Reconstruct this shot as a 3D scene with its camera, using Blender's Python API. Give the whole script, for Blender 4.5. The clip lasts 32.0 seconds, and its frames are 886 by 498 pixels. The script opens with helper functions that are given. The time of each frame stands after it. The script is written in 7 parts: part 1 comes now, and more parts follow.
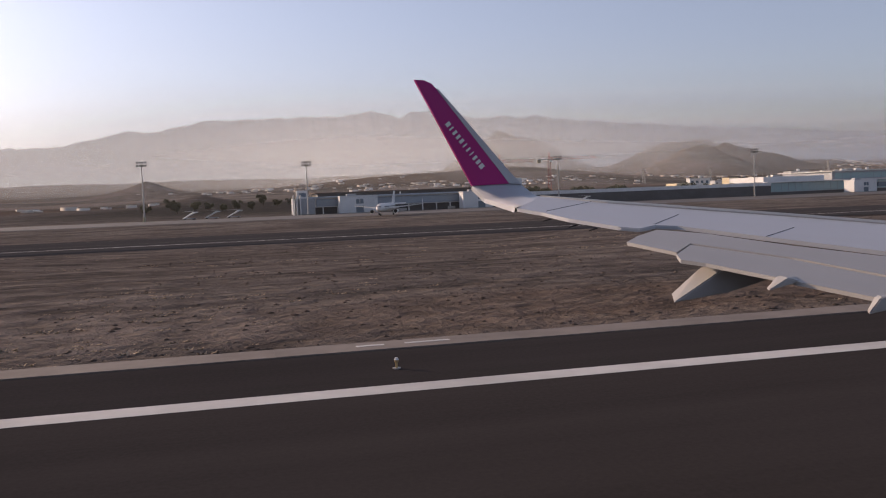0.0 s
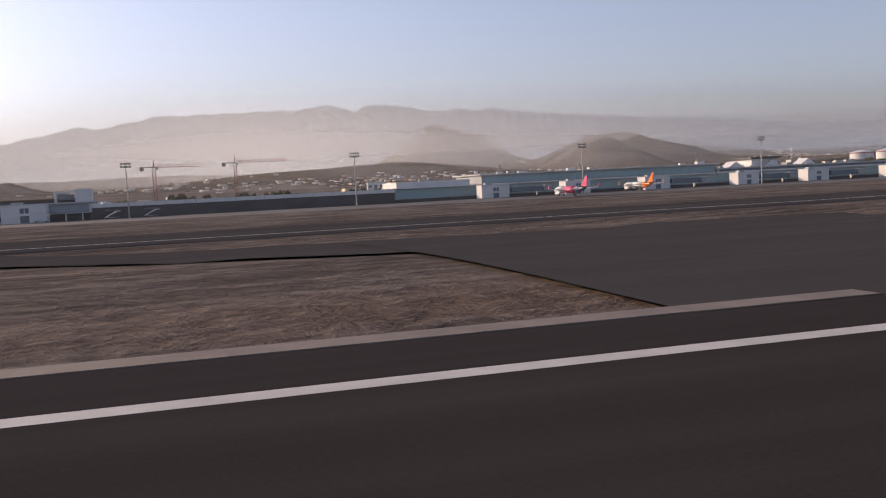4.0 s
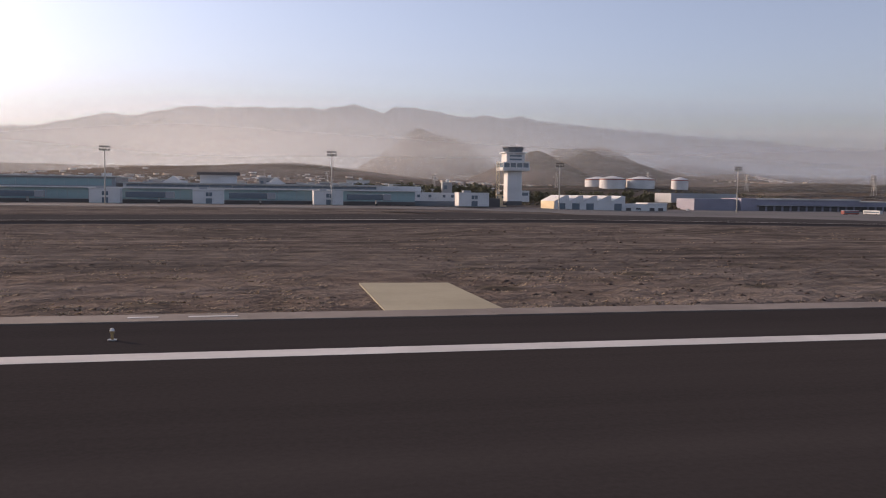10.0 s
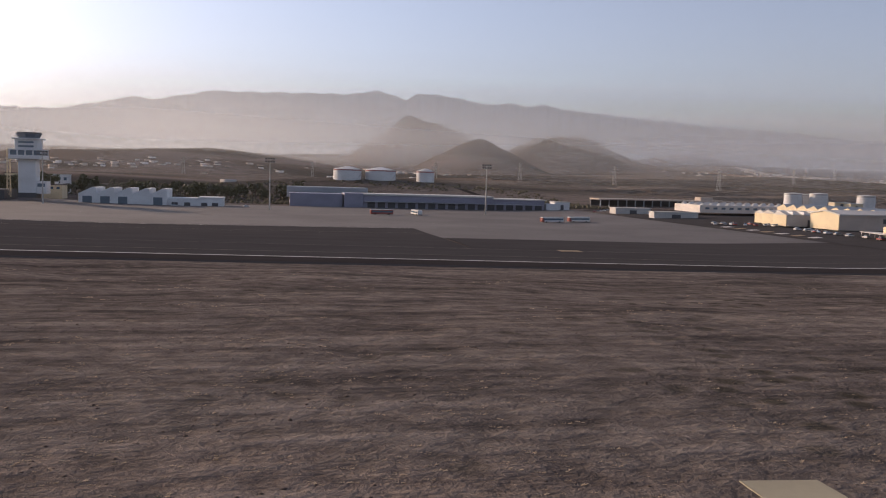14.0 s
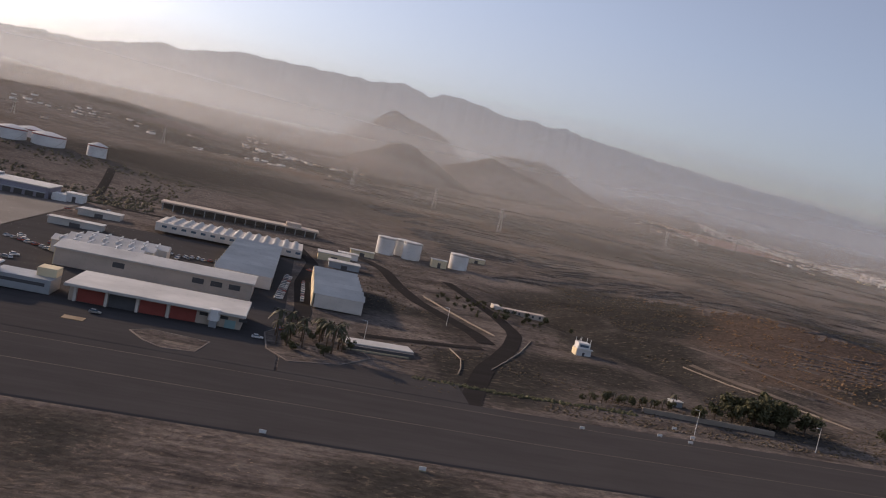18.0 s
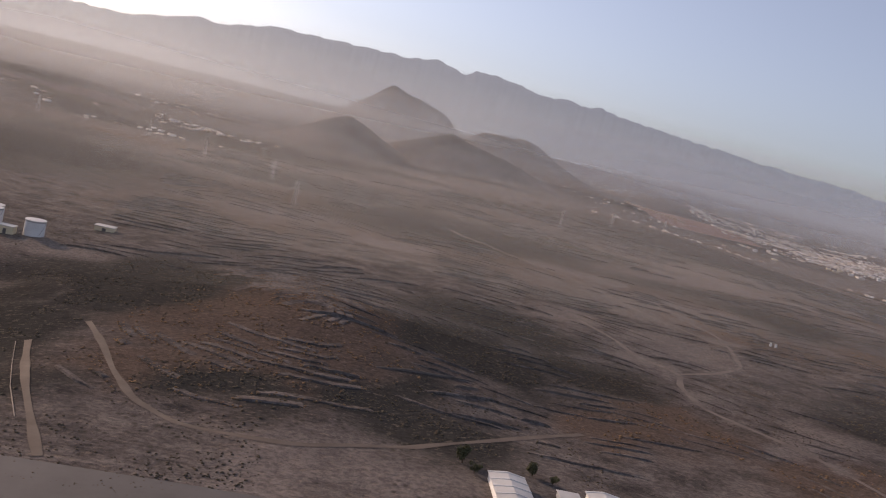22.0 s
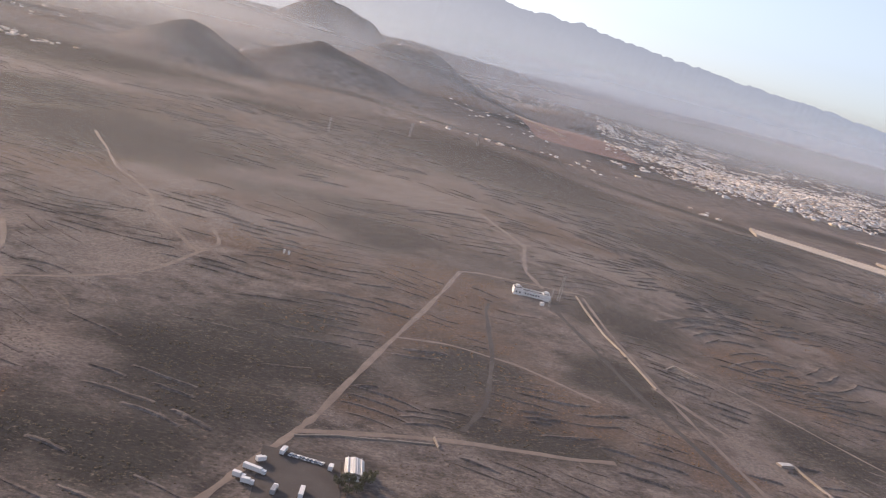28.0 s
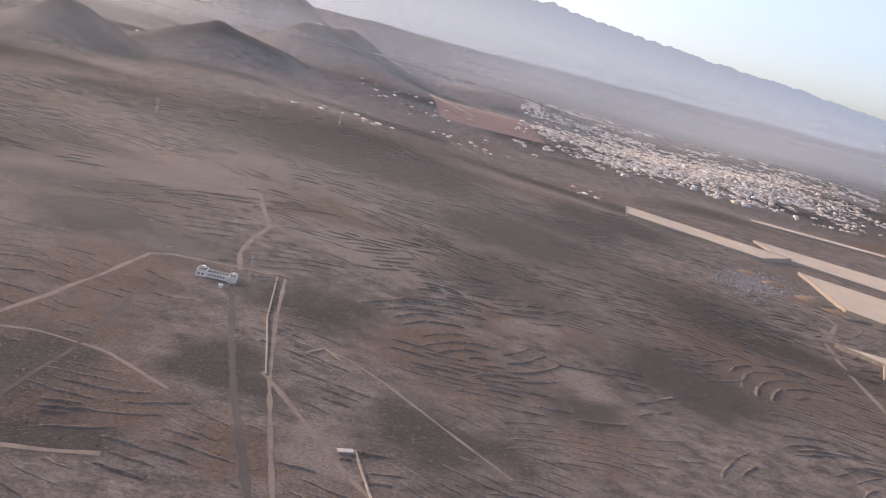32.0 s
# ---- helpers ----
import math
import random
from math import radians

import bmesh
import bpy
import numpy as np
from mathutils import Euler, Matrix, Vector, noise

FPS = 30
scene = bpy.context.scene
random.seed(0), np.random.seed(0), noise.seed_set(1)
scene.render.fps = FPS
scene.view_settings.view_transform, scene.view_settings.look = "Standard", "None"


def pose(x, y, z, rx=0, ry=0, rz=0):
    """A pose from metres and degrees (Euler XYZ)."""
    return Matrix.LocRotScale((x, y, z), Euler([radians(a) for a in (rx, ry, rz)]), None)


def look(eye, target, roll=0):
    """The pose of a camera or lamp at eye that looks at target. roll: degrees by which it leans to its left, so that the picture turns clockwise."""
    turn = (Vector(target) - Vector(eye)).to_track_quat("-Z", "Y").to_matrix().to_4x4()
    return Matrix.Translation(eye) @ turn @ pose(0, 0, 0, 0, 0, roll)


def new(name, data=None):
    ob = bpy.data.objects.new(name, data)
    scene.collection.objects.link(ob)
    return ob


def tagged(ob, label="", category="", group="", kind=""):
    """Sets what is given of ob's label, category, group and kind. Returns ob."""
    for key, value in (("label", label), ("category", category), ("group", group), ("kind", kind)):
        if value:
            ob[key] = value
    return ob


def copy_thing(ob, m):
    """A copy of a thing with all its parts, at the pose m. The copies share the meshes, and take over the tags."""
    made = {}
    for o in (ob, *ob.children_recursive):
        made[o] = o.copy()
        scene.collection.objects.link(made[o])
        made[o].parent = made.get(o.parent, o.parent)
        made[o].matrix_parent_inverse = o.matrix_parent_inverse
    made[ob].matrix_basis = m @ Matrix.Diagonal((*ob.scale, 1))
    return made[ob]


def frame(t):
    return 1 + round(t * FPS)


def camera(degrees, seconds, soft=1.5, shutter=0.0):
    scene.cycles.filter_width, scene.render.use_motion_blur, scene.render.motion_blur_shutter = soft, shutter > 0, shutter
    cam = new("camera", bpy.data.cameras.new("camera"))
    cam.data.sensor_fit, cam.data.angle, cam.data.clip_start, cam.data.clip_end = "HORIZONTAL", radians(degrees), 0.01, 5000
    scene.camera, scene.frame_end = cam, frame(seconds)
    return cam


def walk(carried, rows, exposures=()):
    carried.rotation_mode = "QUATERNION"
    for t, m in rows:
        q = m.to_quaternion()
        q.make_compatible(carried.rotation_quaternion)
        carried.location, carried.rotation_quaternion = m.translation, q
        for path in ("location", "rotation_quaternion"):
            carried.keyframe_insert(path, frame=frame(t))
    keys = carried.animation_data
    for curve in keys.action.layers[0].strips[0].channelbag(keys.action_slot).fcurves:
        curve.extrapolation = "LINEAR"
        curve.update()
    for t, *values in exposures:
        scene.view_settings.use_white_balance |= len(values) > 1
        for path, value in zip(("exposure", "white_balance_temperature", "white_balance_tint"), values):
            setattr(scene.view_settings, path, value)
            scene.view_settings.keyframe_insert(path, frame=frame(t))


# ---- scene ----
# The plan below is in metres of the real place; the model stands at one quarter of that size,
# so that the far ridges lie inside the camera's clipping distance.
K = 0.25

cam = camera(53.73, 32.0, soft=1.1)
# seconds, x, y, z in plan metres, yaw, pitch, roll in degrees
ROWS = [
    (0, 6.9, 0.0, 4.89, -13.61, -3.65, 2.16),
    (0.5, 36.7, 0.0, 4.93, -14.38, -3.68, 2.03),
    (1, 66.9, 0.0, 4.95, -15.02, -3.79, 2.42),
    (1.5, 97.5, 0.0, 4.93, -14.68, -3.90, 2.79),
    (2, 128.8, 0.0, 4.9, -15.36, -4.00, 2.16),
    (2.5, 160.9, 0.0, 4.895, -15.30, -4.03, 2.30),
    (3, 194.0, 0.0, 4.91, -15.63, -4.14, 2.64),
    (3.5, 228.5, 0.0, 4.92, -15.86, -4.16, 2.78),
    (5.5, 370.3, 0.0, 4.92, -14.34, -4.52, 3.45),
    (6, 407.0, 0.0, 4.88, -14.66, -4.67, 3.97),
    (6.5, 444.2, 0.0, 4.79, -15.21, -4.83, 3.65),
    (7, 482.1, -0.0, 4.715, -15.58, -4.97, 3.30),
    (7.5, 520.5, -0.0, 4.59, -15.00, -5.07, 2.76),
    (8, 559.1, -0.0, 4.495, -14.61, -5.19, 2.07),
    (8.5, 598.2, -0.0, 4.405, -13.99, -5.29, 1.45),
    (9, 638.4, -0.1, 4.31, -13.72, -5.31, 0.13),
    (9.5, 678.9, -0.0, 4.155, -13.48, -3.68, -0.58),
    (10, 719.9, -0.1, 4.04, -12.78, -3.79, -0.74),
    (10.5, 762.1, -0.0, 3.985, -11.87, -3.84, -0.91),
    (11, 804.7, -0.1, 4.16, -10.99, -3.86, -0.35),
    (11.5, 847.7, 0.0, 4.67, -10.27, -4.02, -0.27),
    (12, 891.2, 0.2, 5.53, -10.10, -4.02, -0.93),
    (12.5, 935.4, 0.2, 6.93, -10.36, -4.21, -1.36),
    (13, 979.5, 0.3, 8.36, -9.87, -4.31, -1.52),
    (13.5, 1024.0, 0.3, 11.26, -10.59, -4.45, -1.67),
    (15.5, 1209.2, -0.3, 28.17, -8.23, -5.61, -1.52),
    (16, 1255.6, -0.8, 35.41, -8.20, -6.14, -2.49),
    (16.5, 1301.9, -1.4, 42.81, -10.10, -6.29, -7.32),
    (17, 1347.6, -1.7, 50.58, -9.83, -4.01, -9.70),
    (17.5, 1393.0, -1.9, 58.44, -9.26, -4.34, -11.20),
    (18, 1438.3, -1.9, 66.49, -8.50, -4.71, -12.52),
    (18.5, 1483.0, -1.7, 74.72, -9.25, -4.90, -13.50),
    (19, 1527.7, -1.4, 83.13, -10.11, -4.44, -13.98),
    (19.5, 1572.1, -0.9, 91.57, -8.91, -4.33, -14.39),
    (20, 1616.3, -0.3, 100.06, -8.78, -4.62, -15.02),
    (20.5, 1660.5, 0.5, 108.89, -8.95, -4.95, -15.19),
    (21, 1704.8, 1.4, 117.86, -7.70, -5.61, -14.67),
    (21.5, 1748.9, 2.3, 126.94, -6.38, -6.18, -13.91),
    (22, 1792.8, 3.0, 136.02, -5.17, -6.87, -13.47),
    (22.5, 1836.5, 3.6, 144.91, -4.74, -7.37, -13.10),
    (23, 1879.9, 4.0, 153.41, -4.47, -7.70, -12.87),
    (23.5, 1922.7, 4.3, 161.54, -4.77, -7.81, -12.95),
    (24, 1965.1, 4.7, 169.58, -4.91, -8.24, -12.76),
    (24.5, 2007.2, 4.9, 177.63, -5.73, -8.40, -12.82),
    (26.5, 2173.8, 4.3, 211.16, -3.55, -10.31, -13.00),
    (27, 2214.4, 4.1, 219.74, -4.31, -10.50, -14.17),
    (27.5, 2254.7, 4.0, 228.23, -5.33, -10.73, -14.66),
    (28, 2294.9, 3.8, 236.78, -5.01, -12.34, -14.47),
    (28.5, 2335.3, 3.7, 245.49, -5.63, -12.77, -14.53),
    (29, 2375.8, 3.7, 254.37, -5.49, -13.11, -14.41),
    (29.5, 2416.4, 3.7, 263.30, -6.88, -13.06, -14.46),
    (30, 2456.9, 3.8, 272.25, -6.34, -13.48, -14.39),
    (30.5, 2497.2, 3.8, 281.21, -5.60, -13.92, -13.63),
    (31, 2537.3, 4.0, 290.19, -5.51, -14.00, -13.72),
    (31.5, 2577.1, 4.1, 299.14, -5.25, -13.66, -13.75),
    (32, 2616.9, 4.2, 308.09, -5.85, -13.31, -14.02),
]
walk(cam, [(t, pose(x * K, y * K, z * K, 90 + pitch, roll, yaw)) for t, x, y, z, yaw, pitch, roll in ROWS],
     exposures=[(0, -0.02, 6220, 19), (3, 0.06, 6220, 19), (6, 0.14, 6220, 19), (12, 0.06, 6210, 18.5), (14, 0.02, 6210, 18), (16, 0.0, 6230, 17.5), (17, -0.02, 6230, 16.5), (18, -0.02, 6260, 17), (20, 0.02, 6300, 19), (21.5, 0.05, 6300, 20), (24, 0.28, 6280, 20), (26.8, 0.36, 6250, 19), (28, 0.88, 6240, 17), (29, 1.04, 6230, 17), (30, 0.94, 6230, 17), (32, 0.94, 6230, 17)])

# ---- light ----
SUN_EL, SUN_AZ = 17.0, 47.0   # degrees above the horizon, degrees west of the way the camera looks (+y)
world = bpy.data.worlds.new("world")
scene.world = world
world.use_nodes = True
wn = world.node_tree
sky = wn.nodes.new("ShaderNodeTexSky")
sky.sky_type, sky.sun_disc = "NISHITA", False
sky.sun_elevation, sky.sun_rotation = radians(SUN_EL), radians(-SUN_AZ)
sky.altitude, sky.air_density, sky.dust_density, sky.ozone_density = 60, 0.95, 1.9, 2.0
wn.nodes["Background"].inputs[1].default_value = 0.136
pale = wn.nodes.new("ShaderNodeHueSaturation")   # thin dust whitens the whole sky
pale.inputs["Saturation"].default_value = 0.58
wn.links.new(sky.outputs[0], pale.inputs["Color"])
rose = wn.nodes.new("ShaderNodeMix")
rose.data_type, rose.blend_type = "RGBA", "MULTIPLY"
rose.inputs[0].default_value = 1.0
rose.inputs[7].default_value = (0.99, 1.0, 1.06, 1)
wn.links.new(pale.outputs[0], rose.inputs[6])
wn.links.new(rose.outputs[2], wn.nodes["Background"].inputs[0])
sun = new("sun", bpy.data.lights.new("sun", "SUN"))
sun.data.energy, sun.data.angle, sun.data.color = 4.25, radians(1.8), (1.0, 0.71, 0.44)
ce, se, ca, sa = math.cos(radians(SUN_EL)), math.sin(radians(SUN_EL)), math.cos(radians(SUN_AZ)), math.sin(radians(SUN_AZ))
sun.matrix_world = look((-sa * ce * 100, ca * ce * 100, se * 100), (0, 0, 0))

# ---- materials ----
def graph(name, rough=0.8, metal=0.0):
    m = bpy.data.materials.new(name)
    m.use_nodes = True
    nt = m.node_tree
    b = nt.nodes["Principled BSDF"]
    b.inputs["Roughness"].default_value, b.inputs["Metallic"].default_value = rough, metal
    b.inputs["Specular IOR Level"].default_value = 0.3
    return m, nt, b


def coords(nt, sx, sy=None, sz=None):
    """Object-space coordinates in plan metres divided by the given sizes."""
    c, mp = nt.nodes.new("ShaderNodeTexCoord"), nt.nodes.new("ShaderNodeMapping")
    nt.links.new(c.outputs["Object"], mp.inputs["Vector"])
    mp.inputs["Scale"].default_value = (1 / K / sx, 1 / K / (sy or sx), 1 / K / (sz or sx))
    return mp.outputs["Vector"]


def noise_node(nt, vec, detail=4.0, rough=0.6, scale=1.0):
    n = nt.nodes.new("ShaderNodeTexNoise")
    n.inputs["Scale"].default_value, n.inputs["Detail"].default_value, n.inputs["Roughness"].default_value = scale, detail, rough
    nt.links.new(vec, n.inputs["Vector"])
    return n.outputs["Fac"]


def ramp(nt, fac, stops):
    r = nt.nodes.new("ShaderNodeValToRGB")
    e = r.color_ramp.elements
    while len(e) < len(stops):
        e.new(0.5)
    for q, (p, c) in zip(e, stops):
        q.position, q.color = p, (*c, 1) if len(c) == 3 else c
    nt.links.new(fac, r.inputs["Fac"])
    return r.outputs["Color"]


def mix(nt, fac, a, b, mode="MIX"):
    n = nt.nodes.new("ShaderNodeMix")
    n.data_type, n.blend_type = "RGBA", mode
    for sock, v in ((n.inputs["Factor"], fac), (n.inputs["A"], a), (n.inputs["B"], b)):
        if isinstance(v, bpy.types.NodeSocket):
            nt.links.new(v, sock)
        else:
            sock.default_value = v if isinstance(v, float) else (*v, 1)
    return n.outputs["Result"]


def relief(nt, b, height, strength, dist):
    n = nt.nodes.new("ShaderNodeBump")
    n.inputs["Strength"].default_value, n.inputs["Distance"].default_value = strength, dist * K
    nt.links.new(height, n.inputs["Height"])
    nt.links.new(n.outputs["Normal"], b.inputs["Normal"])


def coat(name, c, rough=0.6, metal=0.0, grime=0.25, size=3.0, bump=0.0):
    """Painted, plastered or metal surface: colour with large stains and fine streaks."""
    m, nt, b = graph(name, rough, metal)
    big = noise_node(nt, coords(nt, size * 4, size * 4, size * 2), 5)
    fine = noise_node(nt, coords(nt, size * 0.3, size * 0.3, size * 2.5), 3)
    dark = tuple(v * (1 - grime) * 0.95 for v in c)
    col = mix(nt, ramp(nt, big, [(0.35, (0, 0, 0)), (0.7, (1, 1, 1))]), dark, c)
    col = mix(nt, 0.25, col, mix(nt, fine, dark, c))
    nt.links.new(col, b.inputs["Base Color"])
    if bump:
        relief(nt, b, fine, bump, 0.1)
    return m


def glassy(name, c, rough=0.12):
    m, nt, b = graph(name, rough)
    b.inputs["Specular IOR Level"].default_value = 0.7
    n = noise_node(nt, coords(nt, 9, 9, 3), 2)
    nt.links.new(mix(nt, n, tuple(v * 0.7 for v in c), c), b.inputs["Base Color"])
    return m


def soil():
    """Dry volcanic earth; the mesh carries where red earth, pale bare ground, dark scrub and painted shade lie."""
    m, nt, b = graph("dry_earth", 0.97)
    b.inputs["Specular IOR Level"].default_value = 0.0
    at = nt.nodes.new("ShaderNodeAttribute")
    at.attribute_name = "earth"
    kinds = nt.nodes.new("ShaderNodeSeparateColor")
    nt.links.new(at.outputs["Color"], kinds.inputs[0])
    mid = noise_node(nt, coords(nt, 30, 26), 7, 0.68)
    fine = noise_node(nt, coords(nt, 3.0, 2.4), 6, 0.72)
    edge = noise_node(nt, coords(nt, 30, 26), 8, 0.75)

    def spread(sock, lo=0.42, hi=0.62):
        a = nt.nodes.new("ShaderNodeMath")
        a.operation = "MULTIPLY_ADD"
        nt.links.new(sock, a.inputs[0])
        a.inputs[1].default_value = 0.95
        nt.links.new(edge, a.inputs[2])
        s = nt.nodes.new("ShaderNodeMapRange")
        s.inputs["From Min"].default_value, s.inputs["From Max"].default_value = lo + 0.18, hi + 0.50
        nt.links.new(a.outputs[0], s.inputs["Value"])
        return s.outputs[0]
    col = ramp(nt, mid, [(0.34, (0.066, 0.059, 0.056)), (0.50, (0.123, 0.106, 0.097)), (0.66, (0.211, 0.180, 0.161))])
    # graded streaks and washed-out bands, stones and crumbs
    place = nt.nodes.new("ShaderNodeSeparateXYZ")
    nt.links.new(coords(nt, 1.0), place.inputs[0])
    slopes = nt.nodes.new("ShaderNodeMapRange")
    slopes.inputs["From Min"].default_value, slopes.inputs["From Max"].default_value = 290, 380
    nt.links.new(place.outputs[1], slopes.inputs["Value"])
    band = mix(nt, slopes.outputs[0], noise_node(nt, coords(nt, 46, 5.5), 6, 0.7), noise_node(nt, coords(nt, 27, 19), 7, 0.72))
    col = mix(nt, ramp(nt, band, [(0.40, (0, 0, 0)), (0.50, (0.5, 0.5, 0.5)), (0.62, (1, 1, 1))]), mix(nt, 0.36, col, (0.046, 0.042, 0.041)), mix(nt, 0.38, col, (0.325, 0.282, 0.25)))
    col = mix(nt, spread(kinds.outputs[0]), col, mix(nt, mid, (0.088, 0.067, 0.054), (0.182, 0.134, 0.105)))
    col = mix(nt, spread(kinds.outputs[1]), col, mix(nt, mid, (0.155, 0.132, 0.119), (0.275, 0.236, 0.211)))
    col = mix(nt, spread(kinds.outputs[2]), col, mix(nt, mid, (0.033, 0.033, 0.030), (0.076, 0.071, 0.064)))
    col = mix(nt, ramp(nt, fine, [(0.40, (0, 0, 0)), (0.58, (1, 1, 1))]), mix(nt, 0.45, col, (0.024, 0.022, 0.021)), col)
    tuft = noise_node(nt, coords(nt, 4.0, 2.6), 6, 0.75)
    col = mix(nt, ramp(nt, tuft, [(0.55, (0, 0, 0)), (0.68, (0.42, 0.42, 0.42))]), col, (0.33, 0.262, 0.205))
    v = nt.nodes.new("ShaderNodeTexVoronoi")
    nt.links.new(coords(nt, 4.6), v.inputs["Vector"])
    v.inputs["Scale"].default_value = 1.0
    spots = ramp(nt, v.outputs["Distance"], [(0.16, (1, 1, 1)), (0.32, (0, 0, 0))])
    where = ramp(nt, noise_node(nt, coords(nt, 90), 4), [(0.50, (0, 0, 0)), (0.66, (0.8, 0.8, 0.8))])
    col = mix(nt, mix(nt, 1.0, spots, where, "MULTIPLY"), col, (0.041, 0.038, 0.028))
    nt.links.new(col, b.inputs["Base Color"])
    relief(nt, b, mix(nt, 0.5, mid, mix(nt, 0.4, fine, band)), 1.0, 3.4)
    return m


def asphalt(name, c, wear=(0.10, 0.095, 0.09)):
    m, nt, b = graph(name, 0.95)
    b.inputs["Specular IOR Level"].default_value = 0.0
    streak = noise_node(nt, coords(nt, 160, 2.2, 1), 5, 0.6)
    patch = noise_node(nt, coords(nt, 22, 9), 4)
    grain = noise_node(nt, coords(nt, 0.12), 2)
    col = mix(nt, ramp(nt, streak, [(0.35, (0, 0, 0)), (0.75, (1, 1, 1))]), c, mix(nt, 0.45, c, wear))
    col = mix(nt, ramp(nt, patch, [(0.4, (0, 0, 0)), (0.7, (0.5, 0.5, 0.5))]), col, tuple(v * 0.7 for v in c))
    col = mix(nt, 0.3, col, mix(nt, grain, tuple(v * 0.5 for v in c), wear))
    nt.links.new(col, b.inputs["Base Color"])
    relief(nt, b, grain, 0.3, 0.02)
    return m


def painted_haze_rock(name, near, near_foot, far, far_foot):
    """Far plain glowing backdrop hillside, haze painted into its emission, paler towards its foot."""
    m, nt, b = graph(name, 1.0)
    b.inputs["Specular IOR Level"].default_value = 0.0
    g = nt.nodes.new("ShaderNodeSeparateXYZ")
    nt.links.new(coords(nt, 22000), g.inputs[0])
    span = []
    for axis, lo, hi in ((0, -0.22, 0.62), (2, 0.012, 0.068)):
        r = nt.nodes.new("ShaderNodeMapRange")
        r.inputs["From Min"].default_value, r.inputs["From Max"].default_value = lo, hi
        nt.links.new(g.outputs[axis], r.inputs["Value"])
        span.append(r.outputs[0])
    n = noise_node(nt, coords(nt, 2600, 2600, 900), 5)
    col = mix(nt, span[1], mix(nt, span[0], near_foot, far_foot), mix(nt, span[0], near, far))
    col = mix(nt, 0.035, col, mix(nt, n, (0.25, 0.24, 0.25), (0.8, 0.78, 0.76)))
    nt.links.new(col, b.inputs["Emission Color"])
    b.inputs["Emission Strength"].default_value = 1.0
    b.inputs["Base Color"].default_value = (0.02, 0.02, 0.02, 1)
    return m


M_SOIL = soil()
M_ASPHALT = asphalt("runway_asphalt", (0.0385, 0.0345, 0.034), (0.080, 0.071, 0.068))
M_SHOULDER = asphalt("shoulder_asphalt", (0.038, 0.0345, 0.0345), (0.073, 0.066, 0.065))
M_TAXI = asphalt("taxiway_asphalt", (0.064, 0.061, 0.062), (0.094, 0.090, 0.089))
M_APRON = coat("apron_concrete", (0.128, 0.120, 0.118), 0.9, 0, 0.35, 12)
M_CONCRETE = coat("pale_concrete", (0.37, 0.335, 0.235), 0.9, 0, 0.25, 1.2, 0.2)
M_KERB = coat("kerb_concrete", (0.25, 0.215, 0.19), 0.9, 0, 0.45, 1.5, 0.2)
M_LINE = coat("white_marking", (0.62, 0.60, 0.57), 0.7, 0, 0.3, 1.0)
M_YELLOW_LINE = coat("yellow_marking", (0.30, 0.22, 0.125), 0.7, 0, 0.3, 1.0)
M_WHITE = coat("white_render", (0.72, 0.72, 0.71), 0.7, 0, 0.2, 4)
# serves cream walls and, on west ends, low sunlight painted as colour
M_CREAM = coat("cream_and_sunlit_render", (0.74, 0.63, 0.42), 0.75, 0, 0.2, 4)
M_GREY = coat("grey_cladding", (0.36, 0.38, 0.40), 0.5, 0.1, 0.25, 5)
M_ROOF = coat("pale_roof_sheet", (0.60, 0.585, 0.55), 0.6, 0.1, 0.3, 5)
# dark surfaces; on flat opening panels the inner shade is put into colour
M_DARK = coat("dark_and_opening_shade", (0.095, 0.095, 0.10), 0.7, 0, 0.3, 3)
M_TEAL = glassy("teal_glass", (0.27, 0.42, 0.44), 0.35)
M_BLUE = glassy("blue_glass", (0.10, 0.145, 0.19), 0.25)
M_VIOLET = coat("violet_grey_cladding", (0.27, 0.265, 0.33), 0.5, 0.1, 0.2, 5)
M_STEEL = coat("galvanised_steel", (0.45, 0.44, 0.42), 0.45, 0.6, 0.3, 1)
M_RED = coat("red_paint", (0.30, 0.07, 0.055), 0.5, 0, 0.2, 2)
M_MAGENTA = coat("magenta_paint", (0.38, 0.012, 0.17), 0.35, 0, 0.08, 2)
M_PINK = coat("pink_paint", (0.60, 0.06, 0.16), 0.4, 0, 0.1, 2)
M_ORANGE = coat("orange_paint", (0.75, 0.20, 0.03), 0.4, 0, 0.1, 2)
M_YELLOW = coat("yellow_sign_paint", (0.80, 0.48, 0.02), 0.5, 0, 0.15, 0.6)
M_BLACK = coat("black_paint", (0.015, 0.015, 0.015), 0.5, 0, 0.2, 1)
# near: warm glow on the sun side; far: blue haze, both in the emission
M_RIDGE = painted_haze_rock("far_ridge_with_painted_haze", (0.36, 0.345, 0.335), (0.47, 0.445, 0.405), (0.125, 0.155, 0.205), (0.23, 0.265, 0.315))
M_TYRE = coat("tyre_rubber", (0.02, 0.02, 0.02), 0.9, 0, 0.2, 0.5)

# ---- building helpers ----
def thing(name, x, y, z, rz=0.0, label="", category="", group="", kind=""):
    ob = new(name)
    ob.matrix_world = pose(x * K, y * K, z * K, 0, 0, rz)
    ob.empty_display_size = 0.2
    return tagged(ob, label, category, group, kind)


def mesh_of(bm):
    me = bpy.data.meshes.new("m")
    bmesh.ops.scale(bm, vec=(K, K, K), verts=bm.verts)
    bm.normal_update()
    bm.to_mesh(me)
    bm.free()
    return me


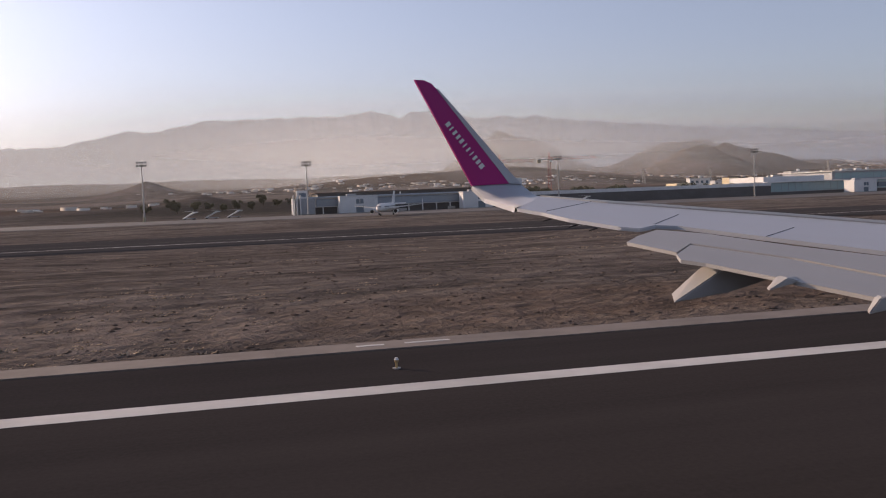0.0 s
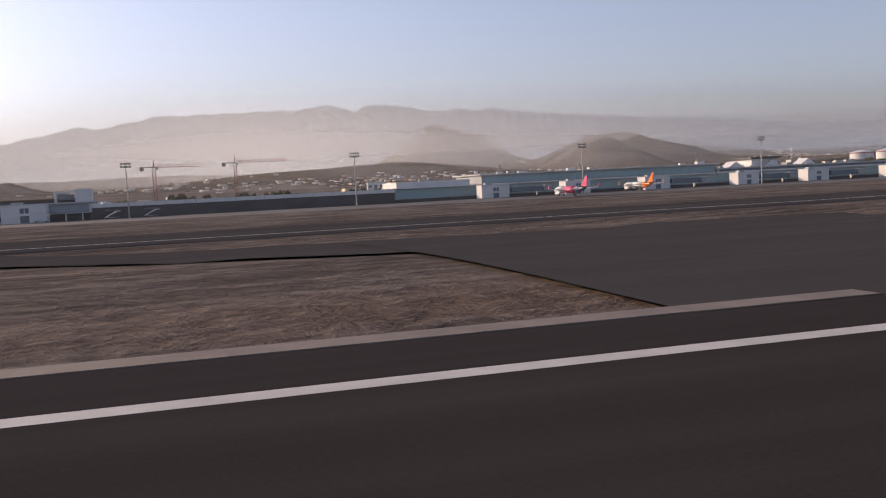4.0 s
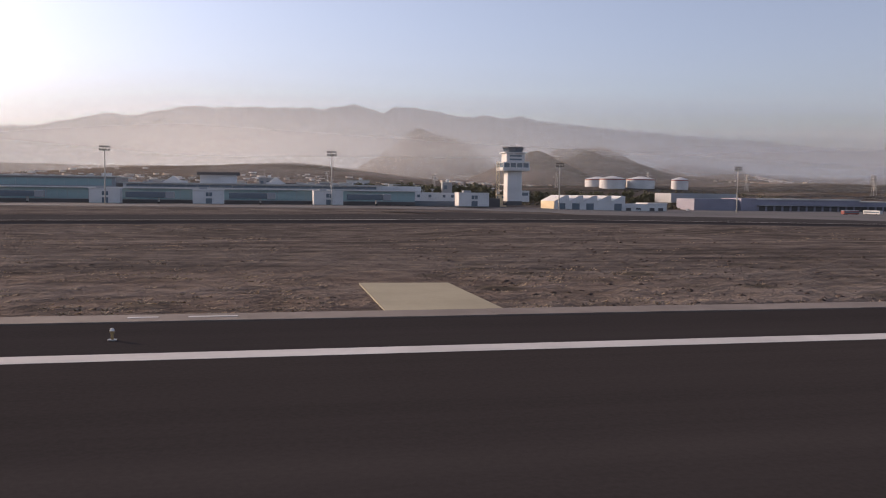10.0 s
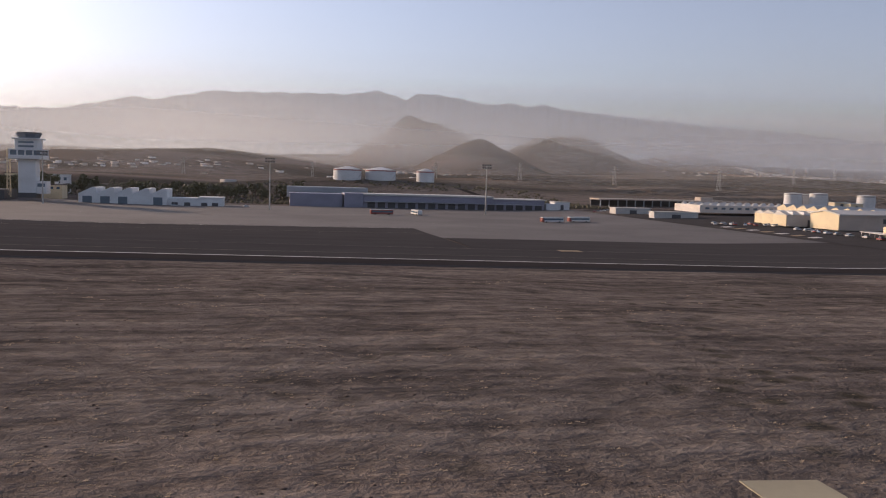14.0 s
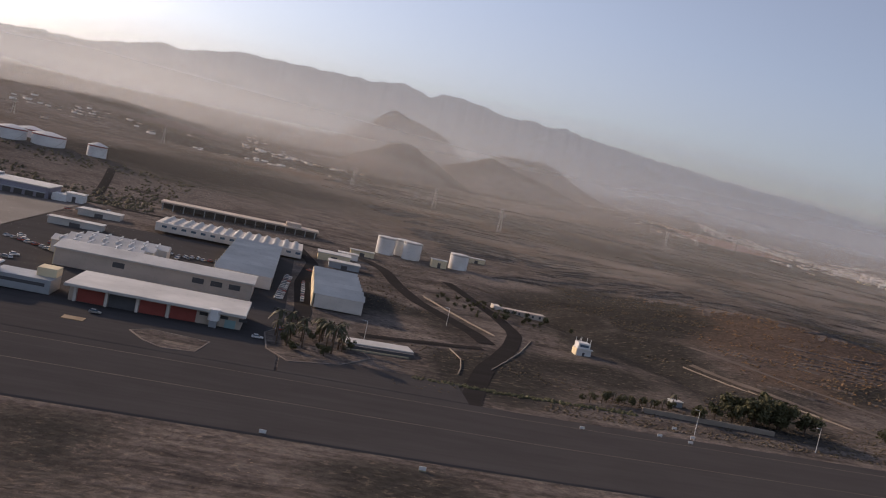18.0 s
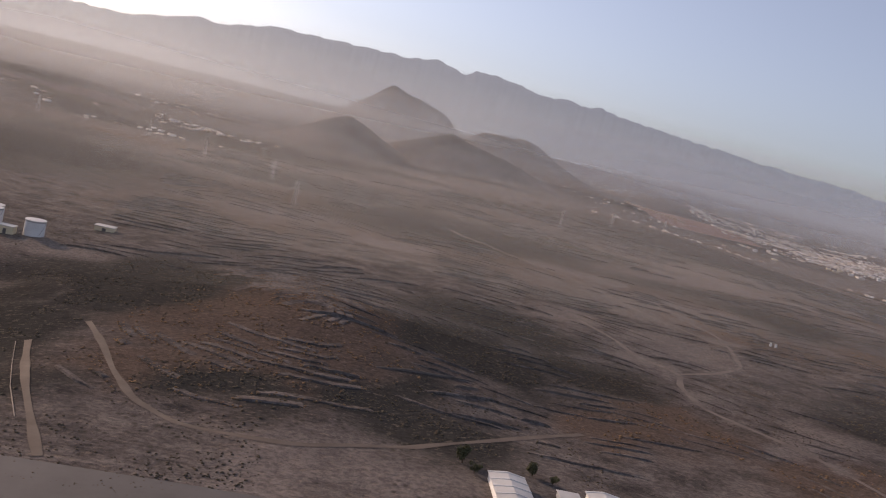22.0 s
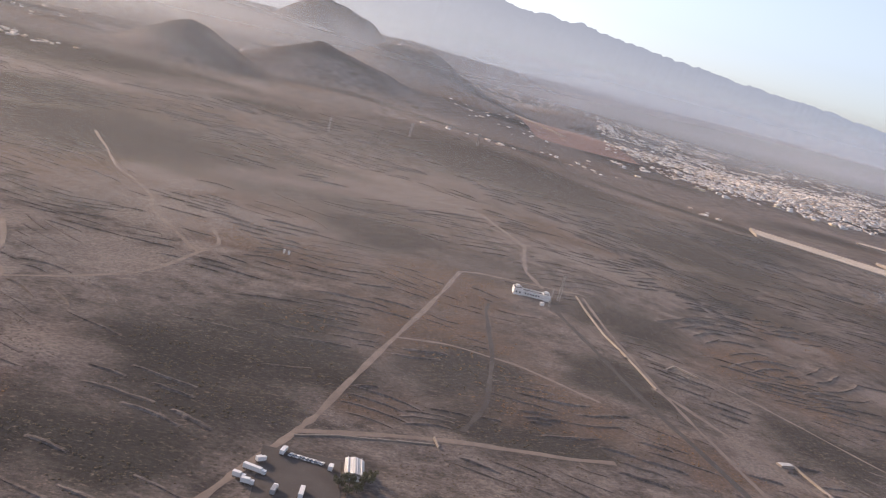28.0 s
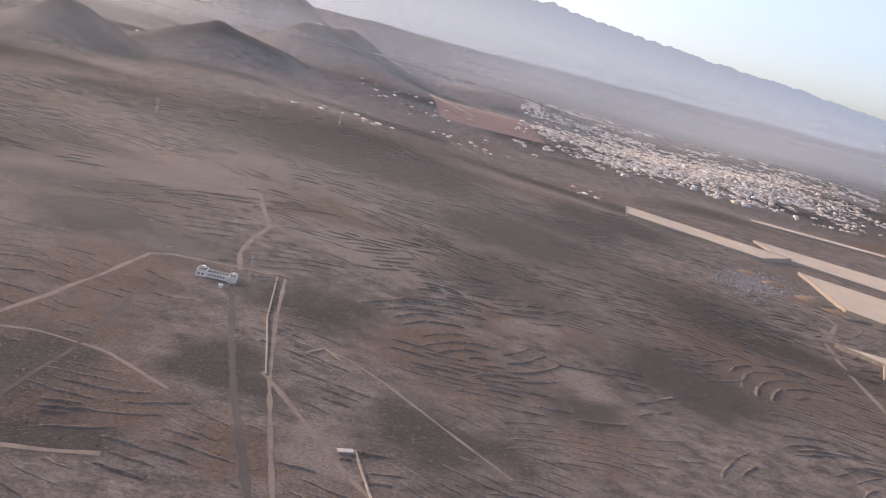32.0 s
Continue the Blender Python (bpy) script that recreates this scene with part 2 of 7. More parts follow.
def part(name, bm, material, parent=None, label="", at=None):
    """Links a bmesh (plan metres) as one mesh object under a thing or part."""
    me = bm if isinstance(bm, bpy.types.Mesh) else mesh_of(bm)
    if not me.materials:
        me.materials.append(material)
    ob = new(name, me)
    ob.parent = parent
    if at:
        ob.location = (at[0] * K, at[1] * K, at[2] * K)
    return tagged(ob, label)


def box(x0, x1, y0, y1, z0, z1, bev=0.0, bm=None):
    bm = bm or bmesh.new()
    r = bmesh.ops.create_cube(bm, size=1, matrix=Matrix.LocRotScale(((x0 + x1) / 2, (y0 + y1) / 2, (z0 + z1) / 2), None, (x1 - x0, y1 - y0, z1 - z0)))
    if bev:
        e = list({e for v in r["verts"] for e in v.link_edges})
        bmesh.ops.bevel(bm, geom=e, offset=bev, segments=1, affect="EDGES")
    return bm


def tube(p, q, r0, r1=None, n=8, bm=None):
    bm = bm or bmesh.new()
    p, q = Vector(p), Vector(q)
    d = q - p
    m = Matrix.Translation((p + q) / 2) @ d.to_track_quat("Z", "Y").to_matrix().to_4x4()
    bmesh.ops.create_cone(bm, cap_ends=True, segments=n, radius1=r0, radius2=r0 if r1 is None else r1, depth=d.length, matrix=m)
    return bm


def prism(outline, y0, y1, axis="y", bm=None):
    """Solid from an outline of (u, z) pairs drawn along y (or x)."""
    bm = bm or bmesh.new()
    f = (lambda u, z, w: (u, w, z)) if axis == "y" else (lambda u, z, w: (w, u, z)) if axis == "x" else (lambda u, z, w: (u, z, w))
    a = [bm.verts.new(f(u, z, y0)) for u, z in outline]
    b = [bm.verts.new(f(u, z, y1)) for u, z in outline]
    n = len(a)
    bm.faces.new(a[::-1]); bm.faces.new(b)
    for i in range(n):
        bm.faces.new((a[i], a[(i + 1) % n], b[(i + 1) % n], b[i]))
    bmesh.ops.recalc_face_normals(bm, faces=bm.faces)
    return bm


def raw_mesh(name, verts, faces, material, smooth=False, parent=None):
    me = bpy.data.meshes.new(name)
    me.from_pydata([tuple(v) for v in (np.asarray(verts, float) * K)], [], [tuple(int(i) for i in f) for f in faces])
    me.materials.append(material)
    if smooth:
        me.polygons.foreach_set("use_smooth", [True] * len(me.polygons))
    ob = new(name, me)
    ob.parent = parent
    return ob


# ---- ground ----
def sstep(a, b, v):
    t = np.clip((v - a) / (b - a), 0, 1)
    return t * t * (3 - 2 * t)


def bumps(x, y, seed, size):
    """Cheap smooth pseudo-noise in -1..1."""
    r = np.random.RandomState(seed)
    out = 0
    for k in range(6):
        a, s, p = r.uniform(0, math.tau), r.uniform(0.6, 2.2), r.uniform(0, math.tau)
        out = out + np.sin((x * math.cos(a) + y * math.sin(a)) * s / size + p + 1.3 * np.sin((x * math.sin(a) - y * math.cos(a)) * s * 0.7 / size + p * 2)) / 6
    return out * 1.7


# hills: x, y, half-widths, height, sharpness
HILLS = [(1936, 6179, 470, 800, 318, -1), (2320, 6250, 300, 700, 165, 1.6), (1737, 3000, 235, 300, 127, -1), (2120, 3500, 330, 340, 138, -1), (2420, 3500, 190, 280, 50, 1.7),
         (2660, 4520, 260, 480, 150, 1.5), (2400, 4500, 230, 460, 130, 1.8), (3560, 4700, 300, 500, 60, 1.6), (880, 2600, 340, 380, 55, 1.9), (420, 2550, 300, 380, 38, 1.8),
         (-213, 2500, 80, 200, 42, 1.3), (-32, 1210, 45, 80, 17, 1.3), (1180, 980, 170, 130, 12, 2.0), (1785, 555, 105, 132, 17, 2.0), (4300, 6600, 700, 700, 140, 1.5)]


def land(x, y):
    """Height of the land in plan metres."""
    x, y = np.asarray(x, float), np.asarray(y, float)
    low = np.interp(x, [-300, 800, 1000, 1230, 1350, 1520, 1650, 1850, 2000, 2600, 3200, 4000], [-5.5, -5.5, -8.8, -8.8, -6.2, -5, -2.5, 2, 4, 8, -4, -20])
    side = np.interp(x, [-300, 450, 625, 730, 917, 1000, 1150, 1250], [0, 0, 0.9, 1.6, 3.0, 2.8, 1.0, 0]) * (1 - sstep(276, 400, y))   # the taxiway lies higher than the apron
    z = (low + side) * sstep(40, 222, y)
    z = z + 0.014 * np.clip(y - 640, 0, 3500) * (1 - 0.75 * sstep(2500, 3100, x)) + 0.03 * np.clip(y - 2500, 0, 1700) * sstep(2500, 3000, x) + 0.03 * np.clip(y - 4200, 0, 9000)
    for hx, hy, wx, wy, h, s in HILLS:
        d = np.sqrt(((x - hx) / wx) ** 2 + ((y - hy) / wy) ** 2)
        up = np.exp(-(d ** s) * 1.1) if s > 0 else 1.06 - np.sqrt(d * d + 0.006)
        up = up if s > 0 else 0.5 * (up + np.sqrt(up * up + 0.012)) * (1 - sstep(1.0, 2.2, d))
        z = z + h * up * (1 + (0.05 * bumps(x, y, 7, wx * 0.13) if h > 50 else 0))
    verge = sstep(60, 110, y) * (1 - sstep(185, 210, y))
    verge = verge * sstep(24, 40, np.abs(x - np.interp(y, [30, 70, 92, 140, 225], [420, 330, 280, 230, 190]))) * sstep(19, 26, np.abs(x - 1356))
    z = z + verge * (0.5 * bumps(x, y, 3, 14) + 0.35 * bumps(x, y, 4, 5)) + sstep(1490, 1600, x) * sstep(280, 340, y) * (0.9 * bumps(x, y, 10, 30) + 0.35 * bumps(x, y, 3, 15))
    z = z + sstep(650, 1100, y) * 5 * bumps(x, y, 5, 160) + sstep(1500, 3000, y) * 16 * bumps(x, y, 6, 420)
    gully = np.interp(y, [310, 372, 448, 515, 600], [1672, 1650, 1630, 1604, 1590])
    z = z - 6.5 * np.exp(-((x - gully) / 20) ** 2) * sstep(320, 380, y) * (1 - sstep(540, 640, y))
    z = np.where(y < 34, 0, z) - 0.25
    return z


def axis_steps(lo, hi, core0, core1, fine, grow):
    a = list(np.arange(core0, core1 + fine, fine))
    s, v = fine, a[-1]
    while v < hi:
        s *= grow; v += s; a.append(v)
    s, v, left = fine, core0, []
    while v > lo:
        s *= grow; v -= s; left.append(v)
    return np.array(left[::-1] + a)


xs = axis_steps(-17500, 19500, -150, 2900, 9.0, 1.045)
ys = axis_steps(-9000, 17800, -40, 1300, 7.0, 1.035)
gx, gy = np.meshgrid(xs, ys)
gz = land(gx, gy)
nx, ny = len(xs), len(ys)
me = bpy.data.meshes.new("ground")
me.vertices.add(nx * ny)
me.vertices.foreach_set("co", (np.stack([gx, gy, gz], -1).reshape(-1, 3) * K).ravel())
ii = (np.arange(ny - 1)[:, None] * nx + np.arange(nx - 1)[None, :]).ravel()
quads = np.stack([ii, ii + 1, ii + nx + 1, ii + nx], 1)
me.loops.add(quads.size)
me.polygons.add(len(quads))
me.loops.foreach_set("vertex_index", quads.ravel())
me.polygons.foreach_set("loop_start", np.arange(0, quads.size, 4))
me.polygons.foreach_set("use_smooth", np.ones(len(quads), bool))
me.update(calc_edges=True)
# kinds of earth: x, y, reach of each patch
RED = [(1775, 525, 100), (1728, 410, 40), (1790, 440, 45), (2020, 505, 40), (1970, 465, 40), (2080, 430, 45), (2125, 450, 35), (2430, 890, 80), (2415, 735, 80), (2355, 550, 30), (2912, 1035, 80), (3250, 1400, 60), (2670, 1340, 110),
       (2246, 920, 90), (2480, 620, 70), (2903, 696, 55), (2700, 480, 60), (2780, 820, 90), (2600, 560, 50), (1690, 1250, 160), (2300, 700, 40), (3606, 1590, 55), (3330, 1460, 45)]
PALE = [(1590, 345, 24), (1612, 460, 18), (1541, 446, 9), (1615, 511, 12), (1845, 1015, 50), (1962, 882, 34), (2017, 799, 32), (2056, 668, 26), (2063, 584, 26), (2080, 494, 16), (2103, 462, 14), (2106, 1084, 60), (2115, 892, 30), (2184, 850, 24), (1780, 326, 34), (1835, 340, 36),
        (1890, 392, 22), (2125, 770, 55), (2140, 530, 40), (2397, 1390, 150), (2230, 1215, 120), (2654, 602, 34), (2476, 1000, 34), (2900, 990, 32), (2940, 850, 26), (1610, 655, 30)]
# dark scrub, plus shade painted in the gully and on the mound's near side
SCRUB_AND_SHADE = [(60, 900, 260), (480, 980, 260), (900, 1050, 260), (1250, 1100, 180), (1632, 448, 48), (1530, 330, 30), (1575, 350, 34), (1500, 440, 26), (1654, 375, 42), (1640, 330, 30), (1600, 512, 30), (1760, 405, 30), (2300, 600, 55), (2285, 690, 50), (1662, 570, 72), (1690, 640, 50), (1933, 690, 70), (1912, 545, 48), (1825, 428, 40), (1850, 395, 42), (1887, 575, 60), (2235, 590, 85), (2205, 430, 55), (2363, 1060, 80), (2260, 500, 45), (2441, 552, 38), (2425, 640, 60), (2990, 1540, 190), (3090, 926, 100),
         (2920, 776, 50), (2490, 556, 34), (1655, 515, 30), (1990, 590, 50), (2640, 900, 60), (2580, 700, 45), (2760, 640, 60), (1980, 1350, 220), (2700, 2000, 350), (1300, 1300, 250), (1600, 2300, 300), (3300, 2000, 160)]


def earth_kind(x, y, spots):
    k = np.zeros_like(x)
    x, y = x + 16 * bumps(x, y, 61, 34) + 9 * bumps(x, y, 62, 12), y + 20 * bumps(x, y, 63, 30) + 9 * bumps(x, y, 64, 12)
    for px, py, r in spots:
        k = np.maximum(k, np.exp(-((x - px) ** 2 + (y - py) ** 2) / (r * r)))
    return k


red, pale, scrub = (earth_kind(gx, gy, s) for s in (RED, PALE, SCRUB_AND_SHADE))
pale = np.maximum(pale, 0.55 * np.exp(-((gy - 37) / 7) ** 2) * (0.6 + 0.4 * bumps(gx, gy, 31, 25)))
red = np.maximum(red, 1.1 * np.exp(-((gy - 37) / 6) ** 2) * np.clip(0.6 + bumps(gx, gy, 32, 30), 0, 1))
scrub = np.maximum(scrub, 0.6 * (0.5 + 0.5 * sstep(1150, 1300, gx)) * sstep(80, 110, gy) * (1 - sstep(200, 215, gy)) * np.clip(0.35 * sstep(1150, 1300, gx) + bumps(gx, gy, 33, 26), 0, 1))
wild = sstep(650, 1000, gy)
red, pale, scrub = (np.maximum(k, wild * np.clip(bumps(gx, gy * 1.5, q, 170), 0, 1) * 0.8) for k, q in ((red, 34), (pale, 35), (scrub, 36)))
kinds = me.color_attributes.new("earth", "FLOAT_COLOR", "POINT")
kinds.data.foreach_set("color", np.stack([red, pale, scrub, np.ones_like(red)], -1).astype(np.float32).ravel())
me.materials.append(M_SOIL)
tagged(new("ground", me), "dry brown volcanic ground with scrub and old terraces", "ground", kind="structure")

# far ridge: bearing in degrees from (1300, 0), height of the crest in degrees
CREST = [(-75, .6), (-55, 1.2), (-40, 2.0), (-28, 2.7), (-20, 3.2), (-17, 3.45), (-14, 3.55), (-11.5, 4.05), (-10.1, 4.45), (-8.4, 4.33), (-7.1, 4.65), (-5.5, 5.02), (-2.8, 5.1), (1.4, 5.22),
         (3.6, 5.18), (5.1, 5.55), (6.3, 5.2), (7.1, 4.95), (7.7, 5.4), (9.9, 5.3), (12, 4.85), (13, 4.8), (13.7, 4.95), (15.2, 4.72), (16.2, 4.9), (17.2, 4.6), (20.5, 4.28), (24, 3.95), (27.7, 3.55),
         (31, 3.35), (34.5, 2.95), (37, 2.7), (39, 2.4), (46, 1.7), (56, 1.0), (68, .4)]
ang = np.arange(-75, 68.01, 0.08)
top = np.interp(ang, [a for a, _ in CREST], [e for _, e in CREST]) + 0.05 * bumps(ang * 40, ang * 0, 8, 14) + 0.05 * bumps(ang * 40, ang * 0, 28, 5) + 0.03 * np.abs(bumps(ang * 40, ang * 0, 29, 2.2))
broad = np.interp(ang, [a for a, _ in CREST], [e for _, e in CREST])
R = 18500.0
levels = [(0.80, -0.02), (0.86, 0.12), (0.90, 0.30), (0.94, 0.52), (0.97, 0.76), (1.0, 1.0)]
rv = []
for f, h in levels:
    d = R * f
    gull = 0.02 * bumps(ang * 60, ang * 0 + f * 90, 9, 30) * (1 if 0 < h < 1 else 0)
    rv.append(np.stack([1300 + d * np.sin(np.radians(ang)), d * np.cos(np.radians(ang)), (np.tan(np.radians(broad)) * (h + gull) + (np.tan(np.radians(top)) - np.tan(np.radians(broad))) * max(h, 0) ** 8) * R - (200 if h < 0 else 0)], -1))
rv = np.concatenate(rv)
na = len(ang)
rf = [(l * na + i, l * na + i + 1, (l + 1) * na + i + 1, (l + 1) * na + i) for l in range(len(levels) - 1) for i in range(na - 1)]
tagged(raw_mesh("backdrop", rv, rf, M_RIDGE, True), "far mountain ridge with evening haze painted into its glow", "mountains", kind="structure")


def drape(x0, x1, y0, y1, lift, step=12.0, slope=0.0):
    """A sheet laid on the land: strip from (x0, y0) to (x1, y1)."""
    a, b = np.linspace(x0, x1, max(2, int((x1 - x0) / step) + 1)), np.linspace(y0, y1, max(2, int((y1 - y0) / step) + 1))
    gx, gy = np.meshgrid(a, b)
    z = land(gx, gy) + lift
    v = np.stack([gx, gy, z], -1).reshape(-1, 3)
    n = len(a)
    return v, [(j * n + i, j * n + i + 1, (j + 1) * n + i + 1, (j + 1) * n + i) for j in range(len(b) - 1) for i in range(n - 1)]


def ribbon(points, width, lift, step=6.0, ragged=0.0):
    """A road or line laid on the land along smooth points."""
    p = np.array(points, float)
    t = np.arange(len(p))
    tt = np.linspace(0, len(p) - 1, max(3, int(np.linalg.norm(np.diff(p, axis=0), axis=1).sum() / step)))
    x, y = np.interp(tt, t, p[:, 0]), np.interp(tt, t, p[:, 1])
    for _ in range(6):
        x[1:-1], y[1:-1] = (x[:-2] + 2 * x[1:-1] + x[2:]) / 4, (y[:-2] + 2 * y[1:-1] + y[2:]) / 4
    dx, dy = np.gradient(x), np.gradient(y)
    l = np.hypot(dx, dy)
    w = width / 2 * (1 + ragged * bumps(np.arange(len(x)) * step, x * 0, 41, 9))
    ox, oy = -dy / l * w, dx / l * w
    rows_ = [np.stack([x + ox * q, y + oy * q, land(x + ox * q, y + oy * q) + lift], -1) for q in (1, 0.33, -0.33, -1)]
    n = len(x)
    return np.concatenate(rows_), [(k * n + i, k * n + i + 1, k * n + n + i + 1, k * n + n + i)[::-1] for k in range(3) for i in range(n - 1)]


def slab(name, x0, x1, y0, y1, z, material, label, category="", kind="structure"):
    return tagged(part(name, box(x0, x1, y0, y1, z - 0.6, z), material), label, category, kind=kind)


slab("runway", -300, 3600, -30, 21.2, 0.0, M_ASPHALT, "dark grey asphalt runway with tyre streaks", "runway")
slab("runway_shoulder", -300, 3600, 21.2, 27.2, -0.004, M_SHOULDER, "dark asphalt runway shoulder", "runway")

def low_z(x, y):
    return float(land(x, y))


tagged(part("edge_line", box(-300, 3600, 21.15, 22.05, -0.3, 0.006), M_LINE), "white painted line along the runway edge", "marking", kind="structure")
# kerb: pale concrete slabs end to end
kerb = thing("kerb", 0, 0, 0, label="pale worn concrete kerb beside the runway shoulder", category="kerb", kind="structure")
slab_me = mesh_of(box(-3.998, 3.998, 27.22, 28.7, -0.3, 0.03))
slab_me.materials.append(M_KERB)
for i in range(150):
    if not 288 < -60 + 8 * i < 512:
        part("kerb_slab", slab_me, M_KERB, kerb, at=(-60 + 8 * i, 0, 0.004 * math.sin(i * 2.3)))
for i, x in enumerate((11.2, 70.5, 129.6, 189.5, 244.3, 599.2, 653.5, 716.5, 771.2, 832, 891.2, 946.1, 1004.5)):
    for dx, l in ((-0.6 + 0.5 * (i % 3), 0.9), (1.0 + 0.7 * (i % 2), 1.5)):
        part("paint_dash", box(x + dx, x + dx + l, 27.9, 28.1, 0, 0.045), M_LINE, kerb, "white paint dash")
part("kerb_rest", box(1136.2, 3600, 27.22, 28.6, -0.3, 0.03), M_KERB, kerb)
for x in (-35, 78.6, 195.0, 544, 615.6, 726.9, 848.6, 976.7, 1094):
    tagged(part("concrete_pad", prism([(x - 2.2, 28.8), (x + 2.2, 28.8), (x + 2.2, 39.2), (x - 1.9, 39.5)], -0.9, -0.19, "z"), M_CONCRETE), "rectangular pale concrete slab set in the dry verge", "concrete slab", "slabs along the runway verge")

# edge lights
M_STEM = coat("dull_yellow_paint", (0.42, 0.30, 0.14), 0.6, 0, 0.3, 0.5)
light = thing("runway_light", 11.2, 24.1, 0, label="small elevated runway edge light on a yellow stem", category="runway light", group="runway edge lights")
part("base", tube((0, 0, 0), (0, 0, 0.03), 0.12, n=12), M_STEEL, light)
part("stem", tube((0, 0, 0.03), (0, 0, 0.19), 0.035, n=8), M_STEM, light)
part("housing", tube((0, 0, 0.19), (0, 0, 0.25), 0.06, 0.075, n=12), M_STEM, light, "dull yellow metal housing")
part("lens", tube((0, 0, 0.25), (0, 0, 0.32), 0.07, 0.04, n=12), M_WHITE, light, "frosted white lens")
for x in [70.5, 129.6, 189.5, 244.3, 537.2, 599.2, 653.5, 716.5, 771.2, 832, 891.2, 946.1] + [1004.5 + 58.4 * k for k in range(8)]:
    copy_thing(light, pose(x * K, 24.1 * K, 0))

# exits, parallel taxiway, apron
def sheet(name, outline, z, material, label, category="taxiway"):
    return tagged(part(name, prism(outline, z - 0.5, z, "z"), material), label, category, kind="structure")


ex = np.linspace(280, 548, 68)
outer = np.interp(ex, [280, 330, 360, 395, 412.6, 428.7, 450, 476, 506, 548], [110, 79, 66, 54, 48, 42, 37.5, 33.5, 29.5, 28.6])
rows_ = np.linspace(0, 1, 14)
gy_ = 27.05 + (outer - 27.05)[None, :] * rows_[:, None]
gx_ = np.repeat(ex[None, :], 14, 0)
ev = np.stack([gx_, gy_, land(gx_, gy_) + 0.262], -1).reshape(-1, 3)
tagged(raw_mesh("exit_taxiway", ev, [(j * 68 + i, j * 68 + i + 1, (j + 1) * 68 + i + 1, (j + 1) * 68 + i) for j in range(13) for i in range(67)], M_TAXI), "dark asphalt rapid exit beside the runway", "taxiway", kind="structure")
v, f = ribbon([(330, 70), (280, 92), (230, 140), (190, 225)], 40, 0.2, 6)
tagged(raw_mesh("exit_taxiway", v, f, M_TAXI), "dark asphalt rapid exit leading to the taxiway", "taxiway", kind="structure")
for nm, w, pts, mat_, lab in [("exit_line", 0.12, [(560, 4), (495, 14), (478, 17.8), (448, 22.7), (429.5, 27.4), (415, 31.7), (398, 38), (360, 52), (320, 68)], M_YELLOW_LINE, "yellow exit centre line"),
                              ("exit_line", 0.3, [(338, 27), (358, 25), (365, 27.5), (366, 31.5), (361, 36.5), (345, 42), (320, 50)], M_YELLOW_LINE, "curved yellow exit line"),
                              ("exit_line", 0.3, [(338, 26.2), (359, 24.2), (366, 27), (367, 31.7), (362, 37.3), (346, 43), (320, 51)], M_YELLOW_LINE, "curved yellow exit line"),
                              ("exit_edge_line", 0.22, [(330, 76), (360, 63), (395, 51.5), (412.6, 45.6), (428.7, 39.6), (450, 35), (476, 31), (506, 26.3), (530, 24.7), (546, 24.0)], M_YELLOW_LINE, "thin faded shoulder line"),
                              ("exit_kerb", 1.4, [(552, 28), (545, 29), (542, 32), (541, 37), (536, 41), (520, 41)], M_KERB, "curved pale kerb at the exit")]:
    v, f = ribbon(pts, w, 0.275, 2.0)
    tagged(raw_mesh(nm, v, f, mat_), lab + " on dark asphalt", "marking", kind="structure")


def lane(name, x0, x1, y0, y1, lift, material, label, category="taxiway"):
    v, f = drape(x0, x1, y0, y1, lift)
    n, m = int((x1 - x0) / 12.0) + 1, len(v)
    if n > 1 and y1 - y0 > 12:   # the edge towards the runway runs down into the ground
        edge = v[:n] * 1.0
        edge[:, 1] -= 1.5
        edge[:, 2] = land(edge[:, 0], edge[:, 1]) - 0.2
        v, f = np.concatenate([v, edge]), f + [(m + i, m + i + 1, i + 1, i) for i in range(n - 1)]
    return tagged(raw_mesh(name, v, f, material), label, category, kind="structure")


M_FAINT = coat("worn_marking", (0.17, 0.14, 0.11), 0.8, 0, 0.5, 3)
lane("taxiway", -300, 1760, 213, 276, 0.30, M_TAXI, "dark asphalt parallel taxiway")
lane("taxiway_shoulder", 640, 1313, 213.5, 226.5, 0.34, M_SHOULDER, "black asphalt shoulder along the taxiway")
lane("taxiway_line", -300, 1313, 227.3, 228.5, 0.34, M_LINE, "long pale taxiway edge line", "marking")
lane("taxiway_line", -300, 1700, 243.0, 243.4, 0.34, M_FAINT, "faded yellow taxiway centre line", "marking")
lane("taxiway_line", -300, 1700, 268, 268.35, 0.34, M_FAINT, "thin pale taxiway edge line", "marking")
lane("apron", -250, 880, 462, 552, 0.28, M_APRON, "wide worn concrete apron before the terminal", "apron")
lane("apron", 880, 1128, 396, 640, 0.28, M_APRON, "wide pale concrete apron for aircraft", "apron")
lane("apron", 1128, 1288, 322, 640, 0.28, M_APRON, "wide pale concrete apron for aircraft", "apron")
lane("apron_taxi_lane", 780, 1128, 277, 395.5, 0.26, M_TAXI, "dark asphalt taxi lane before the apron", "taxiway")
lane("apron_taxi_lane", 1129, 1288, 277, 321.5, 0.26, M_TAXI, "dark asphalt taxi lane before the apron", "taxiway")
lane("taxiway_line", 862, 1126, 352, 352.5, 0.34, M_FAINT, "faded yellow taxi lane line", "marking")
lane("taxiway_line", 862, 1126, 392, 392.8, 0.34, M_LINE, "long pale apron edge line", "marking")
lane("service_yard", 1289, 1440, 277, 560, 0.26, M_TAXI, "dark asphalt yard round the airport sheds", "yard")
lane("service_yard", 1441, 1505, 277, 303, 0.27, M_TAXI, "dark asphalt beside the taxiway", "yard")
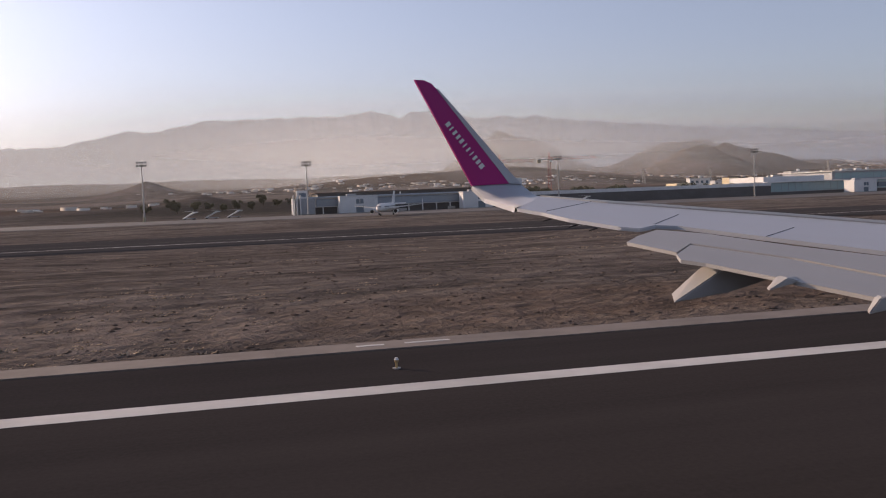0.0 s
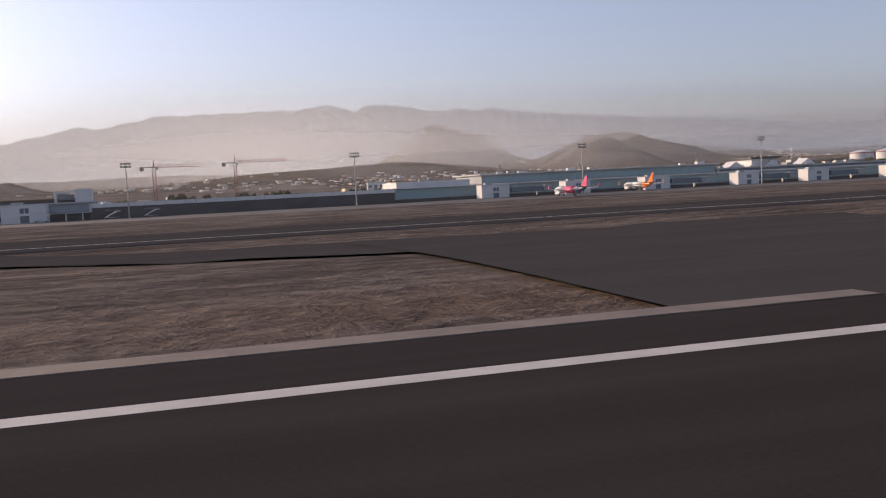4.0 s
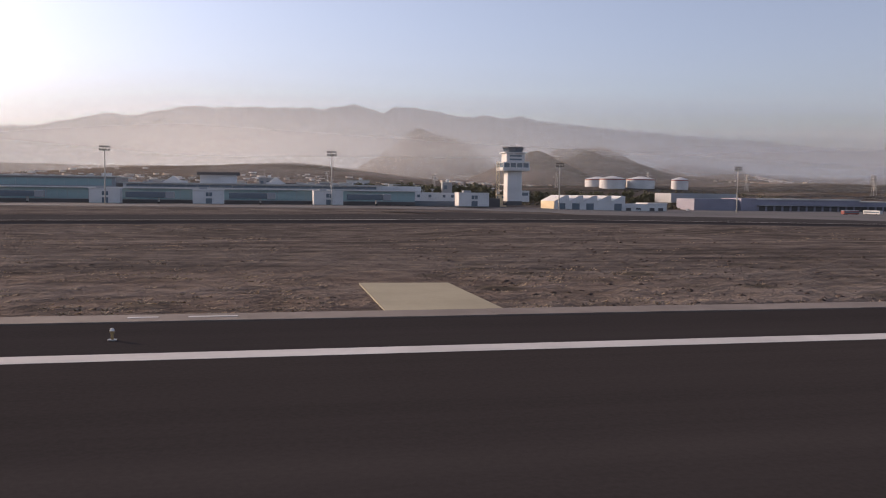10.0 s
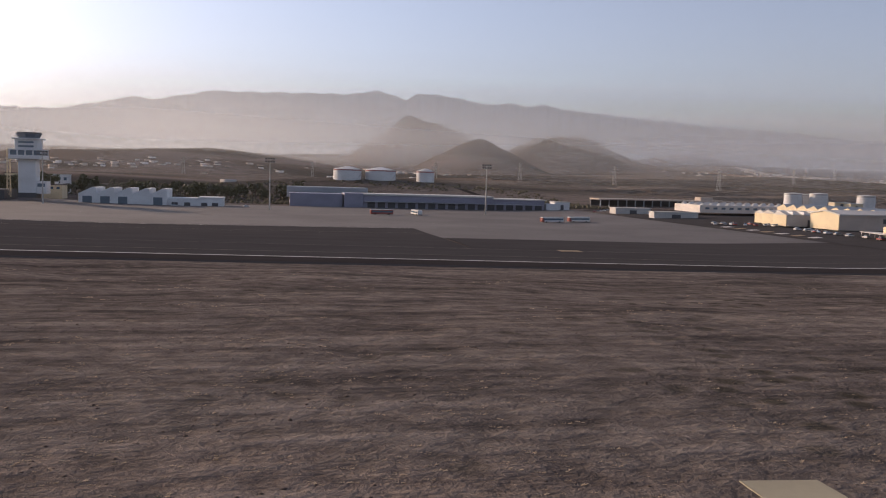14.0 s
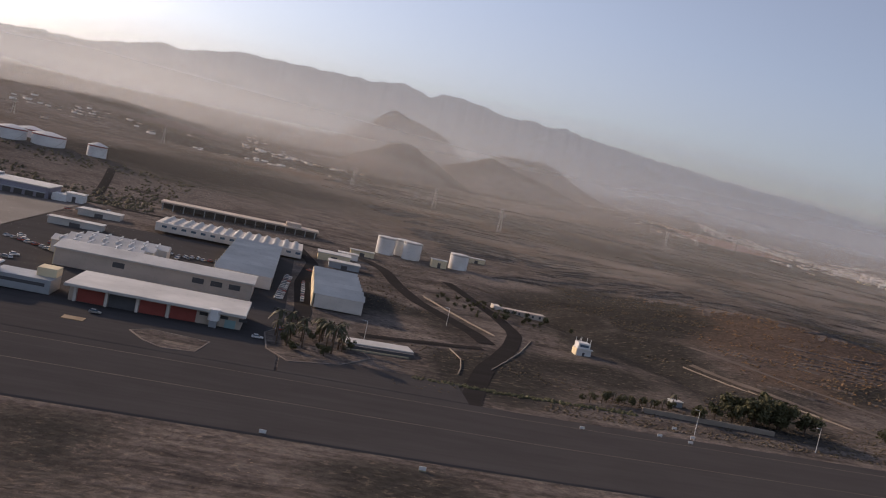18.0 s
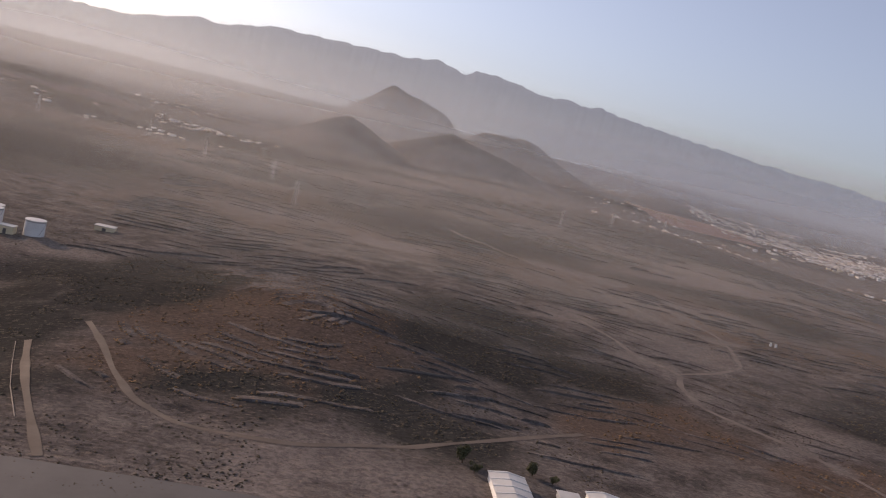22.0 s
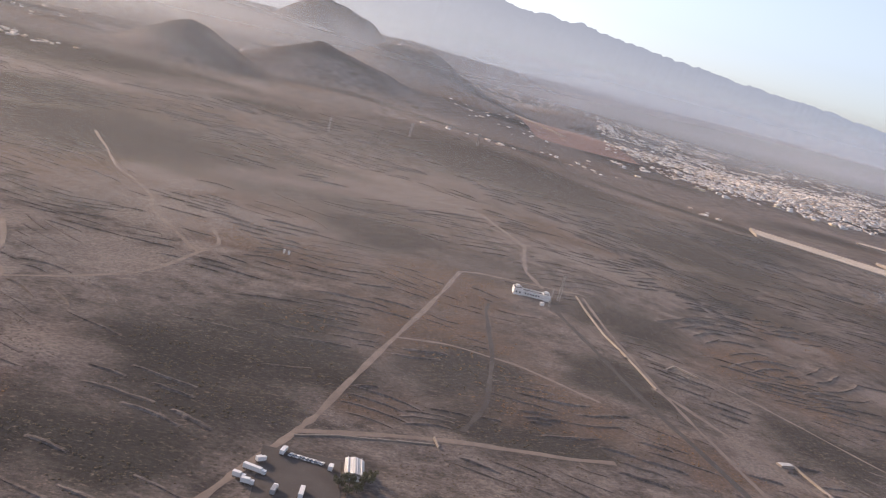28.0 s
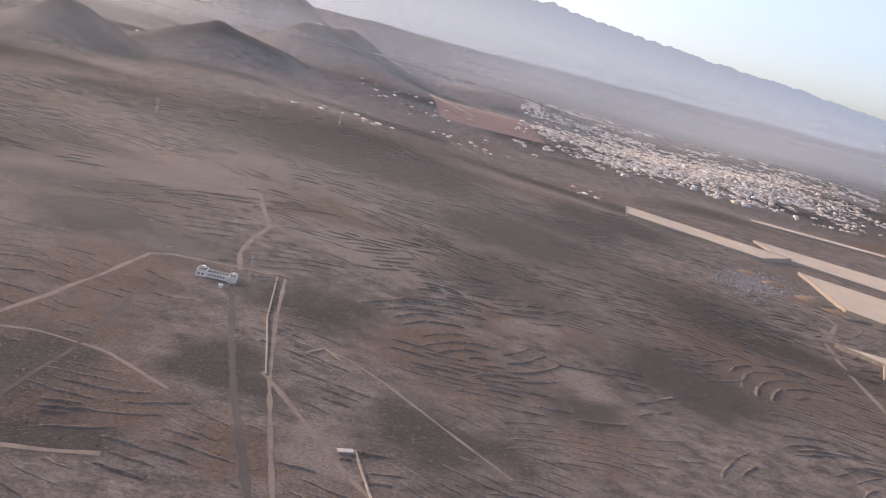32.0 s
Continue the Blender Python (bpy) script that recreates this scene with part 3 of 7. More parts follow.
lane("taxiway_end", 1697, 1790, 262, 300, 0.36, M_APRON, "pale concrete slab at the taxiway end", "taxiway")
# link with the holding position
v, f = drape(1338, 1374, 29.6, 215, 0.35, 6)
tagged(raw_mesh("link_taxiway", v, f, M_SHOULDER), "black asphalt link between runway and taxiway", "taxiway", kind="structure")
hold = thing("holding_mark", 1356, 189, low_z(1356, 189), label="white holding line and row of discs on the link", category="marking", kind="structure")
part("line", box(-17.5, 17.5, -0.4, 0.4, 0.1, 0.56), M_LINE, hold)
disc_me = mesh_of(tube((0, 0, 0.1), (0, 0, 0.41), 0.9, n=14))
disc_me.materials.append(M_LINE)
for i in range(6):
    part("disc", disc_me, M_LINE, hold, at=(-14 + 5.6 * i, -5.2, 0.2))
part("kerb_beam", box(-18, 18, 26, 28, 0.0, 0.5), M_KERB, hold)
for x, y in ((1379, 180), (1374, 128)):
    s = thing("holding_sign", x, y, low_z(x, y), label="red board sign on two short posts beside the link", category="sign", group="red holding signs")
    part("board", box(-0.15, 0.15, -1.6, 1.6, 0.5, 1.7, 0.04), M_RED, s)
    part("post", tube((0, -1.1, 0), (0, -1.1, 0.5), 0.07), M_STEEL, s)
    part("post", tube((0, 1.1, 0), (0, 1.1, 0.5), 0.07), M_STEEL, s)
for x, y in ((1322, 150), (1268, 178), (1480, 205), (1240, 150), (1440, 214)):
    s = thing("marker_board", x, y, low_z(x, y), label="small white marker board standing in dry earth", category="marker", group="verge markers")
    part("board", box(-0.9, 0.9, -0.1, 0.1, 0.25, 1.2, 0.03), M_WHITE, s)
    part("foot", box(-1.0, 1.0, -0.3, 0.3, 0, 0.25), M_CONCRETE, s)
# yellow direction sign by the runway
sgn = thing("direction_sign", 1000, 33.2, 0.0, -8, label="yellow direction sign with black arrow and B4", category="sign")
part("panel", box(-0.75, 0.75, -0.09, 0.09, 0.16, 0.92, 0.03), M_YELLOW, sgn)
part("footing", box(-0.8, 0.8, -0.2, 0.2, -0.4, -0.18, 0.02), M_CONCRETE, sgn)
for px in (-0.55, 0.55):
    part("leg", tube((px, 0, -0.25), (px, 0, 0.2), 0.04), M_BLACK, sgn)
cu = bpy.data.curves.new("letters", "FONT")
cu.body, cu.size, cu.align_x, cu.extrude = "B4", 0.62 * K, "CENTER", 0.004 * K
lt = new("letters", cu)
lt.parent, lt.location, lt.rotation_euler = sgn, (0.22 * K, -0.097 * K, 0.33 * K), (radians(90), 0, 0)
cu.materials.append(M_BLACK)
ar = prism([(-0.62, 0.74), (-0.36, 0.70), (-0.43, 0.63), (-0.26, 0.42), (-0.32, 0.36), (-0.50, 0.57), (-0.57, 0.50)], -0.1, -0.092)
part("arrow", ar, M_BLACK, sgn)
sgn.scale = (0.82, 0.82, 0.82)
for x, y, lab in ((859.4, 36, "small dark metal cabinet on a pale footing in the verge"), (156, 122, "narrow black marker post beside the far verge"), (1130, 33, "small dark cable pit cover box in dry verge")):
    s = thing("cabinet", x, y, low_z(x, y) + 0.1, label=lab, category="cabinet", group="verge cabinets")
    part("body", box(-0.28, 0.28, -0.2, 0.2, 0.05, 0.95, 0.03), M_BLACK, s)
    part("cap", box(-0.32, 0.32, -0.24, 0.24, 0.95, 1.02, 0.02), M_STEEL, s)
    part("footing", box(-0.45, 0.45, -0.35, 0.35, -0.4, 0.05), M_CONCRETE, s)
    s.scale = (1, 1, 1.5 if x < 200 else 1)
tagged(part("turning_circle", tube((928.5, 154, low_z(928.5, 154) - 0.6), (928.5, 154, low_z(928.5, 154) + 0.3), 10.0, n=40), coat("grey_old_concrete", (0.27, 0.245, 0.205), 0.9, 0, 0.35, 1.5, 0.3)), "round pale concrete pad lying in dry earth", "concrete slab")

# ---- terminal side ----
G0 = -5.6  # apron level before the terminal


def glass_front(parent, x0, x1, y, z0, z1, n, material, rows=1):
    """Panes side by side behind slim mullions; each pane a part."""
    w, h = (x1 - x0) / n, (z1 - z0) / rows
    me = mesh_of(box(-w / 2 + 0.12, w / 2 - 0.12, -0.06, 0.06, 0.1, h - 0.1))
    me.materials.append(material)
    mu = mesh_of(box(-0.09, 0.09, -0.16, 0.1, 0, z1 - z0))
    mu.materials.append(M_GREY)
    for i in range(n):
        for r in range(rows):
            part("pane", me, material, parent, at=(x0 + w * (i + 0.5), y, z0 + r * h))
        part("mullion", mu, M_GREY, parent, at=(x0 + w * i, y, z0))


def gate_house(x, y, w, h, label):
    g = thing("gate_house", x, y, G0, label=label, category="gate house", group="white gate houses along the apron")
    part("body", box(0, w, 0, 11, 0, h, 0.15), M_WHITE, g)
    part("roof_rim", box(-0.2, w + 0.2, -0.2, 11.2, h, h + 0.5), M_WHITE, g)
    pane = part("window", box(w * 0.42, w * 0.62, -0.06, 0.05, h * 0.56, h * 0.84), M_BLUE, g)
    part("window_bar", box(w * 0.515, w * 0.53, -0.1, 0.06, h * 0.56, h * 0.84), M_WHITE, pane)
    part("door", box(w * 0.42, w * 0.62, -0.06, 0.05, 0.0, h * 0.42), M_BLUE, g)
    part("plinth", box(-0.05, w + 0.05, -0.08, 11.05, 0, 0.4), M_GREY, g)
    part("roof_unit", box(w * 0.2, w * 0.45, 4, 8, h + 0.5, h + 1.8), M_GREY, g)
    return g


def air_bridge(x, y, length, label="dark grey glazed boarding bridge on a wheeled leg"):
    a = thing("boarding_bridge", x, y, G0, label=label, category="boarding bridge", group="boarding bridges")
    part("tunnel", box(0, length, 0, 3.2, 3.6, 6.9, 0.2), M_BLUE, a)
    part("cab", box(length - 1.5, length + 3.5, -1.2, 4.2, 3.2, 7.2, 0.4), M_GREY, a)
    part("leg", box(length * 0.75, length * 0.75 + 1.0, 0.8, 2.4, 0.6, 3.6), M_STEEL, a)
    for dy in (0.2, 2.4):
        part("wheel", tube((length * 0.75 + 0.5, dy, 0.6), (length * 0.75 + 0.5, dy + 0.7, 0.6), 0.6, n=12), M_TYRE, a)
    part("rail", box(0.3, length - 2, -0.05, 0.05, 6.95, 7.15), M_STEEL, a)
    return a


M_PALE_GLASS = glassy("pale_blue_glass", (0.26, 0.32, 0.38), 0.3)
M_BROWN = coat("brown_roof_edge", (0.13, 0.095, 0.08), 0.8, 0, 0.3, 5)
# west pier
M_PALE_ROOF = coat("pale_blue_roof", (0.42, 0.47, 0.52), 0.5, 0.1, 0.2, 6)
pier = thing("pier_building", 46, 555, G0, label="long low pier with blue glazing and a flat dark roof", category="airport building")
# solid dark box puts the open ground floor's shade into colour
part("lower_wall", box(14, 154, 15, 44, 0, 4.4), M_DARK, pier, "dark box painting the shade of the open ground floor")
for i in range(15):
    part("column", box(18 + 9.4 * i, 18.7 + 9.4 * i, 12.2, 12.9, 0, 4.4), M_WHITE, pier)
for px, l in ((34, 4), (47, 6), (58, 3), (66, 7), (101, 5), (112, 3)):
    part("baggage_crate", box(px, px + l, 10.5, 12, 0, 1.7, 0.1), M_STEEL, pier)
part("upper_wall", box(12, 156, 12, 45, 4.4, 10.2), M_WHITE, pier, "white upper storey wall")
glass_front(pier, 14, 154, 11.8, 4.7, 9.8, 20, M_PALE_GLASS)
part("cornice", box(10, 157, 10, 46, 10.2, 11.2, 0.2), M_PALE_ROOF, pier, "pale blue roof edge")
part("roof", box(16, 150, 22, 60, 11.2, 13.2), M_DARK, pier, "dark set-back roof storey")
part("roof_edge", box(14, 152, 20, 62, 13.2, 13.8), M_BROWN, pier)
part("west_end", box(0, 13, 8, 40, 0, 10.4, 0.2), M_GREY, pier, "grey end block")
part("west_frame", box(2, 9, 14, 22, 10.4, 15.5, 0.2), M_WHITE, pier, "white framed roof room")
for px in (-1.2, 1.0, 3.2):
    part("fin", box(px, px + 0.7, 4.5, 8, 0, 12.5), M_WHITE, pier)
part("west_window", box(3.2, 7.8, 13.9, 14.2, 11.5, 14), M_BLUE, pier)
part("stair_tower", box(146, 155, 16, 30, 10.2, 19, 0.2), M_WHITE, pier, "white stair tower")
part("stair_frame", box(134, 146, 18, 28, 16.6, 17.8), M_WHITE, pier, "white open roof frame")
part("stair_frame_leg", box(134, 135.4, 18, 28, 11.2, 16.6), M_WHITE, pier)
part("tower_window", box(136, 145, 18.4, 18.6, 12.6, 15.8), M_BLUE, pier)
part("roof_lamp", tube((70, 16, 11.2), (70, 16, 12.6), 0.5, n=8), M_WHITE, pier)
for x, w in ((73.6, 24), (154, 24)):
    gate_house(x, 552, w, 10.6, "tall white gate house with a dark window strip")
# boundary wall to the terminal
wall = thing("apron_wall", 202, 562, G0, label="long white parapet wall above a dark retaining bank", category="wall")
part("bank", box(0, 186, 0.5, 6, 0, 7.0), M_DARK, wall, "dark stone retaining face")
pm = mesh_of(box(0.06, 5.94, 0, 0.5, 7.0, 9.4, 0.04))
pm.materials.append(M_WHITE)
for i in range(31):
    part("wall_panel", pm, M_WHITE, wall, at=(6 * i, 0, 0))
# terminal: long glazed front in three masses
term = thing("terminal_building", 389, 565, G0, label="long teal-glazed terminal with pale flat roofs", category="airport building")
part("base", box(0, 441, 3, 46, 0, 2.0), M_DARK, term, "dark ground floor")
part("gallery", box(0, 441, 4, 46, 2.0, 9.6), M_GREY, term, "grey gallery storey behind the glazing")
glass_front(term, 0, 441, 3.7, 2.2, 8.8, 74, M_TEAL)
part("canopy", box(-1, 442, 1.2, 8, 8.9, 9.7, 0.1), M_WHITE, term, "pale projecting roof edge")
part("hall", box(66, 252, 18, 80, 9.7, 15.6), M_GREY, term, "raised grey departure hall")
glass_front(term, 68, 250, 17.8, 10.2, 14.8, 26, M_TEAL)
part("hall_roof", box(64, 254, 15, 84, 15.6, 16.5, 0.2), M_ROOF, term)
part("east_hall", box(256, 420, 22, 70, 9.7, 12.2), M_WHITE, term, "low white rear hall")
glass_front(term, 258, 418, 21.8, 10.0, 11.8, 22, M_BLUE)
part("east_roof", box(254, 422, 20, 72, 12.2, 12.9, 0.1), M_ROOF, term)
part("west_block", box(4, 56, 14, 60, 9.7, 13.5), M_WHITE, term, "white block with rooftop units")
r = random.Random(4)
for i in range(26):
    px, s = r.uniform(5, 430), r.uniform(1.5, 4)
    pz = 16.5 if 66 < px < 248 else 12.9 if px > 260 else 13.5 if px < 50 else 9.6
    py = r.uniform(24, 56)
    part("roof_unit", box(px, px + s * 1.6, py, py + s, pz, pz + s * 0.5), M_STEEL if i % 3 else M_WHITE, term)
for px in (285, 318, 352):
    part("skylight_tent", prism([(px - 7, 12.9), (px + 7, 12.9), (px, 17.5)], 40, 52), M_WHITE, term, "white pointed canopy")
part("roof_house", box(302, 326, 44, 66, 12.9, 18.5), M_WHITE, term)
part("roof_house_band", box(300, 328, 42, 68, 18.5, 20.4), M_DARK, term)
for x, w in ((441, 19), (500, 18), (559, 19), (632, 17), (690, 18), (761.5, 18), (853, 20)):
    gate_house(x, 541, w, 8.4, "low white gate house with small dark windows")
for x in (462, 580, 652, 711, 782):
    air_bridge(x, 542, 24)
east = thing("annex_building", 800, 588, G0 - 1, label="white stepped annex with blue ground floor windows", category="airport building")
part("body", box(0, 76, 4, 40, 0, 9.5, 0.2), M_WHITE, east)
part("upper", box(0, 40, 10, 44, 9.5, 13.5, 0.2), M_WHITE, east)
part("glass_band", box(2, 26, 3.9, 4.1, 5, 8.6), M_TEAL, east)
part("plinth_band", box(28, 66, 3.85, 4.1, 0.3, 3.6), M_BLUE, east)
for px in (36, 44, 54, 60):
    part("window", box(px, px + 2, 3.9, 4.1, 6.2, 8), M_BLUE, east)
part("dark_shed", box(66, 96, 6, 34, 0, 6), M_DARK, east, "low dark shed")
back = thing("cream_building", 374, 672, low_z(374, 672), label="cream flat-roofed building in low sunlight", category="building")
for a, b, h in ((0, 14, 11), (14, 32, 8.5), (32, 48, 9.5), (50, 66, 7), (70, 92, 9)):
    part("block", box(a, b, r.uniform(0, 4), 22, 0, h, 0.1), M_CREAM, back)
for a in (3, 18, 24, 36, 54, 76, 84):
    part("window", box(a, a + 2.4, -0.1, 5, 4.2, 6.0), M_BLUE, back)

# low buildings, tanks and masts behind the terminal
rb = random.Random(44)
for i in range(46):
    x, y = 395 + 11.3 * i + rb.uniform(-5, 5), rb.uniform(640, 730)
    w, d, h = rb.uniform(7, 20), rb.uniform(7, 12), rb.uniform(8, 15) + (5 if i % 6 == 0 else 0)
    o = thing("outbuilding", x, y, low_z(x, y) - 0.3, rb.uniform(-8, 8), label="pale flat-roofed outbuilding behind the terminal", category="building", group="outbuildings behind the terminal")
    part("wall", box(0, w, 0, d, 0, h, 0.1), (M_WHITE, M_CREAM, M_GREY, M_WHITE)[i % 4], o)
    part("roof_edge", box(-0.4, w + 0.4, -0.4, d + 0.4, h, h + 0.6), (M_ROOF, M_BROWN)[i % 2], o)
    for k in range(max(1, int(w / 4.5))):
        part("window", box(1.2 + 4.4 * k, 3.4 + 4.4 * k, -0.1, 0.1, h * 0.72, h * 0.88), M_BLUE, o)
    if i % 3 == 0:
        part("roof_tank", tube((w * 0.6, d * 0.5, h + 0.6), (w * 0.6, d * 0.5, h + 2.4), 1.3, n=10), M_WHITE, o)
    if i % 5 == 0:
        part("mast", tube((w * 0.3, d * 0.5, h + 0.6), (w * 0.3, d * 0.5, h + 7), 0.12, 0.06, 6), M_STEEL, o)
# passenger stairs and carts at the edge of the apron
for x, y, rz in ((-18, 548, 20), (-5, 545, -15), (8, 548, 10), (176, 546, 0), (214, 548, 15), (236, 549, -10)):
    st_ = thing("passenger_stairs", x, y, G0 + 0.3, rz, label="white mobile passenger stairs on wheels", category="aircraft stairs", group="mobile stairs on the apron")
    part("flight", prism([(-4, 0.8), (-3.2, 0.8), (3.4, 4.0), (3.4, 4.5), (2.6, 4.5)], -1.0, 1.0), M_WHITE, st_)
    part("landing", box(3.3, 5.2, -1.1, 1.1, 4.0, 4.4), M_WHITE, st_)
    part("rail", box(-3.6, 5.2, -1.1, -1.0, 4.9, 5.1), M_STEEL, st_)
    part("chassis", box(-4, 4, -0.9, 0.9, 0.5, 0.9), M_GREY, st_)
    for wx in (-2.8, 2.8):
        for wy in (-1.0, 0.75):
            part("wheel", tube((wx, wy, 0.4), (wx, wy + 0.25, 0.4), 0.4, n=10), M_TYRE, st_)
# control tower
tw = thing("control_tower", 908.2, 604, -5.5, label="white control tower with gallery and dark glazed cab", category="control tower")
part("shaft", box(-5.3, 5.3, -5, 5, 0, 24.5, 0.3), M_WHITE, tw)
part("entrance", box(-5.5, 5.5, -5.2, 5.2, 0, 3.0), M_DARK, tw)
part("annex", box(5.3, 11.5, -4, 6, 2.5, 10.5, 0.2), M_WHITE, tw)
part("annex_window", box(6, 10.5, -4.1, -3.9, 7.0, 9.2), M_BLUE, tw)
part("gallery_floor", box(-10, 10, -9, 9, 24.5, 25.3, 0.2), M_WHITE, tw)
part("parapet", box(-10, 10, -9, 9, 25.3, 27.0, 0.15), M_WHITE, tw, "white gallery parapet")
part("gallery_room", box(-9.3, 9.3, -8.3, 8.3, 27.0, 30.0), M_BLUE, tw, "dark glazed gallery room")
gp = mesh_of(box(-0.35, 0.35, -0.35, 0.35, 27.0, 30.0))
gp.materials.append(M_WHITE)
for px in (-9.4, -4.7, 0, 4.7, 9.4):
    for py in (-8.4, 8.4):
        part("pier", gp, M_WHITE, tw, at=(px, py, 0))
part("gallery_roof", box(-9.8, 9.8, -8.8, 8.8, 30.0, 30.8, 0.15), M_WHITE, tw)
part("drum", box(-6.8, 6.8, -6.5, 6.5, 30.8, 37.0, 0.3), M_WHITE, tw)
for pz in (32.0, 34.6):
    part("window_band", box(-4.6, 4.6, -6.6, -6.4, pz, pz + 1.2), M_BLUE, tw)
part("cab_floor", box(-8.2, 8.2, -8, 8, 37.0, 37.8, 0.2), M_WHITE, tw)
part("cab_glass", tube((0, 0, 37.8), (0, 0, 40.6), 6.6, 8.0, 8), M_BLUE, tw, "outward-leaning dark cab glazing")
part("cab_roof", tube((0, 0, 40.6), (0, 0, 41.6), 8.6, 7.6, 8), M_DARK, tw)
for px, h in ((-3, 3.5), (0.5, 2.5), (3.5, 4), (5, 2)):
    part("antenna", tube((px, 0, 41.6), (px, 0, 41.6 + h), 0.09, n=6), M_STEEL, tw)


def lattice(name, x, y, z, h, w0, w1, label, group="", arms=(), material=None):
    material = material or M_STEEL
    m = thing(name, x, y, z, label=label, category=name.replace("_", " "), group=group)
    n = max(3, int(h / (w0 * 1.3)))
    legs = [(-1, -1), (1, -1), (1, 1), (-1, 1)]
    wd = lambda t: (w0 * (1 - t) + w1 * t) / 2
    th = max(0.08, w0 * 0.045)
    for a, b in legs:
        part("leg", tube((a * wd(0), b * wd(0), 0), (a * wd(1), b * wd(1), h), th, n=5), material, m)
    bm = bmesh.new()
    for i in range(n):
        t0, t1 = i / n, (i + 1) / n
        for q in range(4):
            (a, b), (c, d) = legs[q], legs[(q + 1) % 4]
            tube((a * wd(t0), b * wd(t0), h * t0), (c * wd(t1), d * wd(t1), h * t1), th * 0.6, n=4, bm=bm)
            tube((a * wd(t1), b * wd(t1), h * t1), (c * wd(t1), d * wd(t1), h * t1), th * 0.6, n=4, bm=bm)
    part("bracing", bm, material, m)
    for zf, l in arms:
        bm = bmesh.new()
        for sgn_ in (-1, 1):
            tube((0, 0, h * zf + 0.8), (sgn_ * l, 0, h * zf), th, n=4, bm=bm)
            tube((0, 0, h * zf - 0.6), (sgn_ * l, 0, h * zf), th, n=4, bm=bm)
        part("crossarm", bm, material, m)
    return m


lattice("lattice_mast", 896.5, 602, -5.5, 31, 2.2, 1.6, "slim steel lattice mast beside the control tower", material=M_CREAM)

# floodlight poles
def flood_pole(x, y, h, label="tall steel pole with a double floodlight rack"):
    p = thing("floodlight_pole", x, y, G0, label=label, category="light pole", group="apron floodlight poles")
    part("shaft", tube((0, 0, 0), (0, 0, h), 0.55, 0.22, 10), M_STEEL, p)
    part("footing", tube((0, 0, -3), (0, 0, 0.4), 0.9, n=10), M_CONCRETE, p)
    part("rack", box(-3.2, 3.2, -0.15, 0.15, h - 2.4, h - 2.1), M_STEEL, p)
    part("rack", box(-3.2, 3.2, -0.15, 0.15, h - 0.5, h - 0.2), M_STEEL, p)
    fl = mesh_of(box(-0.55, 0.55, -0.5, 0.3, -0.45, 0.45, 0.08))
    fl.materials.append(M_DARK)
    for q in range(4):
        for zz in (h - 1.7, h + 0.1):
            part("floodlight", fl, M_DARK, p, at=(-2.4 + 1.6 * q, -0.3, zz))
    return p


pole = flood_pole(52.5, 540, 32.5)
for x, y in ((-43, 540), (223, 559), (358, 537), (509.5, 534), (642.7, 529), (772, 537), (927.5, 560), (1061, 560), (1200, 560)):
    copy_thing(pole, pose(x * K, y * K, (G0 + (-3.5 if x > 900 else 2.5 if x < 0 else 0)) * K))

# tower cranes behind the wall
def crane(x, y, h, jib, rz):
    c = lattice("tower_crane", x, y, low_z(x, y), h, 2.4, 2.4, "red and white tower crane behind the terminal", "tower cranes", material=M_RED)
    c.matrix_world = pose(x * K, y * K, low_z(x, y) * K, 0, 0, rz)
    bm = bmesh.new()
    for i in range(14):
        a, b = jib * i / 14, jib * (i + 1) / 14
        tube((a, 0.7, h), (b, -0.7, h), 0.14, n=4, bm=bm)
        tube((a, -0.7, h), (b, 0, h + 1.8), 0.12, n=4, bm=bm)
        tube((a, 0, h + 1.8), (b, 0, h + 1.8), 0.16, n=4, bm=bm)
        tube((a, 0.7, h), (b, 0.7, h), 0.16, n=4, bm=bm)
        tube((a, -0.7, h), (b, -0.7, h), 0.16, n=4, bm=bm)
    part("jib", bm, M_RED, c)
    part("counter_jib", box(-11, 0, -0.9, 0.9, h - 0.2, h + 0.5), M_STEEL, c)
    part("counterweight", box(-11, -8, -1.2, 1.2, h - 2.6, h - 0.2), M_CONCRETE, c)
    part("operator_cab", box(0.8, 2.6, -2.2, -0.8, h - 2.4, h - 0.2), M_WHITE, c)
    part("apex", tube((0, 0, h), (0, 0, h + 7), 0.7, 0.2, 5), M_RED, c)
crane(232, 720, 34, 36, 18)
crane(296, 770, 36, 44, -12)

# sawtooth hangar and low store
hg = thing("sawtooth_hangar", 939, 600, -9.2, label="white hangar with five sawtooth gables and dark doors", category="hangar")
for i in range(5):
    a = i * 11
    part("gable", prism([(a, 0), (a + 10.9, 0), (a + 10.9, 11.2), (a + 8.2, 11.4), (a, 7.2)], 0, 30), M_WHITE, hg)
    if i != 3:
        part("door", box(a + 2.4, a + 8.2, -0.1, 0.1, 0, 5.6), M_BLUE, hg, "dark blue roller door")
# west side of the white hangar painted as if sunlit
part("side_wall", box(-0.4, 0, 0.5, 29.5, 0, 7), M_CREAM, hg)
st = thing("low_store", 993.5, 604, -9.2, label="low white flat-roofed store", category="building")
part("body", box(0.5, 36, 0, 20, 0, 5.5, 0.1), M_WHITE, st)
part("parapet", box(20, 36.5, -0.3, 20, 5.5, 6.4, 0.1), M_WHITE, st)
for px in (3, 11, 22, 29):
    part("opening", box(px, px + 4, -0.08, 0.1, 0, 2.6), M_DARK, st)
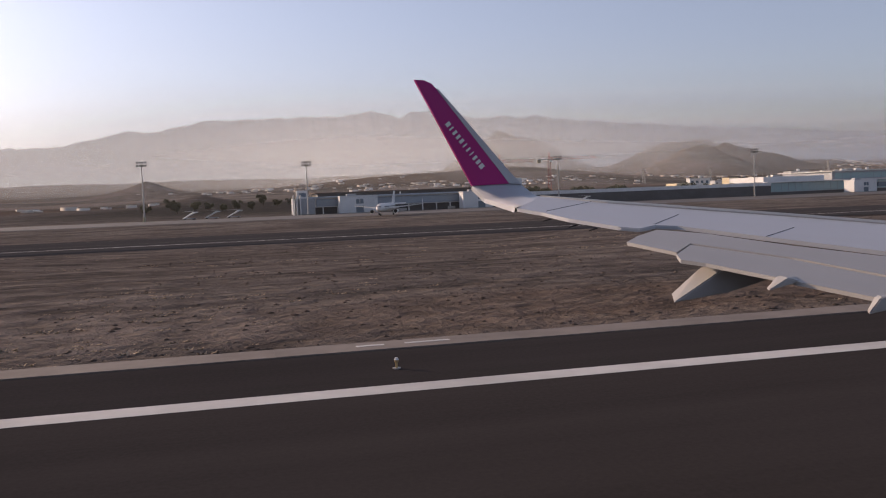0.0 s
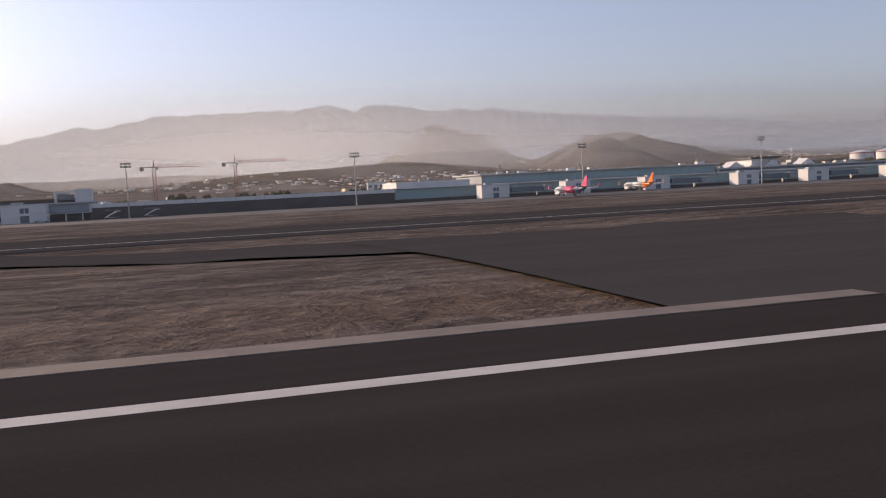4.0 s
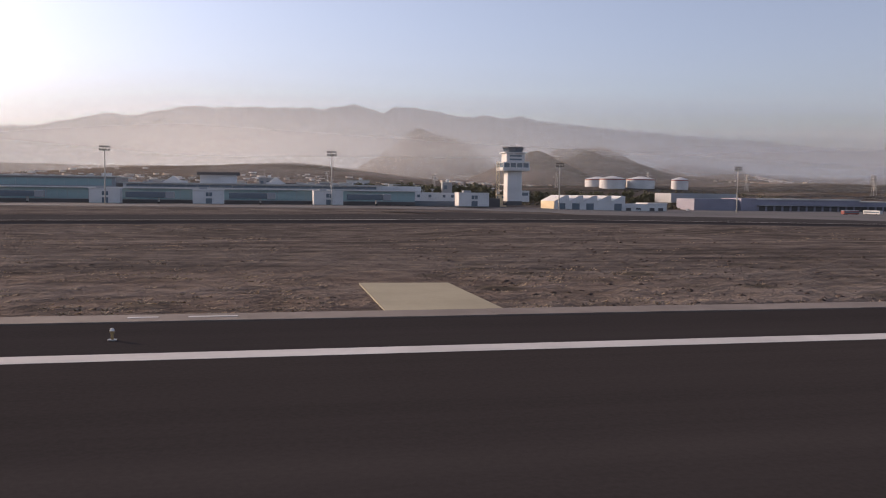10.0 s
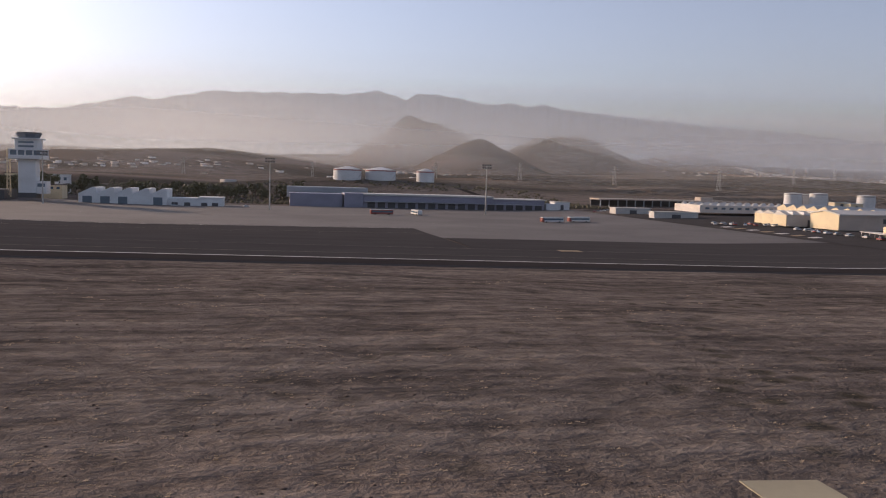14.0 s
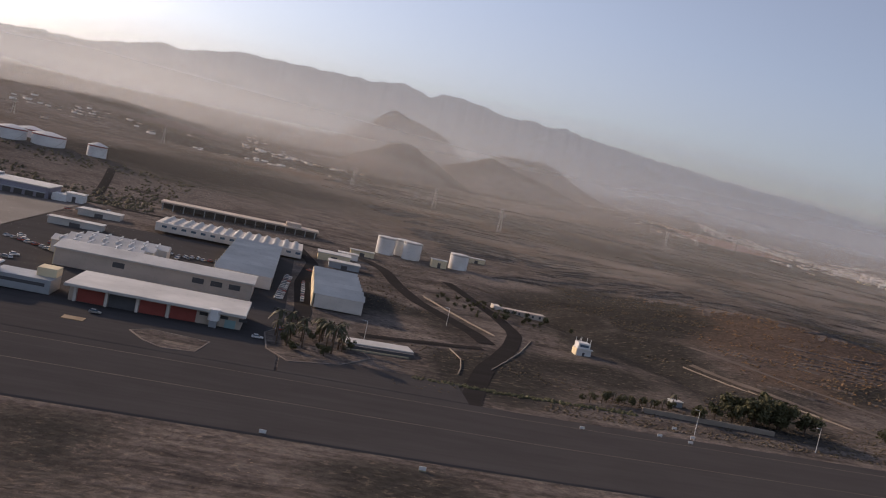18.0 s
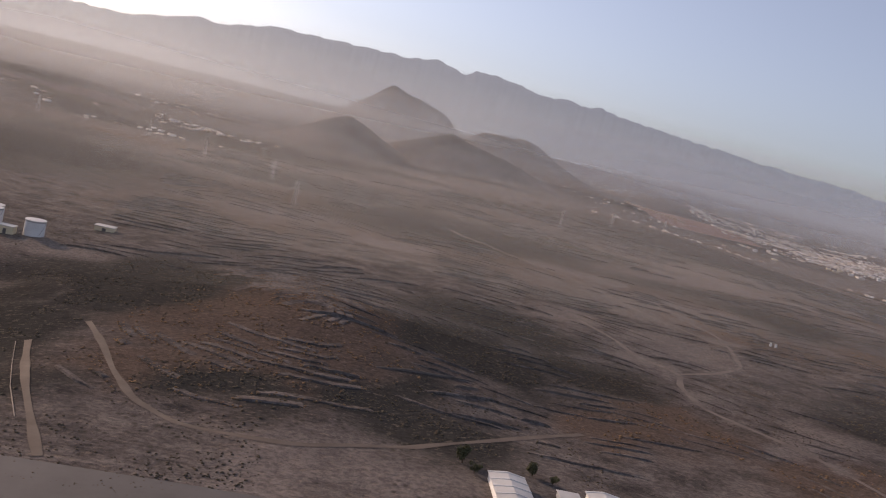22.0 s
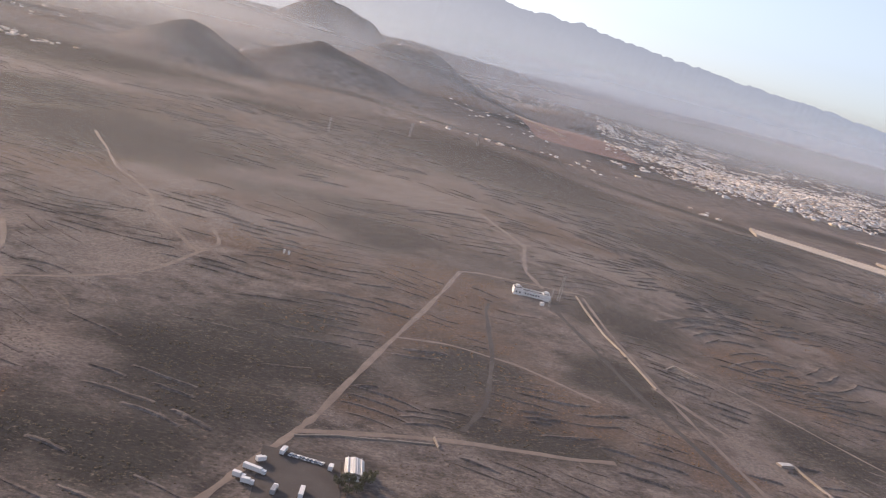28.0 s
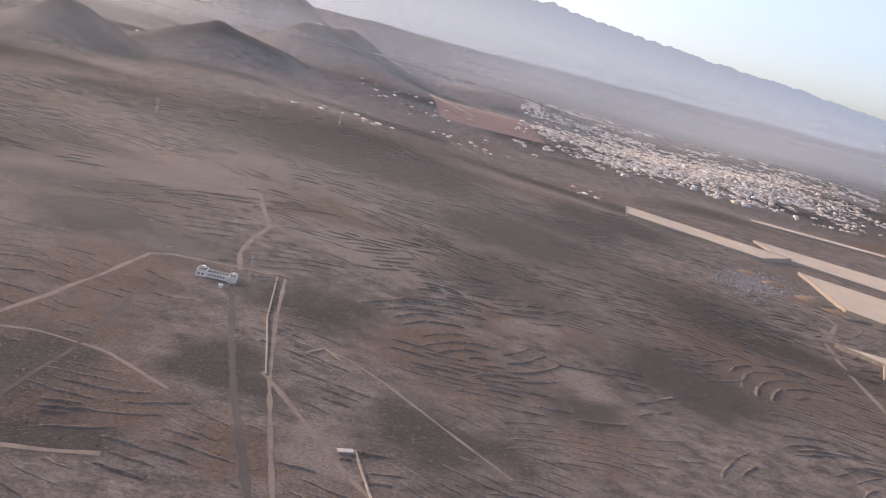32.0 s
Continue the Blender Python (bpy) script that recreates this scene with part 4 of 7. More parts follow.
# cargo building
cg = thing("cargo_building", 1074, 640, -9.2, label="long violet-grey cargo building with dark dock doors", category="cargo building")
part("west_block", box(0, 38, 4, 34, 0, 9.8, 0.1), M_VIOLET, cg)
part("white_end", box(39, 53, -1, 30, 0, 10.6, 0.1), M_VIOLET, cg, "raised entrance block")
part("main_block", box(53, 150, 0, 34, 0, 9.4, 0.1), M_VIOLET, cg)
part("main_roof", box(52.5, 150.5, -0.8, 35, 9.4, 10.6, 0.1), M_ROOF, cg)
part("east_block", box(150, 191, 2, 34, 0, 8.2, 0.1), M_VIOLET, cg)
part("east_roof", box(150.6, 192, 1, 35, 8.2, 9.0, 0.1), M_ROOF, cg)
dk = mesh_of(box(0, 5.4, -0.15, 0.1, 0, 4.4))
dk.materials.append(M_DARK)
for i in range(18):
    part("dock_door", dk, M_DARK, cg, at=(56 + 7.5 * i, 0 if i < 12.5 else 2, 0))
part("canopy", box(54, 190, -3.2, -0.2, 4.7, 5.1), M_GREY, cg)
part("porch", box(193, 203, 4, 16, 0, 6), M_WHITE, cg)
part("upper_store", box(-2, 60, 40, 70, 6, 14), M_GREY, cg, "grey store behind")

# fuel tanks
def tank(name, x, y, z, rad, h, label, group, dome=2.0):
    t = thing(name, x, y, z, label=label, category="tank", group=group)
    part("shell", tube((0, 0, -2), (0, 0, h), rad, n=40), M_WHITE, t)
    part("roof", tube((0, 0, h), (0, 0, h + dome), rad + 0.2, rad * 0.15, 40), M_WHITE, t)
    part("rim_band", tube((0, 0, h - 1.5), (0, 0, h - 0.4), rad + 0.12, n=40), M_RED if dome > 2 else M_STEEL, t, "rust-red stripe" if dome > 2 else "")
    bm = bmesh.new()
    for q in range(9):
        a, b = -0.9 + q * 0.09, -0.9 + (q + 1) * 0.09
        tube((math.cos(a) * (rad + 0.6), math.sin(a) * (rad + 0.6), h * q / 9), (math.cos(b) * (rad + 0.6), math.sin(b) * (rad + 0.6), h * (q + 1) / 9), 0.18, n=4, bm=bm)
    part("stairway", bm, M_STEEL, t)
for x, y, rad, h in ((1137, 950, 15, 10), (1173, 952, 16.5, 10), (1222, 949, 9.8, 10), (1140, 1002, 15, 10)):
    tank("fuel_tank", x, y, 11.0, rad, h, "broad white fuel tank with shallow cone roof", "white fuel tanks on the hill", 3.0)
for x, y, h in ((1510, 703, 14), (1531, 697, 14), (1525, 715, 13), (1568, 684, 12)):
    tank("storage_tank", x, y, low_z(x, y), 7.5, h, "upright white storage tank on bare hillside", "upright storage tanks", 0.6)

# ---- sheds east of the apron ----
Z1 = -6.0
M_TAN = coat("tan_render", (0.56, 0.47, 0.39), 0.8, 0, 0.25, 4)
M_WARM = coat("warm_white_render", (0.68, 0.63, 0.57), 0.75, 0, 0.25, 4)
fs = thing("fire_station", 1363, 326, Z1, label="fire station with red doors under a pale flat roof", category="fire station")
part("body", box(0, 62, 0.6, 26, 0, 5.6), M_TAN, fs, "tan rendered walls")
part("roof", box(-1.5, 63.5, -3.2, 28, 5.6, 6.7, 0.15), M_ROOF, fs, "pale overhanging roof slab")
for i, px in enumerate((3, 14, 25, 36)):
    part("door", box(px, px + 9.4, 0.3, 0.7, 0.1, 5.0), M_RED if i != 1 else M_DARK, fs, "red roller door" if i != 1 else "open bay with its inner shade painted dark")
    part("pilaster", box(px - 1.2, px - 0.2, -0.6, 0.7, 0, 5.6), M_WARM, fs)
for px in (46.5, 50.5, 54, 61):
    part("window", box(px, px + 3, 0.45, 0.7, 3.4, 4.6), M_DARK, fs)
part("water_drum", tube((52, -1.5, 2.8), (52, -1.5, 7.0), 2.2, n=16), M_WHITE, fs, "white drum before the front")
part("drum_stand", box(50.6, 53.4, -3, -0.2, 0, 2.8), M_GREY, fs)
part("glass_door", box(56, 60, 0.4, 0.7, 0, 3.4), M_TEAL, fs)
wh = thing("watch_house", 1325, 326, Z1, label="small cream watch house with a glazed upper room", category="building")
part("base", box(0, 10, 0, 12, 0, 4.6, 0.1), M_CREAM, wh)
part("room", box(2, 11, 0.5, 9, 4.6, 7.6), M_BLUE, wh)
part("roof", box(1, 12, -0.6, 10, 7.6, 8.2, 0.1), M_WHITE, wh)
part("wing", box(10, 31, 2, 16, 0, 5.2, 0.1), M_GREY, wh, "long grey wing")
part("window_band", box(12, 29, 1.9, 2.1, 2.6, 3.8), M_DARK, wh)
part("parapet_block", box(24, 31, 8, 16, 5.2, 8.4, 0.1), M_CREAM, wh)
hall = thing("long_hall", 1340, 390, Z1, label="long hall with pale curved sheet roof", category="hangar")
part("wall", box(0, 84, 0, 24, 0, 7.4), M_TAN, hall)
part("roof", prism([(-1, 7.4), (12, 9.2), (25, 7.4), (25, 8.0), (12, 9.8), (-1, 8.0)], -1, 85, "x"), M_ROOF, hall)
# west gable takes the low sunlight into its colour
part("west_gable", prism([(0, 0), (24, 0), (24, 7.3), (12, 9.1), (0, 7.3)], -0.5, 0, "x"), M_CREAM, hall, "gable with low sunlight painted in cream")
for px in (24, 58, 66, 74):
    part("opening", box(px, px + 5, -0.15, 0.1, 3.6, 5.9), M_DARK, hall)
for i, (x, y, w, d, h) in enumerate(((1330, 420, 40, 13, 6.0), (1333, 436, 40, 13, 6.0), (1337, 452, 40, 12, 5.6))):
    b = thing("side_hall", x, y, Z1, label="pale hall with ribbed roof and end painted sunlit cream", category="hangar", group="side halls")
    part("wall", box(0, w, 0, d, 0, h, 0.1), M_WARM, b)
    # thin west panel coloured cream for the sun falling on it
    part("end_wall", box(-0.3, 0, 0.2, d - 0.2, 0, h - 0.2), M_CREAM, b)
    part("roof", prism([(-0.6, h), (d / 2, h + 1.8), (d + 0.6, h)], -0.6, w + 0.6, "x"), M_ROOF, b)
    part("door", box(w * 0.3, w * 0.45, -0.1, 0.1, 0, 3.5), M_DARK, b)
    for q in range(6):
        part("roof_rib", box(3 + 6.2 * q, 3.5 + 6.2 * q, -0.5, d + 0.5, h + 0.3, h + 1.7), M_WHITE, b)


def saw_shed(x, y, bays, pitch, depth, h, label, group):
    s = thing("sawtooth_shed", x, y, Z1 + 1, label=label, category="shed", group=group)
    part("wall", box(0.2, depth, 0, bays * pitch, 0, h, 0.1), M_WARM, s)
    for i in range(bays):
        a = i * pitch
        part("saw_roof", prism([(a, h), (a + pitch - 0.1, h), (a + pitch * 0.35, h + 2.2)], -0.6, depth + 0.5, "x"), M_ROOF, s)
        # west ends carry the golden sunlight as cream paint
        part("end_panel", prism([(a + 0.1, 0.2), (a + pitch - 0.2, 0.2), (a + pitch - 0.2, h), (a + pitch * 0.35, h + 2.1), (a + 0.1, h)], -0.9, -0.3, "x"), M_CREAM, s, "end panel with low sunlight painted in cream")
    for i in range(bays):
        part("window", box(depth - 0.05, depth + 0.1, i * pitch + 2, i * pitch + pitch - 2, h * 0.45, h * 0.75), M_BLUE, s)
    return s


saw_shed(1404, 424, 11, 11.5, 27, 6.0, "row of sawtooth workshops with ends painted sunlit cream", "sawtooth sheds")
saw_shed(1452, 402, 7, 12.5, 23, 6.4, "white warehouse with sawtooth roofs and ends painted sunlit cream", "sawtooth sheds")
dm = thing("domed_store", 1352, 562, Z1 + 1.5, label="white store with rows of roof domes", category="building")
part("wall", box(0, 92, 0, 40, 0, 5.2, 0.1), M_WARM, dm)
dome = tube((0, 0, 0), (0, 0, 1.6), 2.6, 0.8, 10)
dome_me = mesh_of(dome)
dome_me.materials.append(M_ROOF)
for i in range(14):
    for j in range(4):
        part("roof_dome", dome_me, M_ROOF, dm, at=(5 + 6.3 * i, 5 + 10 * j, 5.2))
for i in range(15):
    part("window", box(4 + 6 * i, 7 + 6 * i, -0.08, 0.1, 2.4, 3.8), M_BLUE, dm)
ls = thing("long_shed", 1331, 704, low_z(1390, 712) - 1.0, 3.5, label="long tan shed with a flat roof and open side", category="shed")
part("roof", box(0, 125, -1, 19, 6.0, 7.2, 0.1), M_TAN, ls, "tan flat roof")
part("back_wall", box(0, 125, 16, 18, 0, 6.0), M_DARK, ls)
pp = mesh_of(box(-0.4, 0.4, -0.4, 0.4, 0, 6.0))
pp.materials.append(M_GREY)
for i in range(16):
    part("post", pp, M_GREY, ls, at=(2 + 8 * i, 0, 0))
part("roof_house", box(98, 110, 4, 14, 7.2, 10), M_TAN, ls)
for x, y, w, d, h, mat_ in ((1300, 585, 26, 12, 4, M_ROOF), (1275, 648, 12, 12, 6, M_WHITE), (1300, 520, 30, 8, 4, M_ROOF), (1455, 590, 22, 16, 5, M_CREAM), (1480, 655, 18, 6, 4, M_CREAM), (1545, 672, 12, 8, 6, M_CREAM), (1590, 760, 16, 10, 4, M_CREAM), (1462, 560, 20, 12, 4, M_GREY), (1470, 620, 14, 10, 4, M_WHITE)):
    s = thing("small_shed", x, y, low_z(x + w / 2, y + d / 2) - 0.3, label="small flat-roofed shed beside the service road", category="shed", group="small sheds")
    part("wall", box(0, w, 0, d, 0, h, 0.1), mat_, s)
    part("roof", box(-0.5, w + 0.5, -0.5, d + 0.5, h, h + 0.5), M_ROOF, s)
    part("door", box(w * 0.4, w * 0.6, -0.1, 0.1, 0, h * 0.7), M_DARK, s)
lw = thing("low_building", 1564, 512, low_z(1580, 515) - 0.5, label="long narrow pale building with broken openings", category="building")
part("wall", box(0, 32, 0, 7, 0, 3.2, 0.1), M_TAN, lw)
part("end_block", box(-1.5, 3, -1, 8, 0, 4.0, 0.1), M_WARM, lw)
for i in range(6):
    part("opening", box(6 + 4.4 * i, 7.2 + 4.4 * i, -0.1, 0.2, 1.0, 2.4), M_DARK, lw)
ho = thing("lookout_house", 1582, 403, low_z(1587, 408) - 0.3, label="white two-storey lookout house with open roof posts", category="house")
part("lower_storey", box(0, 9, 0, 9, 0, 4.2, 0.1), M_WHITE, ho)
part("upper_storey", box(0.5, 8, 1, 8.5, 4.2, 7.4, 0.1), M_WHITE, ho)
part("window_band", box(1.5, 7, 0.85, 1.1, 5.2, 6.6), M_BLUE, ho)
part("balcony", box(-0.5, 9.5, -1.2, 1, 4.2, 4.6), M_WHITE, ho)
for px, py in ((0.8, 1.3), (7.7, 1.3), (0.8, 8.2), (7.7, 8.2), (4, 8.2)):
    part("roof_post", tube((px, py, 7.4), (px, py, 10), 0.18), M_WHITE, ho)
part("door", box(3.5, 5, -0.1, 0.1, 0, 2.2), M_DARK, ho)
# cream panel paints sunlight on the west face of the white house
part("west_wall", box(-0.3, 0, 0.3, 8.7, 0, 4.0), M_CREAM, ho)
ho.scale = (0.82, 0.82, 0.85)

# ground hatching beside the yard
hz_ = thing("hatched_ground", 1296, 340, low_z(1300, 380) + 0.34, 0, label="striped yellow ground hatching beside the apron road", category="marking", kind="structure")
part("field", box(-1, 9, 0, 92, -0.3, 0.0), M_TAXI, hz_)
for i in range(7):
    part("stripe", prism([(0, 4 + 13 * i), (8, 9 + 13 * i), (8, 14 + 13 * i), (0, 9 + 13 * i)], -0.2, 0.05, "z"), M_YELLOW_LINE if i % 2 else M_LINE, hz_)
for x, y in ((1302, 262), (1160, 268), (1372, 300)):
    tagged(part("taxi_guide_mark", box(x - 3.5, x + 3.5, y - 2.5, y + 2.5, low_z(x, y) - 0.2, low_z(x, y) + 0.42), M_YELLOW_LINE), "faded yellow guide panel painted on taxiway", "marking", kind="structure")

# planted islands with pale kerbs before the station
M_SAND = coat("orange_sand", (0.21, 0.135, 0.082), 0.95, 0, 0.45, 2.5, 0.5)
for pts, mat_, lab in (([(1316, 296), (1322, 309), (1337, 307), (1350, 307), (1342, 292), (1331, 284)], M_SAND, "island of orange sand edged by a pale kerb"),
                       ([(1391, 297), (1397, 303), (1417, 300), (1414, 283), (1404, 281), (1397, 287)], M_SOIL, "bare traffic island edged by a pale kerb"),
                       ([(1436, 305), (1434, 330), (1440, 346), (1466, 352), (1474, 318), (1462, 300), (1444, 292)], M_SOIL, "planted island with palms edged by a pale kerb")):
    cx, cy = np.mean(np.array(pts), axis=0)
    g = thing("traffic_island", cx, cy, low_z(cx, cy) + 0.1, label=lab, category="island", group="traffic islands")
    part("bed", prism([(a - cx, b - cy) for a, b in pts], -0.5, 0.25, "z"), mat_, g)
    for (a, b), (c, d) in zip(pts, pts[1:] + pts[:1]):
        l, an = math.hypot(c - a, d - b), math.degrees(math.atan2(d - b, c - a))
        ob = part("kerb_stone", box(-0.2, l + 0.2, -0.25, 0.25, -0.4, 0.38, 0.05), M_KERB, g)
        ob.matrix_basis = pose((a - cx) * K, (b - cy) * K, 0, 0, 0, an)
cnp = thing("car_canopy", 1316, 322, low_z(1318, 335), -12, label="open car canopy with a pale sheet roof", category="canopy")
part("roof", box(0, 7, 0, 28, 2.8, 3.1, 0.05), M_ROOF, cnp)
for px in (0.5, 6.5):
    for py in (1, 10, 19, 27):
        part("post", tube((px, py, -0.3), (px, py, 2.8), 0.12), M_STEEL, cnp)
pit = thing("covered_passage", 1466, 330, low_z(1478, 340) - 0.4, 8, label="low dark covered passage with a pale roof edge", category="passage")
part("wall", box(0, 27, 0, 12, 0, 1.6), M_DARK, pit)
part("roof", box(-0.5, 27.5, 3, 13, 1.6, 2.0, 0.05), M_ROOF, pit)
part("ramp_wall", box(-1, 24, -3, -2.4, 0, 1.0), M_CONCRETE, pit)


for x, y in ((1572, 274), (1582, 271), (1586, 278), (1583, 287), (1542, 268)):
    o = thing("marker_board", x, y, low_z(x, y) + 0.2, label="small white marker board beside the taxiway", category="marker", group="marker boards")
    part("board", box(-0.9, 0.9, -0.1, 0.1, 0.35, 1.1, 0.03), M_WHITE, o)
    for px in (-0.6, 0.6):
        part("foot", box(px - 0.08, px + 0.08, -0.25, 0.25, -0.4, 0.35), M_GREY, o)
cab = thing("roadside_cabin", 1598, 324, low_z(1600, 326) - 0.3, 8, label="small grey cabin between roadside trees", category="cabin")
part("wall", box(0, 5, 0, 3.5, 0, 2.5, 0.05), M_GREY, cab)
part("roof", box(-0.3, 5.3, -0.3, 3.8, 2.5, 2.75, 0.05), M_ROOF, cab)
part("door", box(1, 2, -0.06, 0.1, 0.3, 2.2), M_DARK, cab)


def street_lamp(x, y, h):
    s = thing("street_lamp", x, y, low_z(x, y), 200, label="slim pale steel street lamp", category="street lamp", group="street lamps")
    part("post", tube((0, 0, -0.3), (0, 0, h), 0.14, 0.08), M_WHITE, s)
    part("arm", tube((0, 0, h), (1.8, 0, h + 0.3), 0.06), M_WHITE, s)
    part("head", box(1.5, 2.5, -0.2, 0.2, h + 0.2, h + 0.4, 0.05), M_GREY, s)
for x, y in ((1590, 285), (1473, 345), (1519, 420), (1640, 288)):
    street_lamp(x, y, 9)

# ---- vehicles ----
def car(name, paint, label):
    c = thing(name, 0, 0, 0, label=label, category="car", group="parked cars")
    part("body", prism([(-2.1, 0.35), (2.1, 0.35), (2.15, 0.75), (1.1, 0.95), (-2.0, 0.98), (-2.15, 0.7)], -0.85, 0.85), paint, c)
    part("cabin", prism([(-1.8, 0.95), (0.9, 0.95), (0.3, 1.45), (-1.4, 1.48)], -0.74, 0.74), M_BLUE, c, "dark glazed cabin")
    part("roof", box(-1.35, 0.25, -0.7, 0.7, 1.44, 1.52, 0.03), paint, c)
    for wx in (-1.3, 1.3):
        for wy in (-0.88, 0.68):
            wheel_ = part("wheel", tube((wx, wy, 0.32), (wx, wy + 0.2, 0.32), 0.32, n=10), M_TYRE, c)
            part("rim", tube((wx, wy - 0.02, 0.32), (wx, wy + 0.22, 0.32), 0.19, n=8), M_STEEL, wheel_)
    return c


cars = [car("car", M_WHITE, "small white parked car on dark asphalt"), car("car", M_STEEL, "small silver parked car on dark asphalt"), car("car", M_RED, "small red parked car on dark asphalt")]
r = random.Random(7)
spots = [(1303 + 4.2 * i, 446 - 3.2 * i, 70) for i in range(7)] + [(1319 + 0.6 * i, 352 + 9 * i, 15) for i in range(6)] + [(1350 + 5 * i, 470 + 6 * (i % 3), 80) for i in range(9)]
spots += [(1450 + 2.5 * i, 520 + 3.5 * i, 120) for i in range(6)] + [(1290 + 5 * i, 600 + 7 * i, 60) for i in range(5)] + [(1432, 318, 10), (1440, 340, 80), (1376, 312, 5), (1000, 590, 5), (1045, 600, 40)] + [(1307, 454, 20), (1312, 443, 20), (1323, 445, 100), (1326, 426, 100), (1323, 389, 100), (1320, 379, 100), (1309, 448, 20), (1327, 434, 100), (1318, 330, 80), (1320, 342, 80)] + [(1436 + 0.2 * i, 408 + 5.5 * i, 5) for i in range(14)] + [(1447, 412 + 7 * i, 90) for i in range(9)] + [(1380 + 3.2 * i, 478 + 1.5 * (i % 4) + 0.4 * i, 75) for i in range(8)]
for i, (x, y, a) in enumerate(spots):
    m = pose(x * K, y * K, (low_z(x, y) + 0.32) * K, 0, 0, a + r.uniform(-8, 8))
    if i < 3:
        cars[i].matrix_world = m
    else:
        copy_thing(cars[(0, 0, 1, 0, 2, 1)[i % 6]], m)


def bus(x, y, rz, a, b, label):
    s = thing("apron_bus", x, y, low_z(x, y) + 0.3, rz, label=label, category="bus", group="apron buses")
    part("body", box(-7, 7, -1.4, 1.4, 0.4, 2.9, 0.2), a, s)
    part("window_band", box(-6.4, 6.4, -1.44, 1.44, 1.4, 2.4), M_BLUE, s)
    part("roof", box(-6.9, 6.9, -1.35, 1.35, 2.9, 3.1, 0.08), M_WHITE, s)
    part("front", box(-7.1, -5.6, -1.42, 1.42, 0.5, 2.7, 0.1), b, s)
    for wx in (-4.4, 4.2):
        for wy in (-1.45, 1.15):
            part("wheel", tube((wx, wy, 0.48), (wx, wy + 0.3, 0.48), 0.48, n=10), M_TYRE, s)
bus(1217, 469, 15, M_WHITE, M_RED, "white and red low apron bus")
bus(1235, 476, 15, M_WHITE, M_RED, "white and red low apron bus")
bus(1128, 527, 10, M_RED, M_RED, "red airport fire tender on the apron")
bus(1150, 532, 100, M_WHITE, M_WHITE, "white service van on the apron")

# ---- airliners ----
def airliner(x, y, rz, body, tail, label, rear=None, size=1.0):
    a = thing("airliner", x, y, G0 + 0.3, rz, label=label, category="airliner", group="parked airliners")
    stations = [(0, 0.25, 3.2), (1, 1.1, 3.35), (3, 1.75, 3.6), (6, 1.98, 3.75), (26, 1.98, 3.75), (31, 1.5, 4.1), (35, 0.8, 4.6), (37.5, 0.25, 4.9)]
    def loft(st, n=20):
        bm = bmesh.new()
        rings = [[bm.verts.new((px, math.cos(math.tau * i / n) * rr, zc + math.sin(math.tau * i / n) * rr)) for i in range(n)] for px, rr, zc in st]
        for p, q in zip(rings, rings[1:]):
            for i in range(n):
                f = bm.faces.new((p[i], p[(i + 1) % n], q[(i + 1) % n], q[i])); f.smooth = True
        bm.faces.new(rings[0]); bm.faces.new(rings[-1][::-1])
        bmesh.ops.recalc_face_normals(bm, faces=bm.faces)
        return bm
    if rear:
        mid, end = rear
        part("front_fuselage", loft(stations[:4] + [(13, 1.98, 3.75)]), body, a)
        part("middle_fuselage", loft([(13, 1.98, 3.75), (25.9, 1.98, 3.75)]), mid, a, "coloured middle fuselage")
        part("rear_fuselage", loft([(25.9, 1.98, 3.75)] + stations[5:]), end, a, "coloured rear fuselage")
    else:
        part("fuselage", loft(stations), body, a)
    for s in (-1, 1):
        w = bmesh.new()
        pts = [(13, 1.6 * s, 3.0), (19.5, 1.6 * s, 2.9), (22.5, 16.5 * s, 4.6), (21, 16.5 * s, 4.6)]
        lo = [w.verts.new(p) for p in pts]; up = [w.verts.new((p[0], p[1], p[2] + t)) for p, t in zip(pts, (0.7, 0.35, 0.15, 0.2))]
        w.faces.new(lo); w.faces.new(up)
        for i in range(4):
            w.faces.new((lo[i], lo[(i + 1) % 4], up[(i + 1) % 4], up[i]))
        bmesh.ops.recalc_face_normals(w, faces=w.faces)
        wing_ = part("wing", w, M_WHITE, a)
        part("winglet", prism([(21.4, 4.7), (22.6, 4.7), (23.4, 6.8), (22.8, 6.8)], 16.4 * s, 16.6 * s), tail, wing_)
        engine_ = part("engine", tube((11.5, 5.6 * s, 1.9), (15.8, 5.6 * s, 2.0), 1.05, 0.7, 14), body, a)
        part("intake", tube((11.4, 5.6 * s, 1.9), (11.6, 5.6 * s, 1.9), 0.85, n=14), M_BLACK, engine_)
        part("tailplane", prism([(33, 5.0), (35, 5.0), (36.4, 5.5), (35.6, 5.5)], 0.5 * s, 6 * s), M_WHITE, a)
        for wx in (17.0,):
            part("main_gear", tube((wx, 3.4 * s, 0.55), (wx, 3.4 * s, 2.8), 0.16), M_STEEL, a)
            part("wheel", tube((wx, 3.1 * s, 0.55), (wx, 3.7 * s, 0.55), 0.55, n=12), M_TYRE, a)
        part("window_row", box(5, 30, 1.93 * s - 0.04, 1.93 * s + 0.04, 4.0, 4.35), M_BLUE, a)
    part("fin", prism([(30.5, 5.4), (36.8, 5.6), (38, 11.4), (36, 11.4)], -0.18, 0.18), tail, a, "tall coloured tail fin")
    part("nose_gear", tube((4.6, 0, 0.4), (4.6, 0, 2.2), 0.13), M_STEEL, a)
    part("nose_wheel", tube((4.6, -0.25, 0.4), (4.6, 0.25, 0.4), 0.4, n=12), M_TYRE, a)
